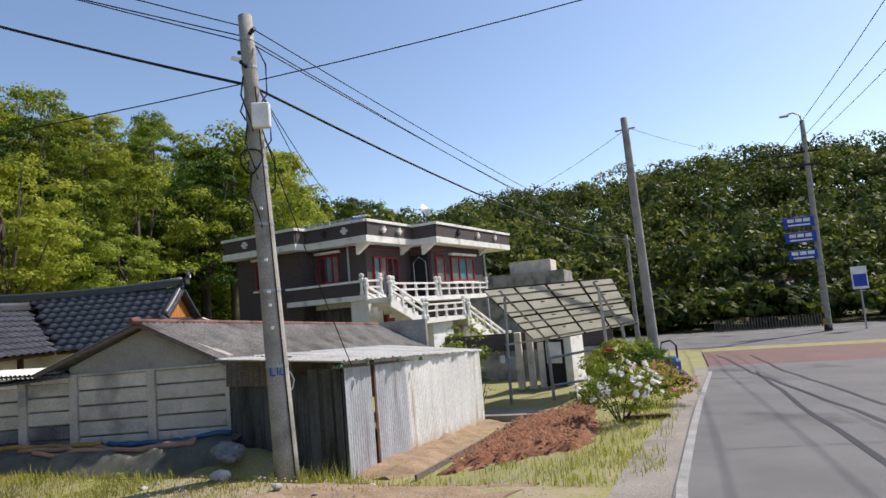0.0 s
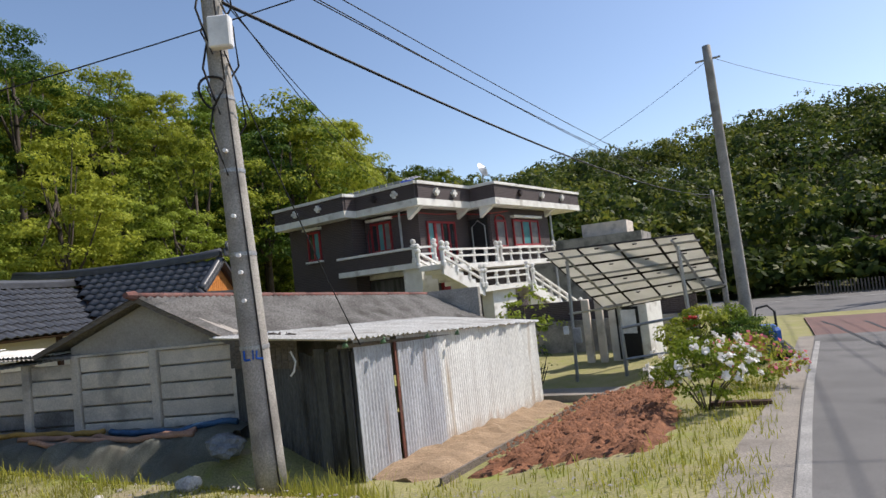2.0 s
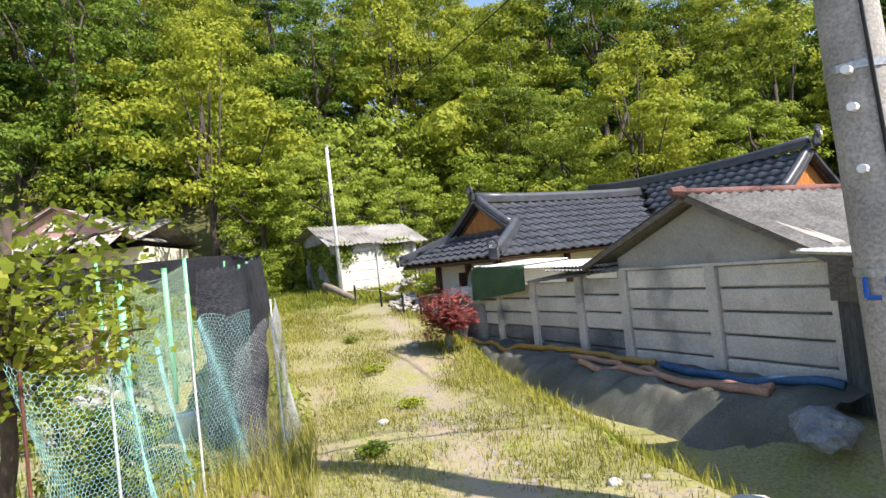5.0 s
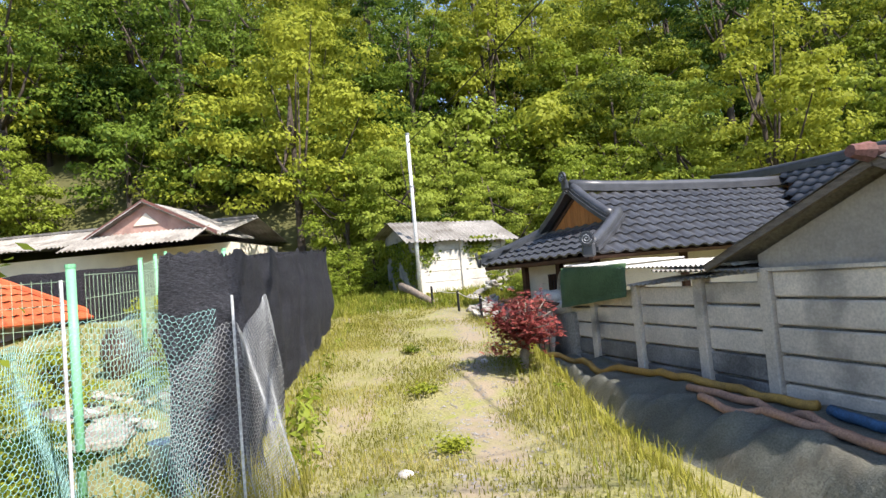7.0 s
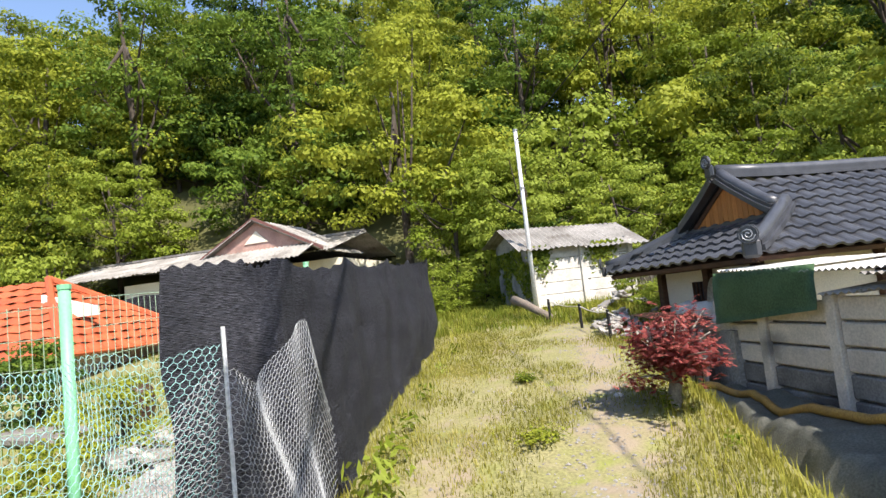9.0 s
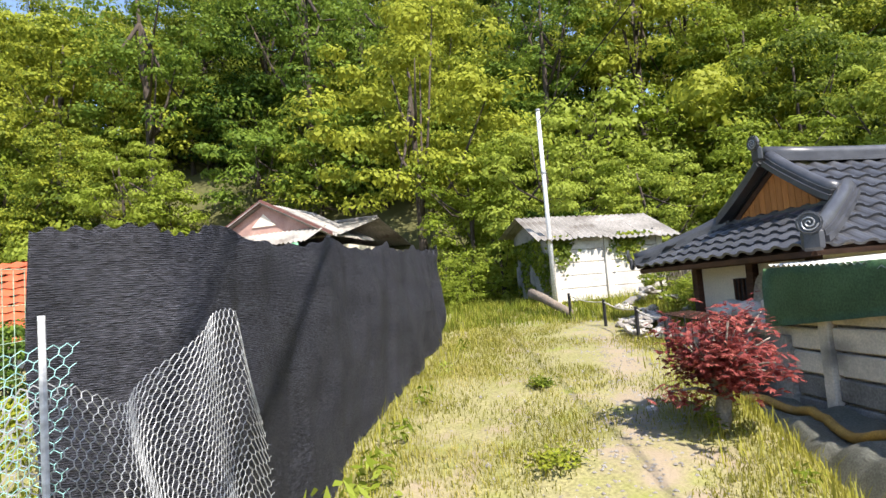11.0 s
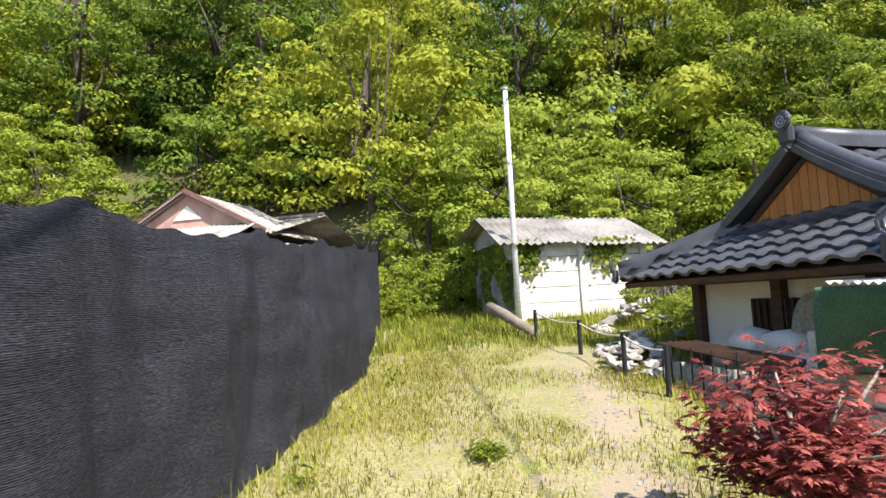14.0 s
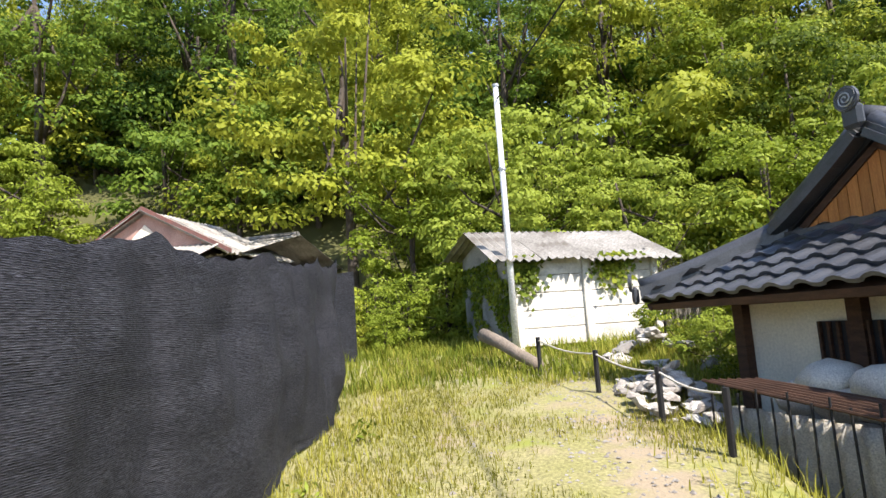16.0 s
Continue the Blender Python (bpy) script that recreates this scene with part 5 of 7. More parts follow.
bm = bmnew()
rows = []
for i in range(221):
    X = 1.75 + 7.3 * i / 220
    row = []
    for j in range(31):
        f = j / 30
        wid = (1.0 + 0.32 * ss(2.0, 5.0, X)) * (1 + 0.08 * noise.noise((X * 1.1, 3.0, 1.0)))
        p = WM @ Vector((X, -0.09 - wid * (f ** 0.85), 0))
        row.append(bm.verts.new((p.x, p.y, tarp_z(X, f))))
    rows.append(row)
for a, b in zip(rows, rows[1:]):
    for j in range(30):
        bm.faces.new((a[j], b[j], b[j + 1], a[j + 1]))
bmesh.ops.solidify(bm, geom=bm.faces[:], thickness=0.004)
single("ground_tarpaulin", bm, M["tarp"], "crumpled grey-green tarpaulin along the wall foot", "tarpaulin", smooth=True)


def hose(pts, r, m, label):
    full = []
    for (X0, Y0), (X1, Y1) in zip(pts, pts[1:]):
        n = 8
        for k in range(n):
            f = k / n
            f2 = f * f * (3 - 2 * f)
            X, Y = X0 + (X1 - X0) * f, Y0 + (Y1 - Y0) * f2
            p = WM @ Vector((X, Y, 0))
            fy = max(0.0, min(0.95, ((-Y - 0.09) / (1.0 + 0.32 * ss(2.0, 5.0, X))))) ** 1.18
            full.append((p.x, p.y, tarp_z(X, fy) + r * 0.9))
    single("hose", tube(bmnew(), full, r, 9), M[m], label, "hose", "hoses on the tarpaulin", smooth=True)


hose([(1.85, -0.75), (2.2, -0.35), (3.4, -0.55), (4.6, -0.42), (5.6, -0.32), (6.6, -0.28)], 0.047, "hose_yellow", "thick faded yellow hose lying along the wall")
hose([(6.6, -0.28), (7.3, -0.33), (8.0, -0.42), (9.0, -0.3)], 0.048, "hose_blue", "thick blue hose lying along the wall")
hose([(5.2, -0.62), (6.3, -0.5), (7.2, -0.66), (8.6, -0.7)], 0.042, "hose_pink", "faded pink hose on the tarpaulin")
hose([(5.6, -0.8), (6.8, -0.72), (8.7, -0.82)], 0.042, "hose_pink", "faded pink hose on the tarpaulin")
bm = bmnew()
bmesh.ops.create_icosphere(bm, subdivisions=3, radius=0.22)
for v in bm.verts:
    v.co = v.co * (1 + 0.35 * noise.noise(v.co * 5) + 0.5 * abs(noise.noise(v.co * 12)) - 0.2 * abs(noise.noise(v.co * 25)))
    v.co.z *= 0.65
single("crumpled_tarpaulin", bm, M["tarp_silver"], "crumpled silver tarpaulin sheet beside the pole", "tarpaulin", m=pose(-6.75, 7.95, -0.2))

# ---- black shade net fence ----
def shade_net():
    f = thing("shade_fence", pose(0, 0, 0), "long fence hung with black agricultural shade net", "fence")
    line = [(-8.98, 2.89), (-9.25, 3.24), (-9.6, 3.3), (-11.7, 3.08), (-13.6, 2.98), (-15.2, 2.95), (-16.4, 2.92), (-17.25, 2.86), (-17.6, 2.2)]
    tops = [1.66, 1.68, 1.72, 1.86, 1.95, 2.05, 2.12, 2.19, 2.2]
    bm = bmnew()
    cols = []
    tot = 260
    for i in range(tot + 1):
        k = i / tot * (len(line) - 1)
        j = min(int(k), len(line) - 2)
        t = k - j
        x = line[j][0] * (1 - t) + line[j + 1][0] * t
        y = line[j][1] * (1 - t) + line[j + 1][1] * t
        top = tops[j] * (1 - t) + tops[j + 1] * t - 0.10 * (1 - abs(2 * t - 1) ** 2.5) * min(1.0, j / 2) - 0.012 * math.sin(i * 0.9)
        bot = H(x, y) + 0.02
        col = []
        for q in range(19):
            g = q / 18
            z = top + (bot - top) * g
            bulge = 0.10 * math.sin(t * 3.14) * math.sin(g * 3.14) + 0.12 * noise.noise((x * 1.1, z * 0.9, 5.0)) * min(1, 3 * g) + 0.05 * noise.noise((x * 3.1, z * 2.3, 2.0)) - 0.10 * max(0.0, noise.noise((x * 2.0, z * 2.4, 9.0)) - 0.42)
            col.append(bm.verts.new((x + (0.3 * bulge if j < 2 else 0), y + bulge, z)))
        cols.append(col)
    for a, b in zip(cols, cols[1:]):
        for q in range(18):
            bm.faces.new((a[q], b[q], b[q + 1], a[q + 1]))
    bmesh.ops.solidify(bm, geom=bm.faces[:], thickness=0.006)
    part("net", bm, M["shade_net"], f, smooth=True)
    for (x, y), t in list(zip(line, tops))[3:]:
        part("post", tube(bmnew(), [(x, y - 0.2, H(x, y) - 0.2), (x, y - 0.2, t - 0.12)], 0.025, 8), M["green_paint"], f)


shade_net()


def hexnet(name, surf, nu, nv, m, label, w=0.005):
    """Hexagonal wire netting on a surface surf(u, v), each wire a thin flat strip."""
    V, F = [], []
    pts = {}
    def P(a, b):
        return np.array(surf(a / nu, b / nv))
    rows = int(nv)
    for r in range(rows):
        for c in range(nu):
            off = 0.5 * (r % 2)
            a = c + off
            e = [((a, r + 0.0), (a, r + 0.55)), ((a, r + 0.55), (a + 0.5, r + 1.0)), ((a, r + 0.55), (a - 0.5, r + 1.0))]
            for p, q in e:
                A_, B_ = P(*p), P(*q)
                d = B_ - A_
                n = np.cross(d, (0.8, 0.55, 0.1))
                ln = np.linalg.norm(n)
                if ln < 1e-6:
                    continue
                n = n / ln * w * 0.5
                i = len(V)
                V += [A_ - n, A_ + n, B_ + n, B_ - n]
                F.append((i, i + 1, i + 2, i + 3))
    return tagged(new(name, arrays(name, np.array(V), np.array(F), M[m])), label, "netting", kind="")


def net_surf(u, v):
    x = -8.1 - 1.2 * u
    y = 3.3 + 0.33 * min(1.0, u * 4) - 0.04 * u
    top = 0.92 + 0.22 * ss(0, 0.2, u) - 0.14 * ss(0.22, 0.45, u) + 0.3 * ss(0.3, 0.9, u) - 0.22 * ss(0.92, 1.0, u)
    return (x + 0.04 * math.sin(u * 21 + v * 3) + 0.02 * math.sin(v * 9), y + 0.03 * math.sin(v * 7 + u * 9) + 0.16 * (1 - v) * u, -0.15 + (top + 0.15) * v)


hexnet("chicken_wire", net_surf, 44, 50, "net_wire", "loose pale hexagonal chicken wire draped against the shade net", 0.0032)


def net_teal(u, v):
    x = -6.1 - 2.55 * u
    y = 2.5 + 0.78 * u + 0.10 * math.sin(u * 7)
    top = 1.0 + 0.12 * u + 0.2 * abs(math.cos(u * 8.5)) - 0.08 * math.sin(u * 19)
    return (x + 0.05 * math.sin(v * 8 + u * 14), y + 0.06 * math.sin(u * 23 + v * 4), -0.2 + (top + 0.2) * v)


hexnet("bird_net", net_teal, 92, 46, "net_teal", "sagging teal bird netting tied to thin stakes", 0.0026)
for x, y, z in ((-8.28, 3.63, 1.31), (-7.4, 3.09, 1.45), (-6.75, 2.72, 1.3), (-6.1, 2.5, 1.15)):
    single("net_stake", tube(bmnew(), [(x, y, H(x, y) - 0.1), (x + 0.0, y, z)], 0.009, 7), M["post_white"] if z > 1.25 else M["rust"], "thin metal stake holding the netting", "stake", "stakes of the netting")


# ---- green welded mesh fence and garden beyond ----
def mesh_fence(name, x0, y0, x1, y1, n, h0, label, first=0):
    f = thing(name, pose(0, 0, 0), label, "fence")
    a, b = Vector((x0, y0, 0)), Vector((x1, y1, 0))
    for k in range(first, n + 1):
        p = a.lerp(b, k / n)
        po = part("post", tube(bmnew(), [(p.x, p.y, H(p.x, p.y) - 0.2), (p.x, p.y, H(p.x, p.y) + h0 + 0.08)], 0.035, 10), M["green_paint"], f, smooth=True)
        part("cap", tube(bmnew(), [(p.x, p.y, H(p.x, p.y) + h0 + 0.08), (p.x, p.y, H(p.x, p.y) + h0 + 0.11)], 0.04, 10), M["green_paint"], po)
    for k in range(n):
        p, q = a.lerp(b, k / n), a.lerp(b, (k + 1) / n)
        bm = bmnew()
        L = (q - p).length
        m = int(L / 0.07)
        for i in range(m + 1):
            c = p.lerp(q, i / m)
            z = H(c.x, c.y)
            box(bm, (c.x, c.y, z + h0 / 2 + 0.03), (0.0034, 0.0034, h0 - 0.06))
        for i in range(10):
            z0, z1 = H(p.x, p.y) + 0.08 + i * (h0 - 0.1) / 9, H(q.x, q.y) + 0.08 + i * (h0 - 0.1) / 9
            tube(bm, [(p.x, p.y, z0), (q.x, q.y, z1)], 0.0025, 4)
        part("mesh_panel", bm, M["mesh_wire"], f)


mesh_fence("mesh_fence", -9.2, 2.12, -7.6, -9.6, 6, 1.72, "green welded wire mesh fence with round posts")
mesh_fence("mesh_fence", -9.25, 2.2, -13.6, 1.9, 2, 1.76, "green welded wire mesh fence with round posts", 1)
mesh_fence("mesh_fence", -14.6, 0.2, -19.0, -1.2, 2, 1.7, "green welded wire mesh fence with round posts")


def orange_house():
    h = thing("orange_roof_house", pose(-19.2, -8.0, -0.42), "small white house with an orange metal-tile hip roof", "house")
    part("wall", box(bmnew(), (0, 0, 0.75), (4.0, 5.8, 1.7)), M["white"], h)
    for x0, y0, x1, y1 in ((2.02, 1.2, 2.02, 2.4), (2.02, -2.0, 2.02, -0.8)):
        w = new("window")
        w.parent = h
        part("pane", box(bmnew(), (2.01, (y0 + y1) / 2, 0.9), (0.05, 1.0, 0.75)), M["glass"], w)
        for k in range(9):
            part("bar", box(bmnew(), (2.06, y0 + 0.1 + k * 0.125, 0.9), (0.02, 0.02, 0.75)), M["sign_white"], w)
    for k in range(2):
        part("door_frame", box(bmnew(), (2.0, 2.75 + 0.12 * k, 0.75), (0.1, 0.08, 1.7)), M["green_paint"], h)
    ez, rz = 1.5, 3.3
    ex, ey = 2.7, 3.6
    eaves = [(-ex, -ey), (ex, -ey), (ex, ey), (-ex, ey)]
    r0, r1 = Vector((0, -1.0, rz)), Vector((0, 1.0, rz))
    planes = [((ex, -ey), (ex, ey), r1, r0), ((ex, ey), (-ex, ey), r1), ((-ex, ey), (-ex, -ey), r0, r1), ((-ex, -ey), (ex, -ey), r0)]
    for pl in planes:
        a, b = Vector((*pl[0], ez)), Vector((*pl[1], ez))
        tops = pl[2:]
        for k in range(10):
            f0, f1 = k / 10, (k + 1) / 10 + 0.01
            ta, tb = tops[-1], tops[0]
            q = [a.lerp(ta, f0), b.lerp(tb, f0), b.lerp(tb, min(1, f1)), a.lerp(ta, min(1, f1))]
            n = (b - a).cross(ta - a).normalized()
            n = n if n.z > 0 else -n
            w = max(2, int((q[1] - q[0]).length / 0.12))
            bm = bmnew()
            lo, hi = [], []
            for i in range(w + 1):
                hgt = 0.02 * math.sin(i * 1.57)
                lo.append(bm.verts.new(q[0].lerp(q[1], i / w) + n * (hgt + 0.045)))
                hi.append(bm.verts.new(q[3].lerp(q[2], i / w) + n * (hgt + 0.01)))
            for i in range(w):
                bm.faces.new((lo[i], lo[i + 1], hi[i + 1], hi[i]))
            part("roof_course", bm, M["orange_roof"], h)
        part("eave", tube(bmnew(), [a, b], 0.05, 6), M["orange_roof"], h)
    for c in eaves:
        part("hip_cap", tube(bmnew(), [(*c, ez + 0.05), r0 + Vector((0, 0, 0.06)) if c[1] < 0 else r1 + Vector((0, 0, 0.06))], 0.09, 7), M["orange_roof"], h)
    part("gable_end", slab(bmnew(), [(0.9, 1.6, 2.9), (0.9, 3.0, 2.5), (0.9, 3.0, 2.3), (0.9, 1.6, 2.3)], 0.1, (-1, 0, 0)), M["white"], h)


orange_house()


def old_house():
    h = thing("old_farmhouse", pose(-28.1, -5.75, 0.7, 0, 0, -8), "old farmhouse with a patched pale asbestos hip roof and red gable", "house")
    part("wall", box(bmnew(), (0, 0, 1.2), (4.2, 9.0, 2.6)), M["cream"], h)
    rng = random.Random(2)
    def roof(y0, y1, rz, ez, ex):
        k = 0
        y = y0
        while y < y1 - 0.05:
            for s in (1, -1):
                part("roof_sheet", corrugated(bmnew(), (0, y, rz + 0.01 * (k % 2)), (0, 0.98, 0), (s * ex, 0, ez - rz + rng.uniform(-0.03, 0.03)), 0.16, 0.03, 0.008, 0.02, k), M["slate_pale"], h)
            y += 0.93
            k += 1
        part("ridge_cap", tube(bmnew(), [(0, y0, rz + 0.04), (0, y1, rz + 0.04)], 0.1, 7), M["slate"], h)
    roof(-8.2, 1.0, 3.6, 2.75, 3.1)
    roof(0.9, 4.6, 3.5, 2.7, 3.0)
    # cross gable towards the track
    for s in (1, -1):
        for k in range(4):
            part("roof_sheet", corrugated(bmnew(), (0.3 + k * 0.8, 2.2, 3.95 - 0.01 * (k % 2)), (0.85, 0, 0), (0, s * 2.4, -1.25), 0.16, 0.03, 0.008, 0.02, k), M["slate_pale"], h)
        part("barge_board", slab(bmnew(), [(3.45, 2.2, 4.05), (3.45, 2.2 + s * 2.45, 2.78), (3.45, 2.2 + s * 2.45, 2.68), (3.45, 2.2, 3.92)], 0.06, (-1, 0, 0)), M["red_cap"], h)
    part("gable_wall", slab(bmnew(), [(3.3, 0.4, 2.95), (3.3, 4.0, 2.95), (3.3, 2.2, 3.88)], 0.12, (-1, 0, 0)), M["pink_plaster"], h, "faded pink gable")
    part("gable_plaster", slab(bmnew(), [(3.34, 1.75, 3.2), (3.34, 2.65, 3.2), (3.34, 2.2, 3.6)], 0.03, (-1, 0, 0)), M["cream"], h)
    for k in range(4):
        part("roof_sheet", corrugated(bmnew(), (3.2, -0.1 + k * 1.1, 3.0), (0, 1.15, 0), (1.3, 0, -0.55), 0.16, 0.03, 0.008, 0.03, k), M["slate_pale"], h)


old_house()
bm = bmnew()
rows = []
for i in range(60):
    x, y = -20.5 - 2.8 * i / 59, 2.2 - 16 * i / 59
    rows.append([bm.verts.new((x + 0.05 * noise.noise((i * 0.4, j, 0)), y, H(x, y) + (0.02 if j == 0 else 1.5 * j / 3 + 0.05 * noise.noise((i * 0.3, 1, 7))))) for j in range(4)])
for a, b in zip(rows, rows[1:]):
    for j in range(3):
        bm.faces.new((a[j], b[j], b[j + 1], a[j + 1]))
bmesh.ops.solidify(bm, geom=bm.faces[:], thickness=0.01)
single("shade_fence", bm, M["shade_net"], "far run of black shade net in front of the old farmhouse", "fence")

# garden clutter behind the fence
def jar(x, y, s):
    bm = bmnew()
    prof = ((0.0, 0.6), (0.1, 0.75), (0.45, 1.0), (0.75, 0.85), (0.9, 0.6), (0.97, 0.66), (1.0, 0.5))
    rings = [[bm.verts.new((0.3 * s * w * math.cos(q * 0.5236), 0.3 * s * w * math.sin(q * 0.5236), 0.75 * s * f)) for q in range(12)] for f, w in prof]
    for a, b in zip(rings, rings[1:]):
        for q in range(12):
            bm.faces.new((a[q], a[(q + 1) % 12], b[(q + 1) % 12], b[q]))
    bm.faces.new(rings[-1])
    single("earthenware_jar", bm, M["terracotta"], "brown glazed earthenware jar in the garden", "jar", "garden jars", smooth=True, m=pose(x, y, H(x, y) - 0.03))


for x, y, s in ((-14.4, 0.6, 0.9), (-14.0, 0.1, 1.0), (-13.5, -0.6, 0.8), (-14.9, -0.4, 0.9), (-13.2, 0.9, 0.7)):
    jar(x, y, s)
rubble("garden_stones", -11.6, 0.9, 1.3, 0.9, 40, 0.13, 11, "scattered garden stones behind the mesh fence")
for k, (x, y, w, d) in enumerate(((-11.2, 1.3, 1.5, 0.5), (-12.2, 0.2, 1.8, 0.6), (-13.0, -1.6, 1.6, 0.7))):
    single("stone_slab", bevbox(bmnew(), (0, 0, 0.05), (w, d, 0.12), 0.03), M["stone"], "pale flat stone slab in the garden", "slab", "garden slabs", m=pose(x, y, H(x, y), 0, 0, 20 + 25 * k))
single("white_bucket", tube(bmnew(), [(0, 0, 0), (0, 0, 0.28), (0, 0, 0.3)], 0.12, 14, 0.15), M["sign_white"], "white plastic bucket behind the fence", "bucket", smooth=True, m=pose(-9.7, 2.55, H(-9.7, 2.55)))


# ---- utility poles and wires ----
def street_pole(name, base, top, r0, r1, label):
    t = thing(name, pose(0, 0, 0), label, "utility pole")
    part("shaft", tube(bmnew(), [Vector(base).lerp(Vector(top), k / 12) for k in range(13)], r0, 16, r1), M["pole"], t, smooth=True)
    return t


P1B, P1T = Vector((-4.94, 6.84, -0.35)), Vector((-5.08, 6.66, 6.05))
p1 = street_pole("utility_pole", P1B, P1T, 0.165, 0.095, "leaning grey concrete utility pole hung with cables and a white box")
at1 = lambda z: P1B.lerp(P1T, (z - P1B.z) / (P1T.z - P1B.z))
part("meter_box", bevbox(bmnew(), at1(4.55) + Vector((0.2, -0.13, 0)), (0.24, 0.12, 0.34), 0.015, 25), M["sign_white"], p1, "white plastic junction box")
for z in (1.2, 2.2, 3.1, 3.9, 5.3, 5.7):
    c = at1(z)
    part("band", tube(bmnew(), [c + Vector((0, 0, -0.02)), c + Vector((0, 0, 0.02))], 0.165 - 0.07 * (z + 0.35) / 6.3 + 0.008, 14), M["steel"], p1)
for z in (2.0, 2.18, 1.7, 2.6, 3.3):
    c = at1(z)
    part("step_bolt", tube(bmnew(), [c, c + Vector((0.09, -0.17, 0))], 0.022, 8), M["sign_white"], p1)
for k in range(5):
    a = k * 1.2
    part("insulator", tube(bmnew(), [at1(5.75 - 0.12 * k), at1(5.75 - 0.12 * k) + Vector((0.2 * math.cos(a), 0.2 * math.sin(a) * 0.6 - 0.1, 0.04))], 0.03, 8), M["sign_white"] if k % 2 else M["black"], p1)
for k in range(9):
    c = at1(5.3 - 0.22 * k)
    a = k * 2.1
    pts = [c + Vector((0.12 * math.cos(a), 0.12 * math.sin(a), 0.3)), c + Vector((0.28 * math.cos(a + 0.4), 0.24 * math.sin(a), 0.0)), c + Vector((0.22 * math.cos(a + 0.9), 0.22 * math.sin(a + 0.9), -0.35)), c + Vector((0.12 * math.cos(a + 1), 0.12 * math.sin(a + 1), -0.5))]
    part("cable_loop", tube(bmnew(), pts, 0.012, 6), M["cable"], p1)
part("coil", tube(bmnew(), [at1(3.95) + Vector((0.17 * math.cos(q * 0.5), -0.15 + 0.05 * math.sin(q), 0.17 * math.sin(q * 0.5))) for q in range(40)], 0.012, 6), M["cable"], p1)
for dx in (0.16,):
    part("riser_cable", tube(bmnew(), [at1(z) + Vector((dx - 0.012 * z, -0.06, 0)) for z in (-0.3, 1, 2, 3, 4, 5)], 0.009, 6), M["cable"], p1)
# blue spray mark
bm = bmnew()
c = at1(1.13)
for pts in (((-0.09, 0.05), (-0.09, -0.05), (-0.03, -0.05)), ((0.0, -0.05), (0.0, 0.05)), ((0.04, 0.04), (0.03, -0.04), (0.1, -0.05))):
    for a, b in zip(pts, pts[1:]):
        d0 = Vector((0.55, -0.83, 0))
        sd = Vector((0.83, 0.55, 0))
        tube(bm, [c + d0 * 0.142 + sd * a[0] + Vector((0, 0, a[1])), c + d0 * 0.142 + sd * b[0] + Vector((0, 0, b[1]))], 0.012, 5)
part("spray_mark", bm, M["blue_mark"], p1, "blue spray-painted mark")
p2 = street_pole("utility_pole", (-0.15, 20.3, -1.2), (-0.27, 20.25, 7.5), 0.17, 0.11, "plain grey concrete utility pole behind the bushes")
part("bracket", tube(bmnew(), [(-0.6, 20.25, 7.1), (0.05, 20.25, 7.12)], 0.03, 6), M["steel"], p2)
p3 = street_pole("utility_pole", (-1.05, 41.6, -1.5), (-1.05, 41.6, 5.6), 0.16, 0.11, "distant grey concrete utility pole by the main road")
part("crossarm", tube(bmnew(), [(-1.75, 41.6, 5.2), (-0.35, 41.6, 5.2)], 0.05, 6), M["wood_grey"], p3)
LP = Vector((9.62, 40.6, -1.7))
p4 = street_pole("sign_pole", LP, LP + Vector((0.1, -0.4, 12.8)), 0.2, 0.13, "tall utility pole with crossarms, street lamp and blue road signs")
for z, w in ((10.9, 2.6), (10.1, 2.2)):
    part("crossarm", box(bmnew(), LP + Vector((-0.5, -0.4, z)), (w, 0.12, 0.12)), M["black"], p4)
    for k in range(4):
        part("insulator", tube(bmnew(), [LP + Vector((-0.5 - w / 2 + 0.15 + k * (w - 0.3) / 3, -0.4, z)), LP + Vector((-0.5 - w / 2 + 0.15 + k * (w - 0.3) / 3, -0.4, z + 0.3))], 0.05, 6), M["black"], p4)
part("lamp_arm", tube(bmnew(), [LP + Vector((0.1, -0.4, 12.4)), LP + Vector((0, -0.5, 13.1)), LP + Vector((-0.35, -0.6, 13.3)), LP + Vector((-0.7, -0.6, 13.2))], 0.05, 6), M["steel"], p4)
part("lamp_head", bevbox(bmnew(), LP + Vector((-0.85, -0.6, 13.15)), (0.5, 0.2, 0.12), 0.03), M["steel"], p4)
for z, w, hh in ((6.75, 1.65, 0.62), (5.85, 1.65, 0.62), (4.8, 1.5, 0.55)):
    sg = part("sign", bevbox(bmnew(), LP + Vector((-0.85, -0.45, z)), (w, 0.05, hh), 0.02), M["sign_blue"], p4, "blue direction sign with white lettering")
    for q in range(3):
        part("lettering", box(bmnew(), LP + Vector((-0.85 + (q - 1) * 0.42, -0.485, z + 0.1)), (0.34, 0.012, 0.2)), M["sign_white"], sg)
    part("lettering", box(bmnew(), LP + Vector((-0.85, -0.485, z - 0.17)), (w * 0.7, 0.012, 0.09)), M["sign_white"], sg)
for k in range(4):
    part("hazard_band", tube(bmnew(), [LP + Vector((0, 0, 0.3 + 0.35 * k)), LP + Vector((0, 0, 0.64 + 0.35 * k))], 0.215, 14), M["yellow"] if k % 2 else M["black"], p4)


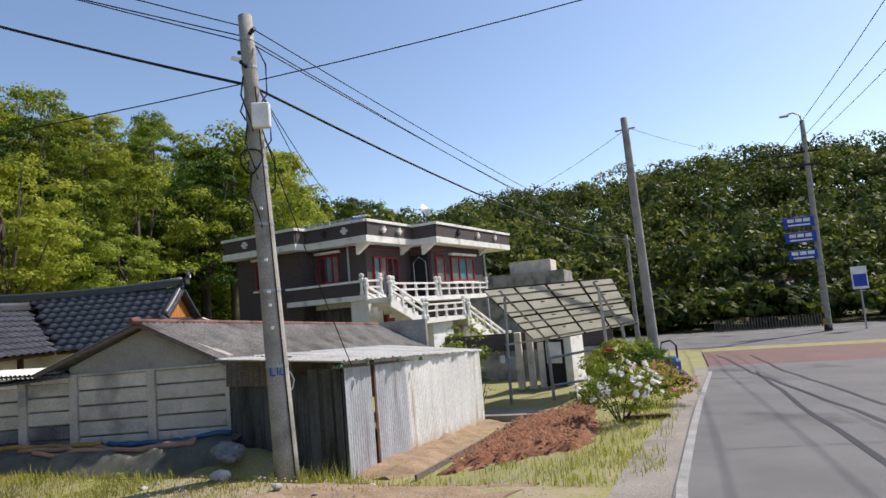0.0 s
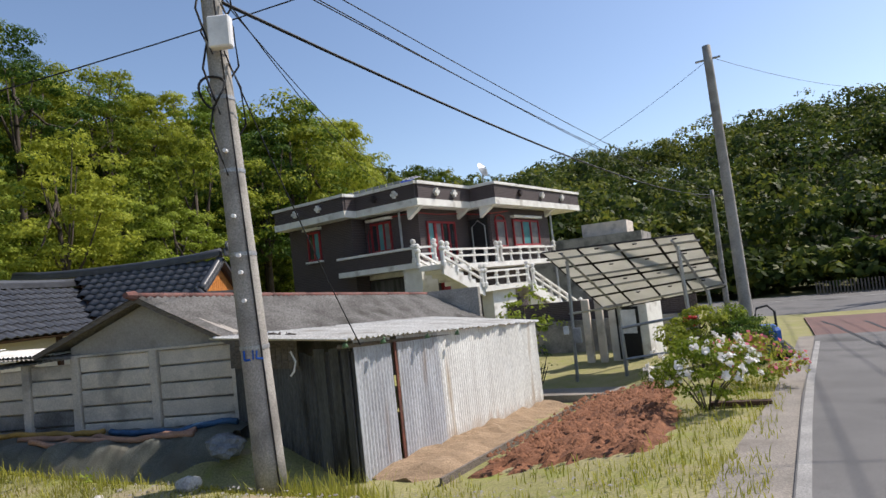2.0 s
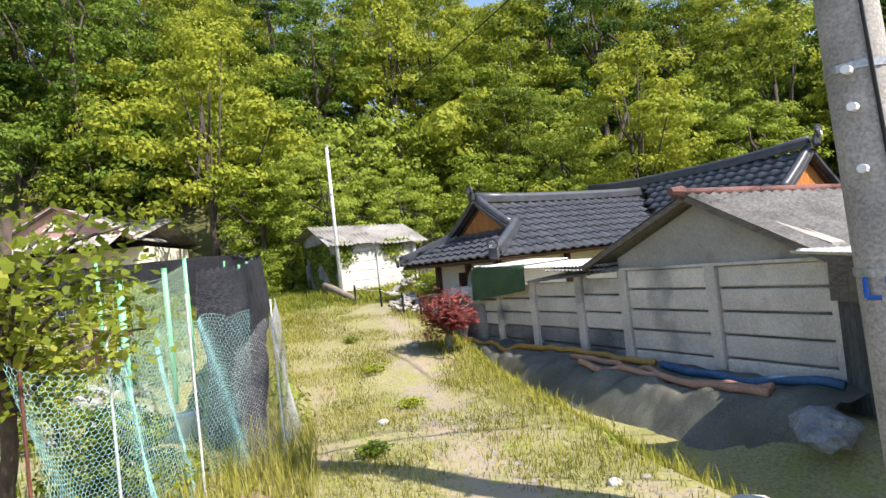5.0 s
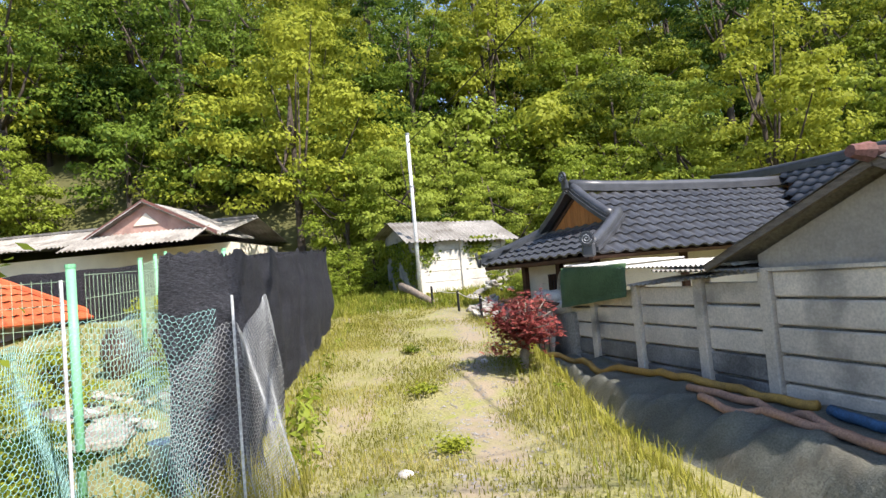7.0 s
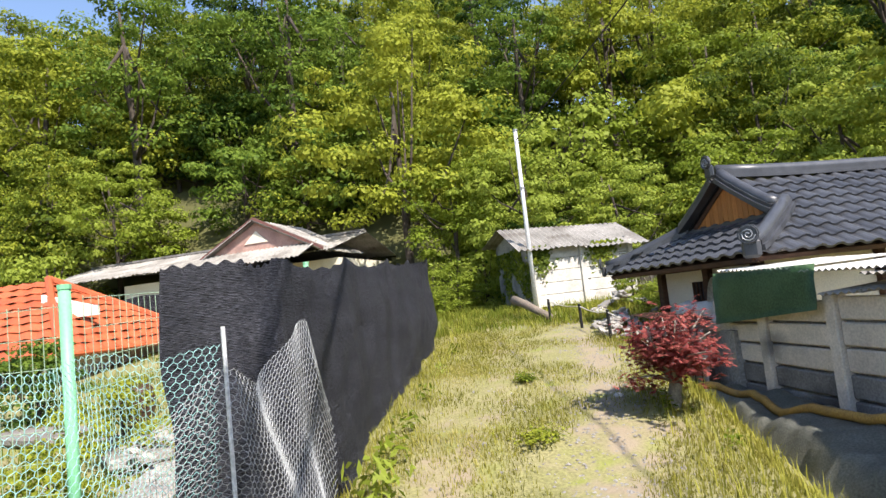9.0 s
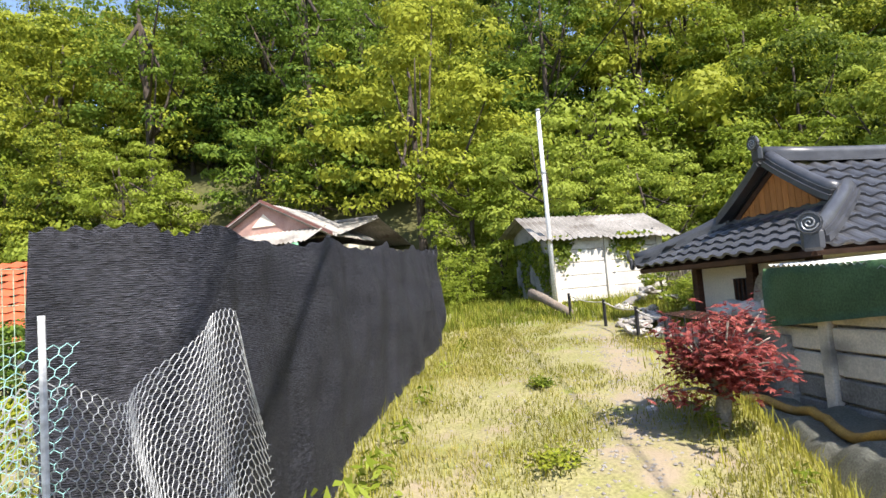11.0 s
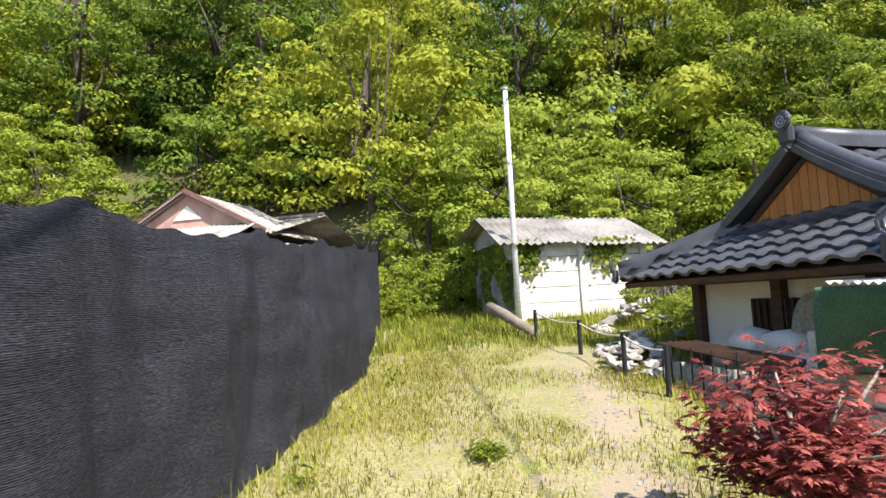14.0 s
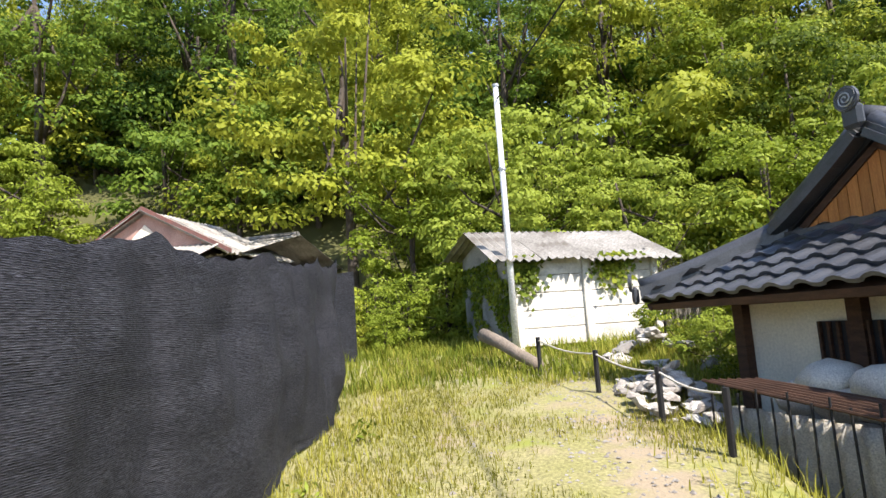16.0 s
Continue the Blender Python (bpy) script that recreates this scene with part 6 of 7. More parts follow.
def wire(a, b, sag, r=0.012, label="black overhead cable"):
    a, b = Vector(a), Vector(b)
    pts = []
    for k in range(19):
        f = k / 18
        p = a.lerp(b, f)
        p.z -= 4 * sag * f * (1 - f)
        pts.append(p)
    single("overhead_cable", tube(bmnew(), pts, r, 5), M["cable"], label, "cable", "overhead cables")


wire(at1(5.05), (-20, 3.2, 11.5), 0.3, 0.022, "thick black overhead cable from the pole")
wire(at1(5.05), (-1.05, 41.6, 5.3), 0.6, 0.022, "thick black overhead cable towards the far pole")
for k, z in enumerate((5.75, 5.65, 5.85)):
    wire(at1(z) + Vector((0.05 * k, 0, 0)), (-1.4 + 0.35 * k, 41.6, 5.4), 0.35, 0.009, "thin black overhead line towards the far pole")
    wire(at1(z) + Vector((0.05 * k, 0, 0)), (-19, 1.0 + 0.9 * k, 11.0 + 0.5 * k), 0.2, 0.009, "thin black overhead line from the pole")
wire(at1(5.2), (-11.0, 21.6, 5.4), 0.3, 0.008, "thin service line to the brick house")
wire(at1(5.3), (-11.8, 21.7, 5.5), 0.35, 0.008, "thin service line to the brick house")
wire((10, 15.2, 10.2), (-20.4, 4.78, 5.0), 0.9, 0.012, "black service line crossing above the track to the mast")
wire(at1(4.4) + Vector((0.14, -0.05, 0)), (-4.65, 8.3, 1.0), 0.1, 0.008, "slack thin wire from the pole to the shed")
for k in range(3):
    wire((9.62 - 1.2 + 0.7 * k, 40.2, 9.6), (5.5 + 1.5 * k, -12, 11.5), 0.8, 0.014, "black overhead line along the road")
wire((9.7, 40.2, 9.4), (60, 42, 10), 0.6, 0.014, "black overhead line along the main road")
wire((-0.27, 20.25, 7.1), (-9.0, 26, 5.3), 0.4, 0.007, "thin service line to the brick house")
wire((-0.27, 20.25, 7.2), (9.3, 40.2, 9.2), 0.5, 0.007, "thin line between the poles")


# ---- solar stand, privy, bins ----
def solar_stand():
    s = thing("solar_stand", pose(0, 0, 0), "steel stand carrying a tilted roof of solar panels", "solar stand")
    tl, tr, bl, br = Vector((-4.86, 17.4, 2.22)), Vector((-1.07, 17.4, 2.23)), Vector((-3.85, 19.9, 0.38)), Vector((-0.58, 19.9, 0.77))
    def q(u, v):
        return tl.lerp(tr, u).lerp(bl.lerp(br, u), v)
    n = (tr - tl).cross(bl - tl).normalized()
    n = -n if n.z < 0 else n
    for i in range(4):
        for j in range(4):
            u0, u1, v0, v1 = i / 4 + 0.004, (i + 1) / 4 - 0.004, j / 4 + 0.006, (j + 1) / 4 - 0.006
            pn = part("solar_panel", slab(bmnew(), [q(u0, v0), q(u1, v0), q(u1, v1), q(u0, v1)], 0.02, n), M["solar_back"], s, "solar panel with a pale back")
            e = [q(u0, v0), q(u1, v0), q(u1, v1), q(u0, v1)]
            bm = bmnew()
            for a, b in zip(e, e[1:] + e[:1]):
                tube(bm, [a, b], 0.022, 4)
            part("panel_frame", bm, M["black"], pn)
            c = q((u0 + u1) / 2, v0 + 0.03)
            part("junction_box", box(bmnew(), c - n * 0.03, (0.1, 0.07, 0.03)), M["black"], pn)
    for v in (0.1, 0.4, 0.6, 0.92):
        part("purlin", tube(bmnew(), [q(-0.01, v) - n * 0.05, q(1.01, v) - n * 0.05], 0.028, 4), M["steel"], s)
    for u in (0.14, 0.86):
        part("rafter", tube(bmnew(), [q(u, 0.02) - n * 0.1, q(u, 0.98) - n * 0.1], 0.04, 4), M["steel"], s)
    for x, y, t in ((-4.38, 17.75, q(0.13, 0.12)), (-1.4, 17.75, q(0.87, 0.12)), (-3.4, 19.7, q(0.14, 0.93)), (-0.95, 19.7, q(0.87, 0.93)), (-3.1, 17.8, Vector((-3.12, 17.8, 0.1)))):
        part("leg", tube(bmnew(), [(x, y, H(x, y) - 0.1), t - n * 0.1 if t.z > 0.2 else t], 0.05, 6), M["steel"], s)
    part("rail", tube(bmnew(), [(-3.12, 17.8, 0.05), (-1.2, 17.8, 0.3)], 0.04, 6), M["steel"], s)
    part("rail", tube(bmnew(), [(-3.12, 17.8, -0.75), (-1.4, 17.8, -0.55)], 0.035, 6), M["steel"], s)
    part("rail", tube(bmnew(), [(-4.38, 17.76, 0.52), (-3.35, 19.7, 0.5)], 0.035, 6), M["steel"], s)
    part("inverter", bevbox(bmnew(), (-4.22, 17.66, -0.05), (0.22, 0.14, 0.4), 0.02), M["steel"], s)
    part("meter", bevbox(bmnew(), (-4.5, 17.66, 0.1), (0.14, 0.1, 0.22), 0.02), M["sign_white"], s)


solar_stand()
single("red_box", bevbox(bmnew(), (-1.42, 17.6, 0.13), (0.32, 0.22, 0.26), 0.03), M["red_paint"], "red metal box fixed to the solar stand rail", "box")
single("red_box_post", tube(bmnew(), [(-1.42, 17.68, H(-1.4, 17.7) - 0.05), (-1.42, 17.68, 0.1)], 0.03, 6), M["steel"], "steel post under the red box", "post")
pv = thing("garden_privy", pose(-3.3, 21.6, H(-3.3, 21.6) - 0.05, 0, 0, -14), "small white garden privy with a dark framed door", "privy")
part("wall", bevbox(bmnew(), (0, 0, 0.95), (1.25, 1.2, 1.95), 0.01), M["white"], pv)
part("roof", bevbox(bmnew(), (0, 0, 1.98), (1.45, 1.4, 0.08), 0.02), M["concrete_old"], pv)
dr = part("door", box(bmnew(), (0.0, -0.62, 0.85), (0.72, 0.06, 1.6)), M["black"], pv, "dark framed door")
part("upper_panel", box(bmnew(), (0.0, -0.655, 1.2), (0.56, 0.03, 0.72)), M["sign_white"], dr)
for k, x in enumerate((-4.6, -4.2)):
    single("gate_post", bevbox(bmnew(), (x, 20.6, -0.25), (0.22, 0.22, 1.95), 0.02), M["concrete"], "pale concrete gate post", "post", "gate posts")
single("garden_wall", box(bmnew(), (-5.6, 23.6, -0.75), (8.0, 0.18, 1.2)), M["concrete_old"], "old grey concrete garden wall behind the solar stand", "wall", kind="structure")
single("garden_wall_dark", box(bmnew(), (-5.6, 23.9, -0.1), (8.0, 0.14, 1.3)), M["brick_wall"], "dark brick garden wall of the house", "wall", kind="structure")
bn = thing("black_bin", pose(-0.5, 19.2, H(-0.5, 19.2)), "black rubbish cart with a hooped frame", "bin")
part("body", bevbox(bmnew(), (0, 0, 0.55), (0.7, 0.6, 1.1), 0.05), M["black"], bn)
part("hoop", tube(bmnew(), [(0.5, 0, 0), (0.5, 0, 0.9), (0.55, 0, 1.1), (0.8, 0, 1.15), (0.95, 0, 1.0), (0.95, 0, 0.1)], 0.03, 6), M["black"], bn)
dm = bevbox(bmnew(), (0, 0, 0.3), (0.7, 0.6, 0.6), 0.12)
single("blue_drum", dm, M["blue_plastic"], "blue plastic barrel lying by the pole", "barrel", m=pose(0.15, 18.6, H(0.15, 18.6) + 0.1))
single("dark_sacks", bevbox(bmnew(), (0, 0, 0.2), (0.8, 0.7, 0.4), 0.15), M["black"], "dark bagged rubbish by the road", "bag", m=pose(0.25, 17.4, H(0.25, 17.4) - 0.02))
single("grate_plank", box(bmnew(), (0, 0, 0.05), (0.8, 0.12, 0.06)), M["wood_dark"], "dark plank lying across the verge", "plank", m=pose(-0.45, 11.4, z_road(11.4) + 0.0, 0, 0, 8))

# far side of the main road
rh = thing("red_roof_hut", pose(11, 66, -1.5), "far low hut with a red roof among bushes", "hut")
part("wall", box(bmnew(), (0, 0, 1.2), (5, 4, 2.4)), M["terracotta"], rh)
part("roof", slab(bmnew(), [(-3, -2.5, 2.4), (3, -2.5, 2.4), (2.2, 0, 3.4), (-2.2, 0, 3.4)], 0.15), M["red_cap"], rh)
part("roof", slab(bmnew(), [(3, 2.5, 2.4), (-3, 2.5, 2.4), (-2.2, 0, 3.4), (2.2, 0, 3.4)], 0.15), M["red_cap"], rh)
bh = thing("block_hut", pose(-9.5, 45, -1.5), "far grey block building behind the house", "hut")
part("wall", box(bmnew(), (0, 0, 2.6), (8, 5, 5.4)), M["concrete_old"], bh)
part("upper_room", box(bmnew(), (1.5, 0, 5.7), (3, 3, 1.0)), M["concrete"], bh)
gr = thing("picket_fence", pose(0, 0, 0), "low picket fence along the main road", "fence")
for k in range(40):
    part("picket", box(bmnew(), (4.0 + k * 0.18, 45.5, -1.1), (0.07, 0.04, 0.9)), M["wood_grey"], gr)
bs = thing("bus_stop_sign", pose(11.5, 40.5, -1.5), "white and blue roadside information sign on a post", "sign")
part("post", tube(bmnew(), [(0, 0, 0), (0, 0, 2.6)], 0.05, 8), M["steel"], bs)
part("board", box(bmnew(), (0, -0.08, 3.0), (0.8, 0.06, 1.3)), M["sign_white"], bs)
part("board_panel", box(bmnew(), (0, -0.12, 2.85), (0.66, 0.02, 0.7)), M["sign_blue"], bs)


# ---- trees, bushes, grass ----
RNG = np.random.default_rng(11)


def leaf_cards(centres, normals, length, width, rng, jitter=0.35):
    """Pointed leaves (kite quads, lightly creased) at centres, facing about along normals."""
    n = len(centres)
    nrm = normals + rng.normal(0, jitter, (n, 3))
    nrm /= np.linalg.norm(nrm, axis=1)[:, None] + 1e-9
    t = rng.normal(0, 1, (n, 3))
    t -= (t * nrm).sum(1)[:, None] * nrm
    t /= np.linalg.norm(t, axis=1)[:, None] + 1e-9
    b = np.cross(nrm, t)
    L = length * rng.uniform(0.6, 1.25, n)[:, None]
    W = width * rng.uniform(0.6, 1.25, n)[:, None]
    v = np.stack([centres - t * L / 2, centres + b * W / 2 + nrm * W * 0.15, centres + t * L / 2, centres - b * W / 2 + nrm * W * 0.15], 1).reshape(-1, 3)
    return v, np.arange(4 * n).reshape(-1, 4)


def crown_points(n_clump, per, rx, rz, clump, rng, base=0.0, flat=0.58):
    """Clumps spread in an uneven crown; leaves on each clump's upper shell."""
    th, ph = rng.uniform(0, 2 * np.pi, n_clump), np.arccos(rng.uniform(-0.75, 1, n_clump))
    r = rng.uniform(0.45, 1.0, n_clump) ** 0.6
    lob = 1 + 0.28 * np.sin(3 * th + rng.uniform(0, 6)) * np.sin(ph) + 0.2 * np.sin(5 * th + 2 * ph + rng.uniform(0, 6))
    c = np.stack([rx * r * lob * np.sin(ph) * np.cos(th), rx * r * lob * np.sin(ph) * np.sin(th), rz * r * np.cos(ph)], 1)
    c[:, 2] += base
    cs = clump * rng.uniform(0.55, 1.35, n_clump)
    d = rng.normal(0, 1, (n_clump, per, 3))
    d[:, :, 2] = np.abs(d[:, :, 2]) * 0.9 - 0.25
    d /= np.linalg.norm(d, axis=2)[:, :, None]
    rad = rng.uniform(0.55, 1.0, (n_clump, per, 1))
    pts = c[:, None, :] + d * rad * cs[:, None, None] * np.array([1, 1, flat])
    return pts.reshape(-1, 3), d.reshape(-1, 3), c


def tree_mesh(name, height, rx, rz, n_clump, per, clump, leaf, material, rng, thin=0.9):
    base = height - rz
    pts, nrm, cl = crown_points(n_clump, per, rx, rz, clump, rng, base)
    keep = rng.random(len(pts)) < thin
    v, f = leaf_cards(pts[keep], nrm[keep] + np.array([0, 0, 0.35]), leaf, leaf * 0.62, rng)
    crown = arrays(name + "_crown", v, f, M[material])
    bm = bmnew()
    r0 = 0.035 * height * 0.4 + 0.05
    lean = rng.normal(0, 0.03 * height, 2)
    tops = [(lean[0] * k * k, lean[1] * k * k, -0.4 + (height * 0.82 + 0.4) * k) for k in np.linspace(0, 1, 7)]
    tube(bm, tops, r0, 8, r0 * 0.25)
    for k in range(9):
        q = cl[rng.integers(len(cl))]
        s = Vector(tops[2 + k % 4])
        e = Vector(q)
        tube(bm, [s, s.lerp(e, 0.5) + Vector((0, 0, -0.05 * height)), e], r0 * 0.42, 6, r0 * 0.1)
    return crown, to_mesh(name + "_trunk", bm, M["bark"], True)


def plant(name, meshes, x, y, s, rz, label, group, z=None, cat="tree"):
    t = thing(name, pose(x, y, H(x, y) - 0.05 if z is None else z, 0, 0, rz), label, cat, group)
    t.scale = (s, s, s * (0.92 + 0.16 * ((x * 7.3) % 1)))
    for nm, me in zip(("crown", "trunk"), meshes):
        ob = new(nm, me)
        ob.parent = t
    return t


KINDS = []
for k in range(4):
    KINDS.append((tree_mesh(f"oak{k}", 11, 3.3, 4.4, 74, 170, 0.98, 0.215, "leaf_a", RNG), "tall oak with fresh green spring leaves on the wooded slope"))
for k in range(3):
    KINDS.append((tree_mesh(f"acacia{k}", 12.5, 3.0, 5.6, 84, 150, 0.82, 0.19, "leaf_b", RNG, 0.85), "tall dark green acacia on the wooded slope"))
for k in range(2):
    KINDS.append((tree_mesh(f"young{k}", 7, 2.4, 3.2, 66, 130, 0.68, 0.18, "leaf_c", RNG), "young yellow-green tree at the wood's edge"))

rng = random.Random(21)
spots = []


def free(x, y, d):
    for a, b in spots:
        if (a - x) ** 2 + (b - y) ** 2 < d * d:
            return False
    spots.append((x, y))
    return True


# wood edge, then ranks up the slope
for n in range(2600):
    x, y = rng.uniform(-64, -26.5), rng.uniform(-42, 64)
    foot = -27.5 + (0.10 * (y - 20) if y > 20 else 0)
    if x > foot - 0.5 or (abs(y + 5) < 7 and x > -34):
        continue
    depth = foot - x
    if not free(x, y, 3.3 + 0.06 * depth):
        continue
    if depth < 4:
        k = rng.choice((7, 8, 7, 8, 0, 5))
        s = rng.uniform(0.55, 0.9)
    else:
        k = rng.choice((0, 1, 2, 3, 0, 1, 2, 4, 5, 6, 7))
        s = rng.uniform(0.72, 1.08) * (1.1 if y < 4 else 1.0)
    plant("tree", KINDS[k][0], x, y, s, rng.uniform(0, 360), KINDS[k][1], "trees of the wooded slope")
# trees behind the house and yards
for x, y, k, s in ((-24.5, 33, 4, 1.15), (-29.0, 37, 0, 1.1), (-26.5, 39, 1, 1.2), (-33, 42, 5, 0.9), (-24.5, 29, 6, 0.95), (-25, 24.5, 2, 0.9), (-25.5, 19, 7, 0.9), (-25.8, 14.5, 8, 0.85), (-25.2, 10.8, 7, 0.75), (-24.6, 7.6, 8, 0.6), (-25.6, 2.4, 7, 0.75), (-30, 46, 3, 1.15), (-35, 52, 0, 1.2), (-22.5, 21.0, 8, 0.8), (-23.5, 16.5, 2, 0.75), (-24.4, 4.6, 8, 0.7), (-27.0, 0.5, 2, 0.9)):
    plant("tree", KINDS[k][0], x, y, s, rng.uniform(0, 360), KINDS[k][1], "trees of the wooded slope")

# shrubs along the wood foot
SHRUB = []
for k, (m, lab) in enumerate((("leaf_c", "yellow-green spring shrub at the wood's edge"), ("leaf_a", "green shrub at the wood's edge"), ("leaf_b", "dark green shrub at the wood's edge"))):
    SHRUB.append((tree_mesh(f"shrub{k}", 2.6, 1.35, 1.4, 46, 95, 0.5, 0.145, m, RNG), lab))
for n in range(190):
    x, y = (rng.uniform(-31, -25.2) if n < 100 else rng.uniform(-44, -29)), rng.uniform(-35, 45)
    if abs(y + 5) < 6.5 and x > -33:
        continue
    k = rng.randrange(3)
    plant("shrub", SHRUB[k][0], x, y, rng.uniform(0.7, 1.4) * (1 if n < 100 else 1.5), rng.uniform(0, 360), SHRUB[k][1], "shrubs at the wood's edge", cat="shrub")
for n in range(46):
    x, y = rng.uniform(-42, -32.0), rng.uniform(-14, 3.5)
    k = rng.randrange(3)
    plant("shrub", SHRUB[k][0], x, y, rng.uniform(1.1, 1.9), rng.uniform(0, 360), SHRUB[k][1], "shrubs at the wood's edge", cat="shrub")
for x, y, k, s in ((-23.2, 2.6, 0, 0.5), (-23.8, 1.6, 0, 0.6), (-22.8, 1.2, 1, 0.5), (-23.4, 0.3, 0, 0.55), (-24.6, 3.3, 0, 0.75), (-22.2, 2.3, 0, 0.3), (-22.6, 9.2, 0, 0.6), (-21.6, 8.8, 1, 0.55), (-19.8, 6.9, 1, 0.3), (-18.9, 7.3, 0, 0.3), (-23.6, 6.6, 1, 0.7), (-18.2, 7.6, 1, 0.32), (-12.0, 0.3, 1, 0.35), (-12.8, 1.4, 0, 0.3), (-11.0, -1.2, 1, 0.5), (-15.4, 1.0, 0, 0.45), (-16.5, 0.2, 1, 0.5), (-10.3, 1.0, 1, 0.28), (-13.8, -2.4, 2, 0.5), (-7.6, 2.5, 1, 0.3), (-8.3, 2.3, 2, 0.3), (-1.2, 16.6, 1, 0.55), (-0.6, 17.2, 0, 0.5), (-0.3, 16.4, 2, 0.4), (-6.9, 16.8, 2, 0.3), (-9.8, 19.5, 1, 0.5)):
    plant("shrub", SHRUB[k][0], x, y, s, rng.uniform(0, 360), SHRUB[k][1].replace(" at the wood's edge", " in the garden"), "garden shrubs", cat="shrub")


# far woods beyond the crossing: one mass of clumps
def far_wood():
    r = np.random.default_rng(5)
    tr = random.Random(9)
    cs, ns, tint, got = [], [], [], 0
    while got < 1380:
        low = got < 380
        x, y = tr.uniform(-62, 75), (tr.uniform(47.8, 58) if low else tr.uniform(55, 138))
        h = H(x, y)
        if h < -1.2 and y > 57:
            continue
        s = tr.uniform(0.7, 1.3)
        R, tall = (1.5 * s, 1.0) if low else (3.0 * s, tr.uniform(1.0, 1.5))
        zc = h + (1.0 if low else 4.0) * s
        lumps = r.normal(0, 1, (13, 3))
        lumps[:, 2] = np.abs(lumps[:, 2]) * 1.1 - 0.35
        lumps /= np.linalg.norm(lumps, axis=1)[:, None]
        lumps *= r.uniform(0.65, 1.0, (13, 1)) * np.array([R, R, R * tall])
        d = r.normal(0, 1, (13, 22, 3))
        d[:, :, 2] = np.abs(d[:, :, 2]) - 0.2
        d /= np.linalg.norm(d, axis=2)[:, :, None]
        p = np.array([x, y, zc]) + lumps[:, None, :] + d * R * 0.42 * r.uniform(0.6, 1.05, (13, 22, 1)) * np.array([1, 1, 0.7])
        cs.append(p.reshape(-1, 3))
        ns.append(d.reshape(-1, 3))
        tint.append(np.full(13 * 22 * 4, tr.uniform(-0.22, 0.34)))
        got += 1
    c, nn = np.concatenate(cs), np.concatenate(ns)
    v, f = leaf_cards(c, nn + np.array([0, 0, 0.3]), 0.6, 0.46, r, 0.35)
    me = arrays("far_wood", v, f, M["leaf_far"])
    me.attributes.new("tint", "FLOAT", "POINT").data.foreach_set("value", np.concatenate(tint))
    tagged(new("far_wood", me), "far wooded hillside in mixed spring greens", "wood", kind="stuff")


far_wood()

# big tree behind the house, pale-leaved sapling by the stair
plant("tree", KINDS[1][0], -24.2, 31.0, 1.22, 40, "large round-crowned oak behind the brick house", "trees behind the house")
plant("tree", KINDS[5][0], -26, 30.5, 1.05, 140, "tall dark tree behind the brick house", "trees behind the house")
sap = tree_mesh("sapling", 2.6, 0.75, 1.1, 36, 26, 0.28, 0.12, "leaf_c", RNG, 0.8)
plant("sapling", sap, -5.75, 18.0, 1.1, 0, "slender yellow-green sapling by the solar stand", "", cat="tree")
sap2 = tree_mesh("sapling_small", 1.5, 0.45, 0.5, 18, 20, 0.2, 0.08, "leaf_b", RNG, 0.6)
plant("sapling", sap2, -5.0, 16.3, 0.9, 30, "small bare-stemmed shrub in the yard", "", cat="tree")

# ---- azalea with white blossom ----
az = thing("azalea_bush", pose(-0.88, 11.3, H(-0.88, 11.3) - 0.02), "azalea bush covered in large white blossoms beside the road", "bush")
pts, nrm, cl = crown_points(60, 46, 0.72, 0.5, 0.2, RNG, 0.5)
v, f = leaf_cards(pts, nrm + np.array([0, 0, 0.3]), 0.07, 0.035, RNG)
ob = new("leaves", arrays("azalea_leaves", v, f, M["leaf_c"]))
ob.parent = az
th, zz = RNG.uniform(0, 6.28, 46), RNG.uniform(0.1, 1, 46)
fc = np.stack([0.78 * np.cos(th) * np.sqrt(1 - 0.6 * zz ** 2), 0.78 * np.sin(th) * np.sqrt(1 - 0.6 * zz ** 2), 0.4 + 0.62 * zz], 1)
fd = fc - np.array([0, 0, 0.45])
fd /= np.linalg.norm(fd, axis=1)[:, None]
v, f = leaf_cards(np.repeat(fc, 9, 0) + RNG.normal(0, 0.025, (len(fc) * 9, 3)), np.repeat(fd, 9, 0), 0.085, 0.06, RNG, 0.6)
ob = new("blossom", arrays("azalea_blossom", v, f, M["petal"]))
ob.parent = az
bm = bmnew()
for k in range(10):
    a = k * 0.63
    tube(bm, [(0, 0, -0.1), (0.25 * math.cos(a), 0.25 * math.sin(a), 0.3), (0.55 * math.cos(a), 0.55 * math.sin(a), 0.6)], 0.014, 5, 0.006)
part("stems", bm, M["bark"], az)
a2 = thing("azalea_bush", pose(-0.35, 13.3, H(-0.35, 13.3) - 0.02), "pink and red flowering azalea bush behind the white one", "bush")
pts, nrm, cl = crown_points(50, 40, 0.65, 0.42, 0.2, RNG, 0.42)
v, f = leaf_cards(pts, nrm + np.array([0, 0, 0.3]), 0.08, 0.04, RNG)
ob = new("leaves", arrays("azalea_leaves_b", v, f, M["leaf_fruit"]))
ob.parent = a2
v, f = leaf_cards(pts[::9] * 1.04, nrm[::9], 0.09, 0.07, RNG)
ob = new("blossom", arrays("azalea_blossom_b", v, f, M["petal_pink"]))
ob.parent = a2


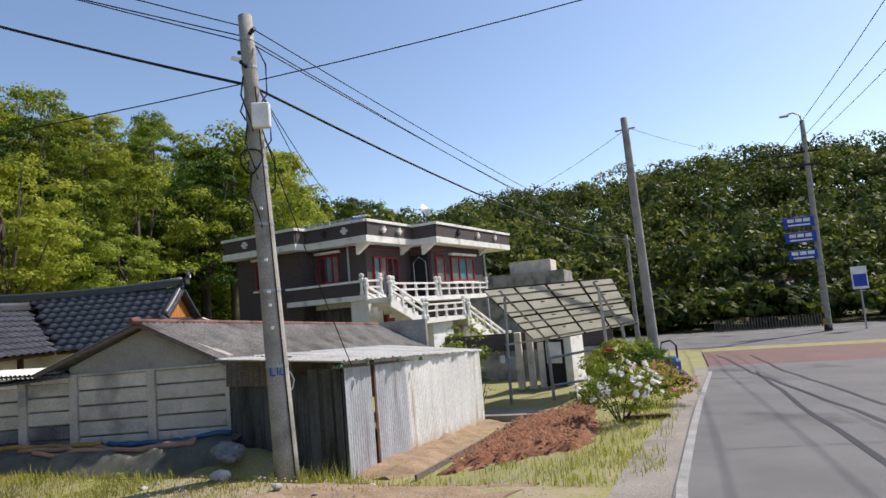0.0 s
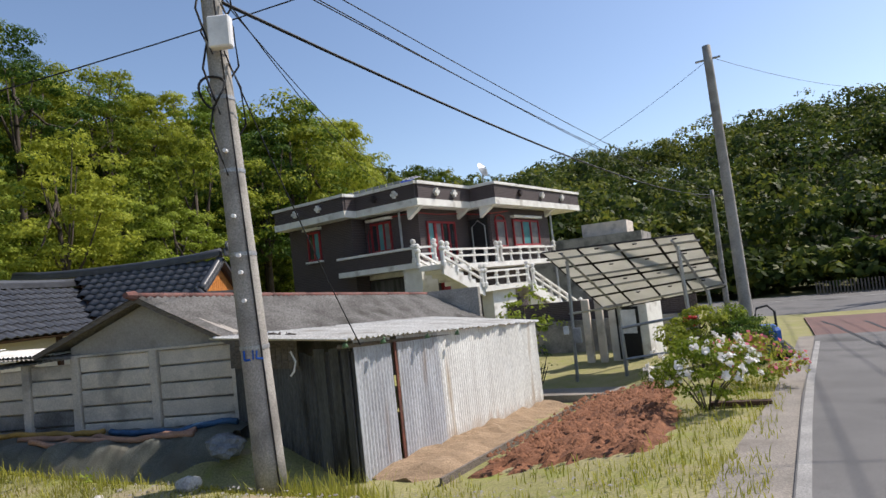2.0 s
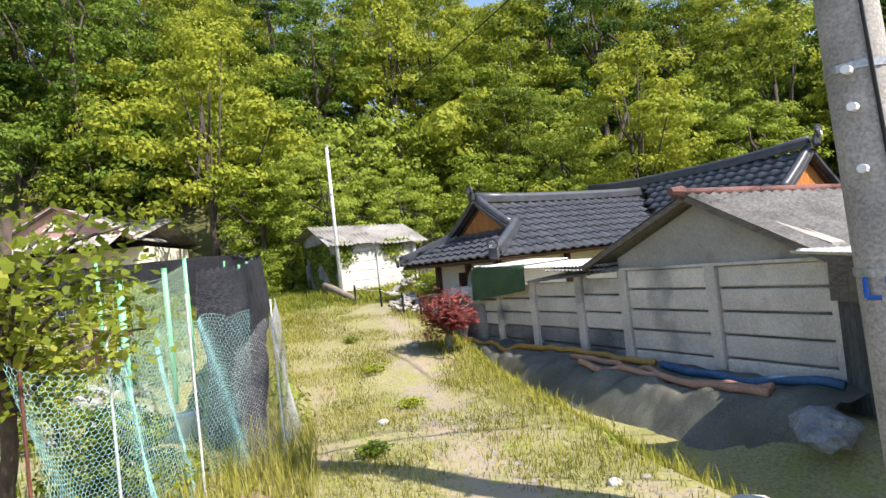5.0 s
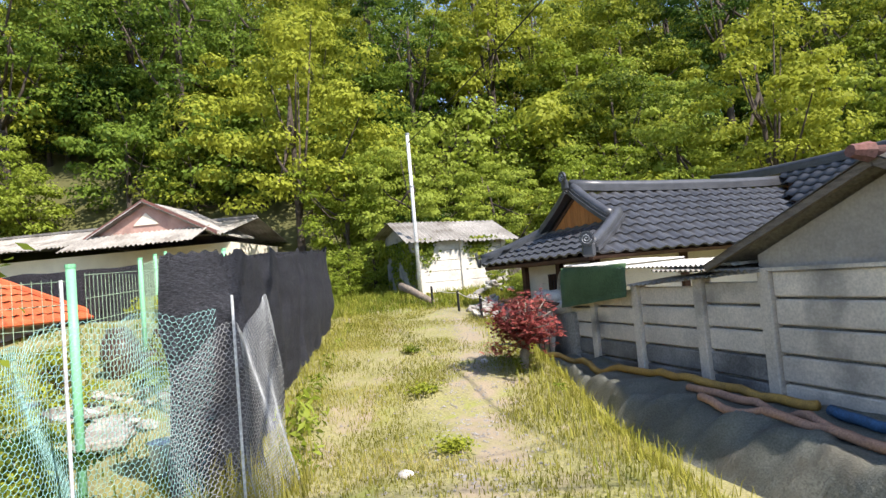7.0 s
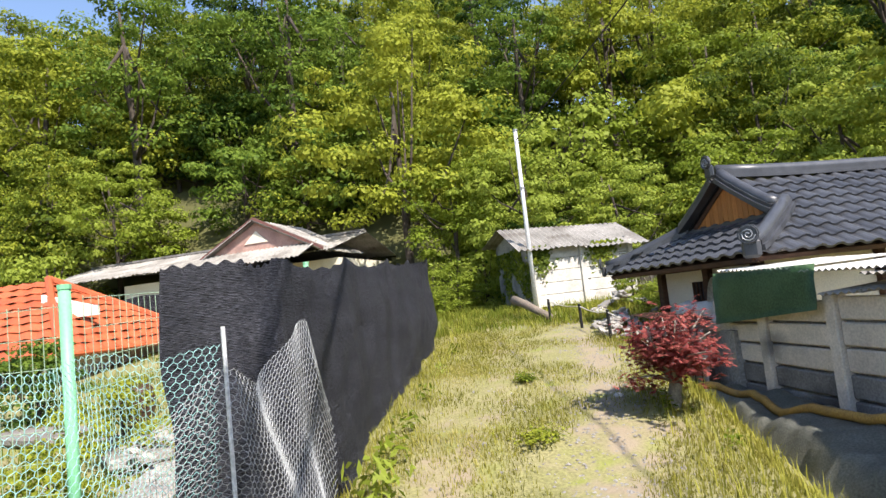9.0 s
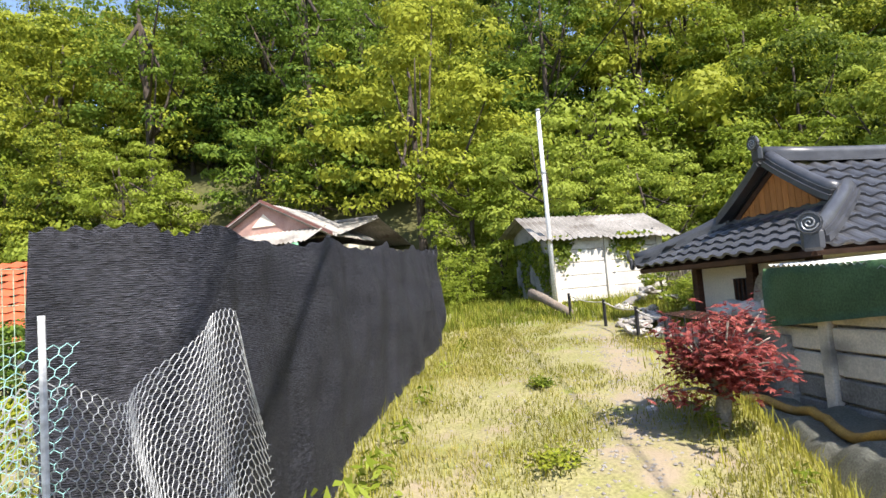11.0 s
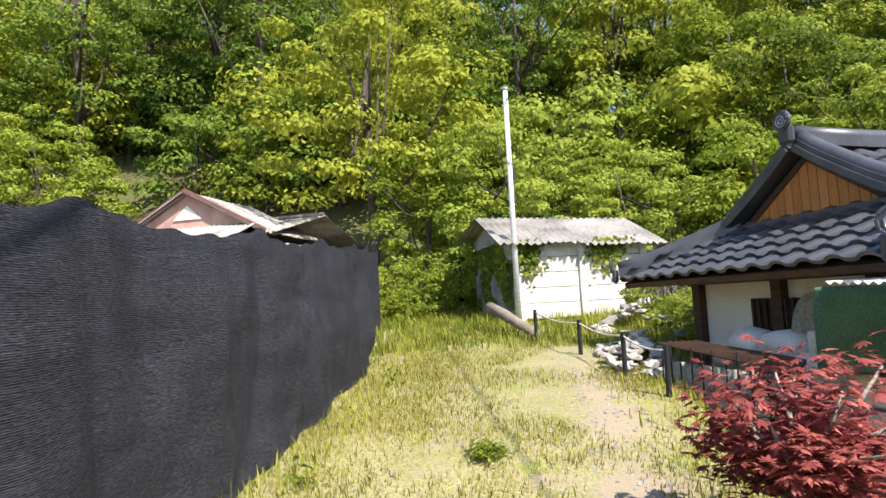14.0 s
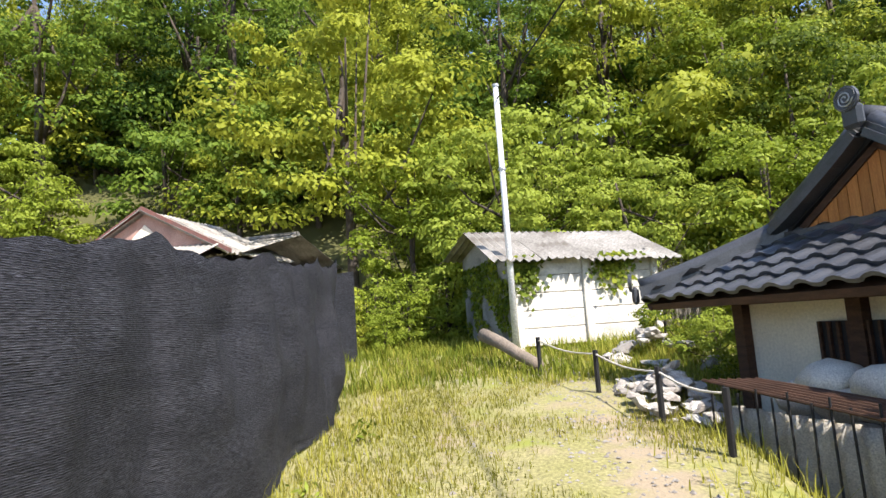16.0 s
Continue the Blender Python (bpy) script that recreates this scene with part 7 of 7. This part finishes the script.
# ---- red Japanese maple ----
def maple():
    t = thing("red_maple", pose(-12.3, 6.05, H(-12.3, 6.05) - 0.03) @ Matrix.Scale(0.9, 4), "small red-leaved Japanese maple against the wall", "tree")
    bm = bmnew()
    tube(bm, [(0, 0, -0.1), (0.04, 0.03, 0.15), (0.1, 0.06, 0.38), (0.14, 0.08, 0.5)], 0.085, 10, 0.05)
    part("trunk", bm, M["bark_pale"], t, smooth=True)
    r = random.Random(6)
    tips = []
    for k in range(26):
        a, el = k * 2.4, r.uniform(0.15, 1.25)
        L = r.uniform(0.45, 0.82)
        s = Vector((0.08, 0.05, 0.3 + 0.2 * r.random()))
        e = s + Vector((math.cos(a) * math.cos(el) * L * 1.05, math.sin(a) * math.cos(el) * L * 0.85, math.sin(el) * L * 0.95))
        part("branch", tube(bmnew(), [s, s.lerp(e, 0.5) + Vector((0, 0, 0.05)), e], 0.022, 6, 0.006), M["bark_pale"], t, smooth=True)
        for q in range(6):
            tips.append(s.lerp(e, 0.4 + 0.12 * q) + Vector((r.uniform(-0.12, 0.12), r.uniform(-0.12, 0.12), r.uniform(-0.05, 0.08))))
    rn = np.random.default_rng(8)
    tips = np.array([p[:] for p in tips])
    tips = tips[np.repeat(np.arange(len(tips)), 12)] + rn.normal(0, 0.065, (len(tips) * 12, 3))
    V, F = [], []
    for i, c in enumerate(tips):
        ax = rn.uniform(0, 6.28)
        tilt = np.array([rn.normal(0, 0.3), rn.normal(0, 0.3), -0.35])
        for q in range(7):
            a = ax + (q - 3) * 0.55
            L = 0.062 * (1 - 0.09 * abs(q - 3)) * rn.uniform(0.8, 1.2)
            d = np.array([np.cos(a), np.sin(a), tilt[2] * 0.6 + tilt[0] * np.cos(a) + tilt[1] * np.sin(a)])
            s = np.array([-np.sin(a), np.cos(a), 0]) * 0.011
            b = len(V)
            V += [c, c + d * L * 0.5 + s, c + d * L, c + d * L * 0.5 - s]
            F.append((b, b + 1, b + 2, b + 3))
    ob = new("crown", arrays("maple_crown", np.array(V), np.array(F), M["leaf_red"]))
    ob.parent = t


maple()

# ---- fruit tree over the netting ----
ft = thing("fruit_tree", pose(-6.75, 2.2, H(-6.75, 2.2) - 0.05) @ Matrix.Scale(1.3, 4), "young fruit tree with bright yellow-green leaves behind the netting", "tree")
bm = bmnew()
tube(bm, [(-0.25, -0.3, -0.1), (-0.1, -0.1, 0.6), (0.1, 0.0, 1.1), (0.3, 0.15, 1.7)], 0.05, 8, 0.02)
r = random.Random(12)
tips = []
for k in range(24):
    a = k * 2.4
    s = Vector((0.05, 0.0, 0.8 + 0.03 * k))
    e = s + Vector((math.cos(a) * r.uniform(0.4, 0.95), math.sin(a) * r.uniform(0.35, 0.7), r.uniform(-0.15, 0.75)))
    tube(bm, [s, s.lerp(e, 0.5) + Vector((0, 0, 0.08)), e], 0.016, 5, 0.005)
    tips += [s.lerp(e, 0.3 + 0.1 * q)[:] for q in range(8)]
part("trunk", bm, M["bark"], ft, smooth=True)
tp = np.repeat(np.array(tips), 13, 0) + RNG.normal(0, 0.1, (len(tips) * 13, 3))
v, f = leaf_cards(tp, np.tile(np.array([0, 0, 1.0]), (len(tp), 1)), 0.068, 0.042, RNG, 0.7)
ob = new("crown", arrays("fruit_crown", v, f, M["leaf_fruit"]))
ob.parent = ft

# ---- ivy on the outhouse ----
n = 2600
iv = np.stack([RNG.uniform(-2.9, 0.05, n), np.full(n, -0.09), 0.85 + 1.5 * RNG.random(n) ** 0.7], 1)
keep = np.array([noise.noise((p[0] * 1.4, p[2] * 1.6, 3.0)) > -0.12 - 0.2 * (p[2] - 1.6) for p in iv])
iv = iv[keep]
iv2 = np.stack([np.full(700, 0.1), np.concatenate([RNG.normal(0.15, 0.13, 350), RNG.normal(1.75, 0.2, 350)]), 2.3 - np.abs(RNG.normal(0, 0.25, 700))], 1)
allp = np.concatenate([iv + RNG.normal(0, 0.02, iv.shape), iv2 + RNG.normal(0, 0.02, iv2.shape)])
alln = np.concatenate([np.tile((0, -1.0, 0.3), (len(iv), 1)), np.tile((1.0, 0, 0.3), (len(iv2), 1))])
v, f = leaf_cards(allp, alln, 0.10, 0.085, RNG, 0.4)
iy = new("ivy", arrays("ivy", v, f, M["leaf_a"]))
iy.matrix_world = pose(-20.6, 4.83, 0.07, 0, 0, 19)
tagged(iy, "ivy creeping over the outhouse walls", "ivy", kind="stuff")


# ---- grass ----
def grass(name, n, region, hmin, hmax, material, label, seed, dens=None, w=0.006):
    r = np.random.default_rng(seed)
    x0, x1, y0, y1 = region
    px, py = r.uniform(x0, x1, n), r.uniform(y0, y1, n)
    keep = np.ones(n, bool)
    if dens:
        keep = np.array([dens(a, b) > c for a, b, c in zip(px, py, r.random(n))])
    px, py = px[keep], py[keep]
    n = len(px)
    z = np.array([Hr(a, b) for a, b in zip(px, py)]) - 0.01
    h = r.uniform(hmin, hmax, n) * (0.5 + 0.8 * r.random(n))
    a = r.uniform(0, 6.28, n)
    lean = r.uniform(0.1, 0.7, n) * h
    ww = w * r.uniform(0.7, 1.5, n)
    b0 = np.stack([px - np.sin(a) * ww, py + np.cos(a) * ww, z], 1)
    b1 = np.stack([px + np.sin(a) * ww, py - np.cos(a) * ww, z], 1)
    m0 = np.stack([px + np.cos(a) * lean * 0.35 + np.sin(a) * ww * 0.7, py + np.sin(a) * lean * 0.35 - np.cos(a) * ww * 0.7, z + h * 0.6], 1)
    m1 = np.stack([px + np.cos(a) * lean * 0.35 - np.sin(a) * ww * 0.7, py + np.sin(a) * lean * 0.35 + np.cos(a) * ww * 0.7, z + h * 0.6], 1)
    t = np.stack([px + np.cos(a) * lean, py + np.sin(a) * lean, z + h], 1)
    v = np.stack([b0, b1, m0, m1, t], 1).reshape(-1, 3)
    k = np.arange(n)[:, None] * 5
    f = np.concatenate([k + np.array([[0, 1, 2]]), k + np.array([[0, 2, 3]]), k + np.array([[3, 2, 4]])])
    tagged(new(name, arrays(name, v, f, M[material])), label, "grass", kind="stuff")


def track_d(x, y):
    """Thin on the wheel tracks and the bare turnout, thick on the crown and the edges."""
    c = 4.75 + 0.25 * math.sin(x * 0.3)
    rut = math.exp(-((y - c - 0.55) / 0.32) ** 2) + 0.5 * math.exp(-((y - c + 0.8) / 0.3) ** 2)
    p = noise.noise((x * 0.9, y * 0.9, 9.0))
    d = 0.52 + 0.95 * p - 0.6 * rut
    d *= 1 - 0.9 * ss(-6.2, -4.4, x) * ss(1.5, 3.0, y) * ss(7.0, 6.3, y)
    if y < 3.4 and x < -9:
        d = 0.5
    if x > -3.2:
        d *= 0.15
    return d


grass("track_grass", 270000, (-21, -2.5, 2.6, 7.0), 0.025, 0.075, "grass", "short sun-bleached yellow-green grass on the track", 1, track_d, 0.004)
grass("track_grass_tall", 26000, (-21, -6.4, 2.9, 7.2), 0.08, 0.2, "grass_green", "taller green grass along the track edges", 2, lambda x, y: (ss(5.6, 6.3, y) * ss(7.3, 6.9, y) + ss(3.75, 3.3, y) * ss(2.9, 3.1, y)) * (0.55 + 0.6 * noise.noise((x * 0.8, y, 4))), 0.005)
grass("far_grass", 60000, (-27, -18, 0.5, 9.5), 0.06, 0.22, "grass_green", "bright green grass before the wood", 3, lambda x, y: 0.75 if (x < -20.5 and y < 5.0) or y > 5.2 else 0.4, 0.008)
grass("pole_grass", 5000, (-5.6, -3.7, 6.6, 8.3), 0.12, 0.42, "grass_green", "tall green grass tuft at the pole's foot", 4, lambda x, y: ss(1.0, 0.3, math.hypot(x + 4.75, (y - 7.35) * 1.3)), 0.006)
grass("verge_grass", 22000, (-4.2, 0.4, 6.6, 16), 0.04, 0.16, "grass_green", "patchy weeds between the clay bed and the verge", 5, lambda x, y: 0.8 * (ss(-1.6, -1.2, x) + ss(8.9, 8.2, y)) * (0.4 + 0.9 * noise.noise((x * 1.2, y * 1.2, 2))) * ss(-0.1, -0.3, x - 0.09 * (y - 8)), 0.006)
grass("garden_grass", 26000, (-20, -6.2, -4.5, 2.9), 0.05, 0.2, "grass_green", "patchy garden weeds behind the fence", 6, lambda x, y: 0.35 + 0.6 * noise.noise((x * 0.7, y * 0.7, 8)), 0.007)
grass("dry_weeds", 7000, (-9.2, -5.8, 2.7, 3.9), 0.1, 0.4, "grass", "dry straw and weeds under the netting", 7, lambda x, y: 0.3 + 0.8 * noise.noise((x * 1.5, y * 1.5, 3)), 0.004)


grass("dead_vines", 2600, (-24.6, -22.6, 7.2, 10.4), 0.6, 1.5, "bark_pale", "tangle of grey dead vines behind the outhouse", 8, None, 0.01)


# broad-leaved weeds at the net foot and clover tufts on the track
def weed(x, y, s, seed):
    r = np.random.default_rng(seed)
    n = int(60 * s / 0.3)
    c = np.stack([r.normal(0, 0.35 * s, n), r.normal(0, 0.35 * s, n), r.uniform(0.05, 1, n) * s], 1)
    v, f = leaf_cards(c, np.stack([c[:, 0], c[:, 1], np.full(n, 0.4 * s)], 1) / s, 0.42 * s, 0.14 * s, r, 0.25)
    ob = new("weed", arrays("weed", v, f, M["leaf_c"]))
    ob.location = (x, y, H(x, y))
    tagged(ob, "bright green broad-leaved weed at the foot of the net", "weed", "weeds along the net", "stuff")


for k, (x, y, s) in enumerate(((-9.9, 3.65, 0.3), (-10.6, 3.5, 0.34), (-11.3, 3.45, 0.26), (-12.2, 3.4, 0.22), (-9.4, 3.75, 0.2), (-13.3, 3.4, 0.2), (-14.6, 3.35, 0.18), (-16.0, 3.4, 0.2), (-7.2, 6.3, 0.16), (-12.2, 6.0, 0.2), (-11.2, 6.3, 0.16))):
    weed(x, y, s, k)


def clover(x, y, rx, seed):
    r = np.random.default_rng(seed)
    n = 420
    c = np.stack([r.normal(0, rx * 0.45, n), r.normal(0, rx * 0.35, n), np.abs(r.normal(0, 0.035, n)) + 0.03], 1)
    v, f = leaf_cards(c, np.tile((0, 0, 1.0), (n, 1)), 0.04, 0.03, r, 0.35)
    ob = new("clover_tuft", arrays("clover", v, f, M["leaf_a"]))
    ob.location = (x, y, Hr(x, y))
    tagged(ob, "low dark clover tuft on the track", "clover", "clover tufts", "stuff")


for k, (x, y, rx) in enumerate(((-11.6, 4.75, 0.32), (-9.5, 5.0, 0.2), (-13.8, 4.6, 0.2), (-8.0, 4.4, 0.2))):
    clover(x, y, rx, k)


# pebbles and straw on the bare wheel tracks
def pebbles():
    r = random.Random(31)
    v, f = [], []
    for k in range(5200):
        x = r.uniform(-20, -2.2)
        y = 4.75 + 0.25 * math.sin(x * 0.3) + (r.gauss(0.55, 0.3) if k % 3 else r.gauss(-0.2, 1.0))
        if k % 4 == 0:
            x, y = r.uniform(-6.5, -1.3), r.uniform(2.6, 8.0)
        s = r.uniform(0.006, 0.02) * (1.8 if k % 23 == 0 else 1)
        z = Hr(x, y) + (0.05 if x > -6 else 0.0)
        b = len(v)
        for q in ((1, 0, 0.1), (0, 1, 0), (-1, 0, 0.1), (0, -1, 0), (0.1, 0, 0.8)):
            v.append((x + s * q[0] * r.uniform(0.6, 1.5), y + s * q[1] * r.uniform(0.6, 1.5), z + s * q[2]))
        f += [(b, b + 1, b + 4), (b + 1, b + 2, b + 4), (b + 2, b + 3, b + 4), (b + 3, b, b + 4)]
    tagged(new("pebbles", arrays("pebbles", np.array(v), np.array(f), M["stone"])), "pale pebbles and chips on the wheel tracks", "pebbles", kind="stuff")


pebbles()
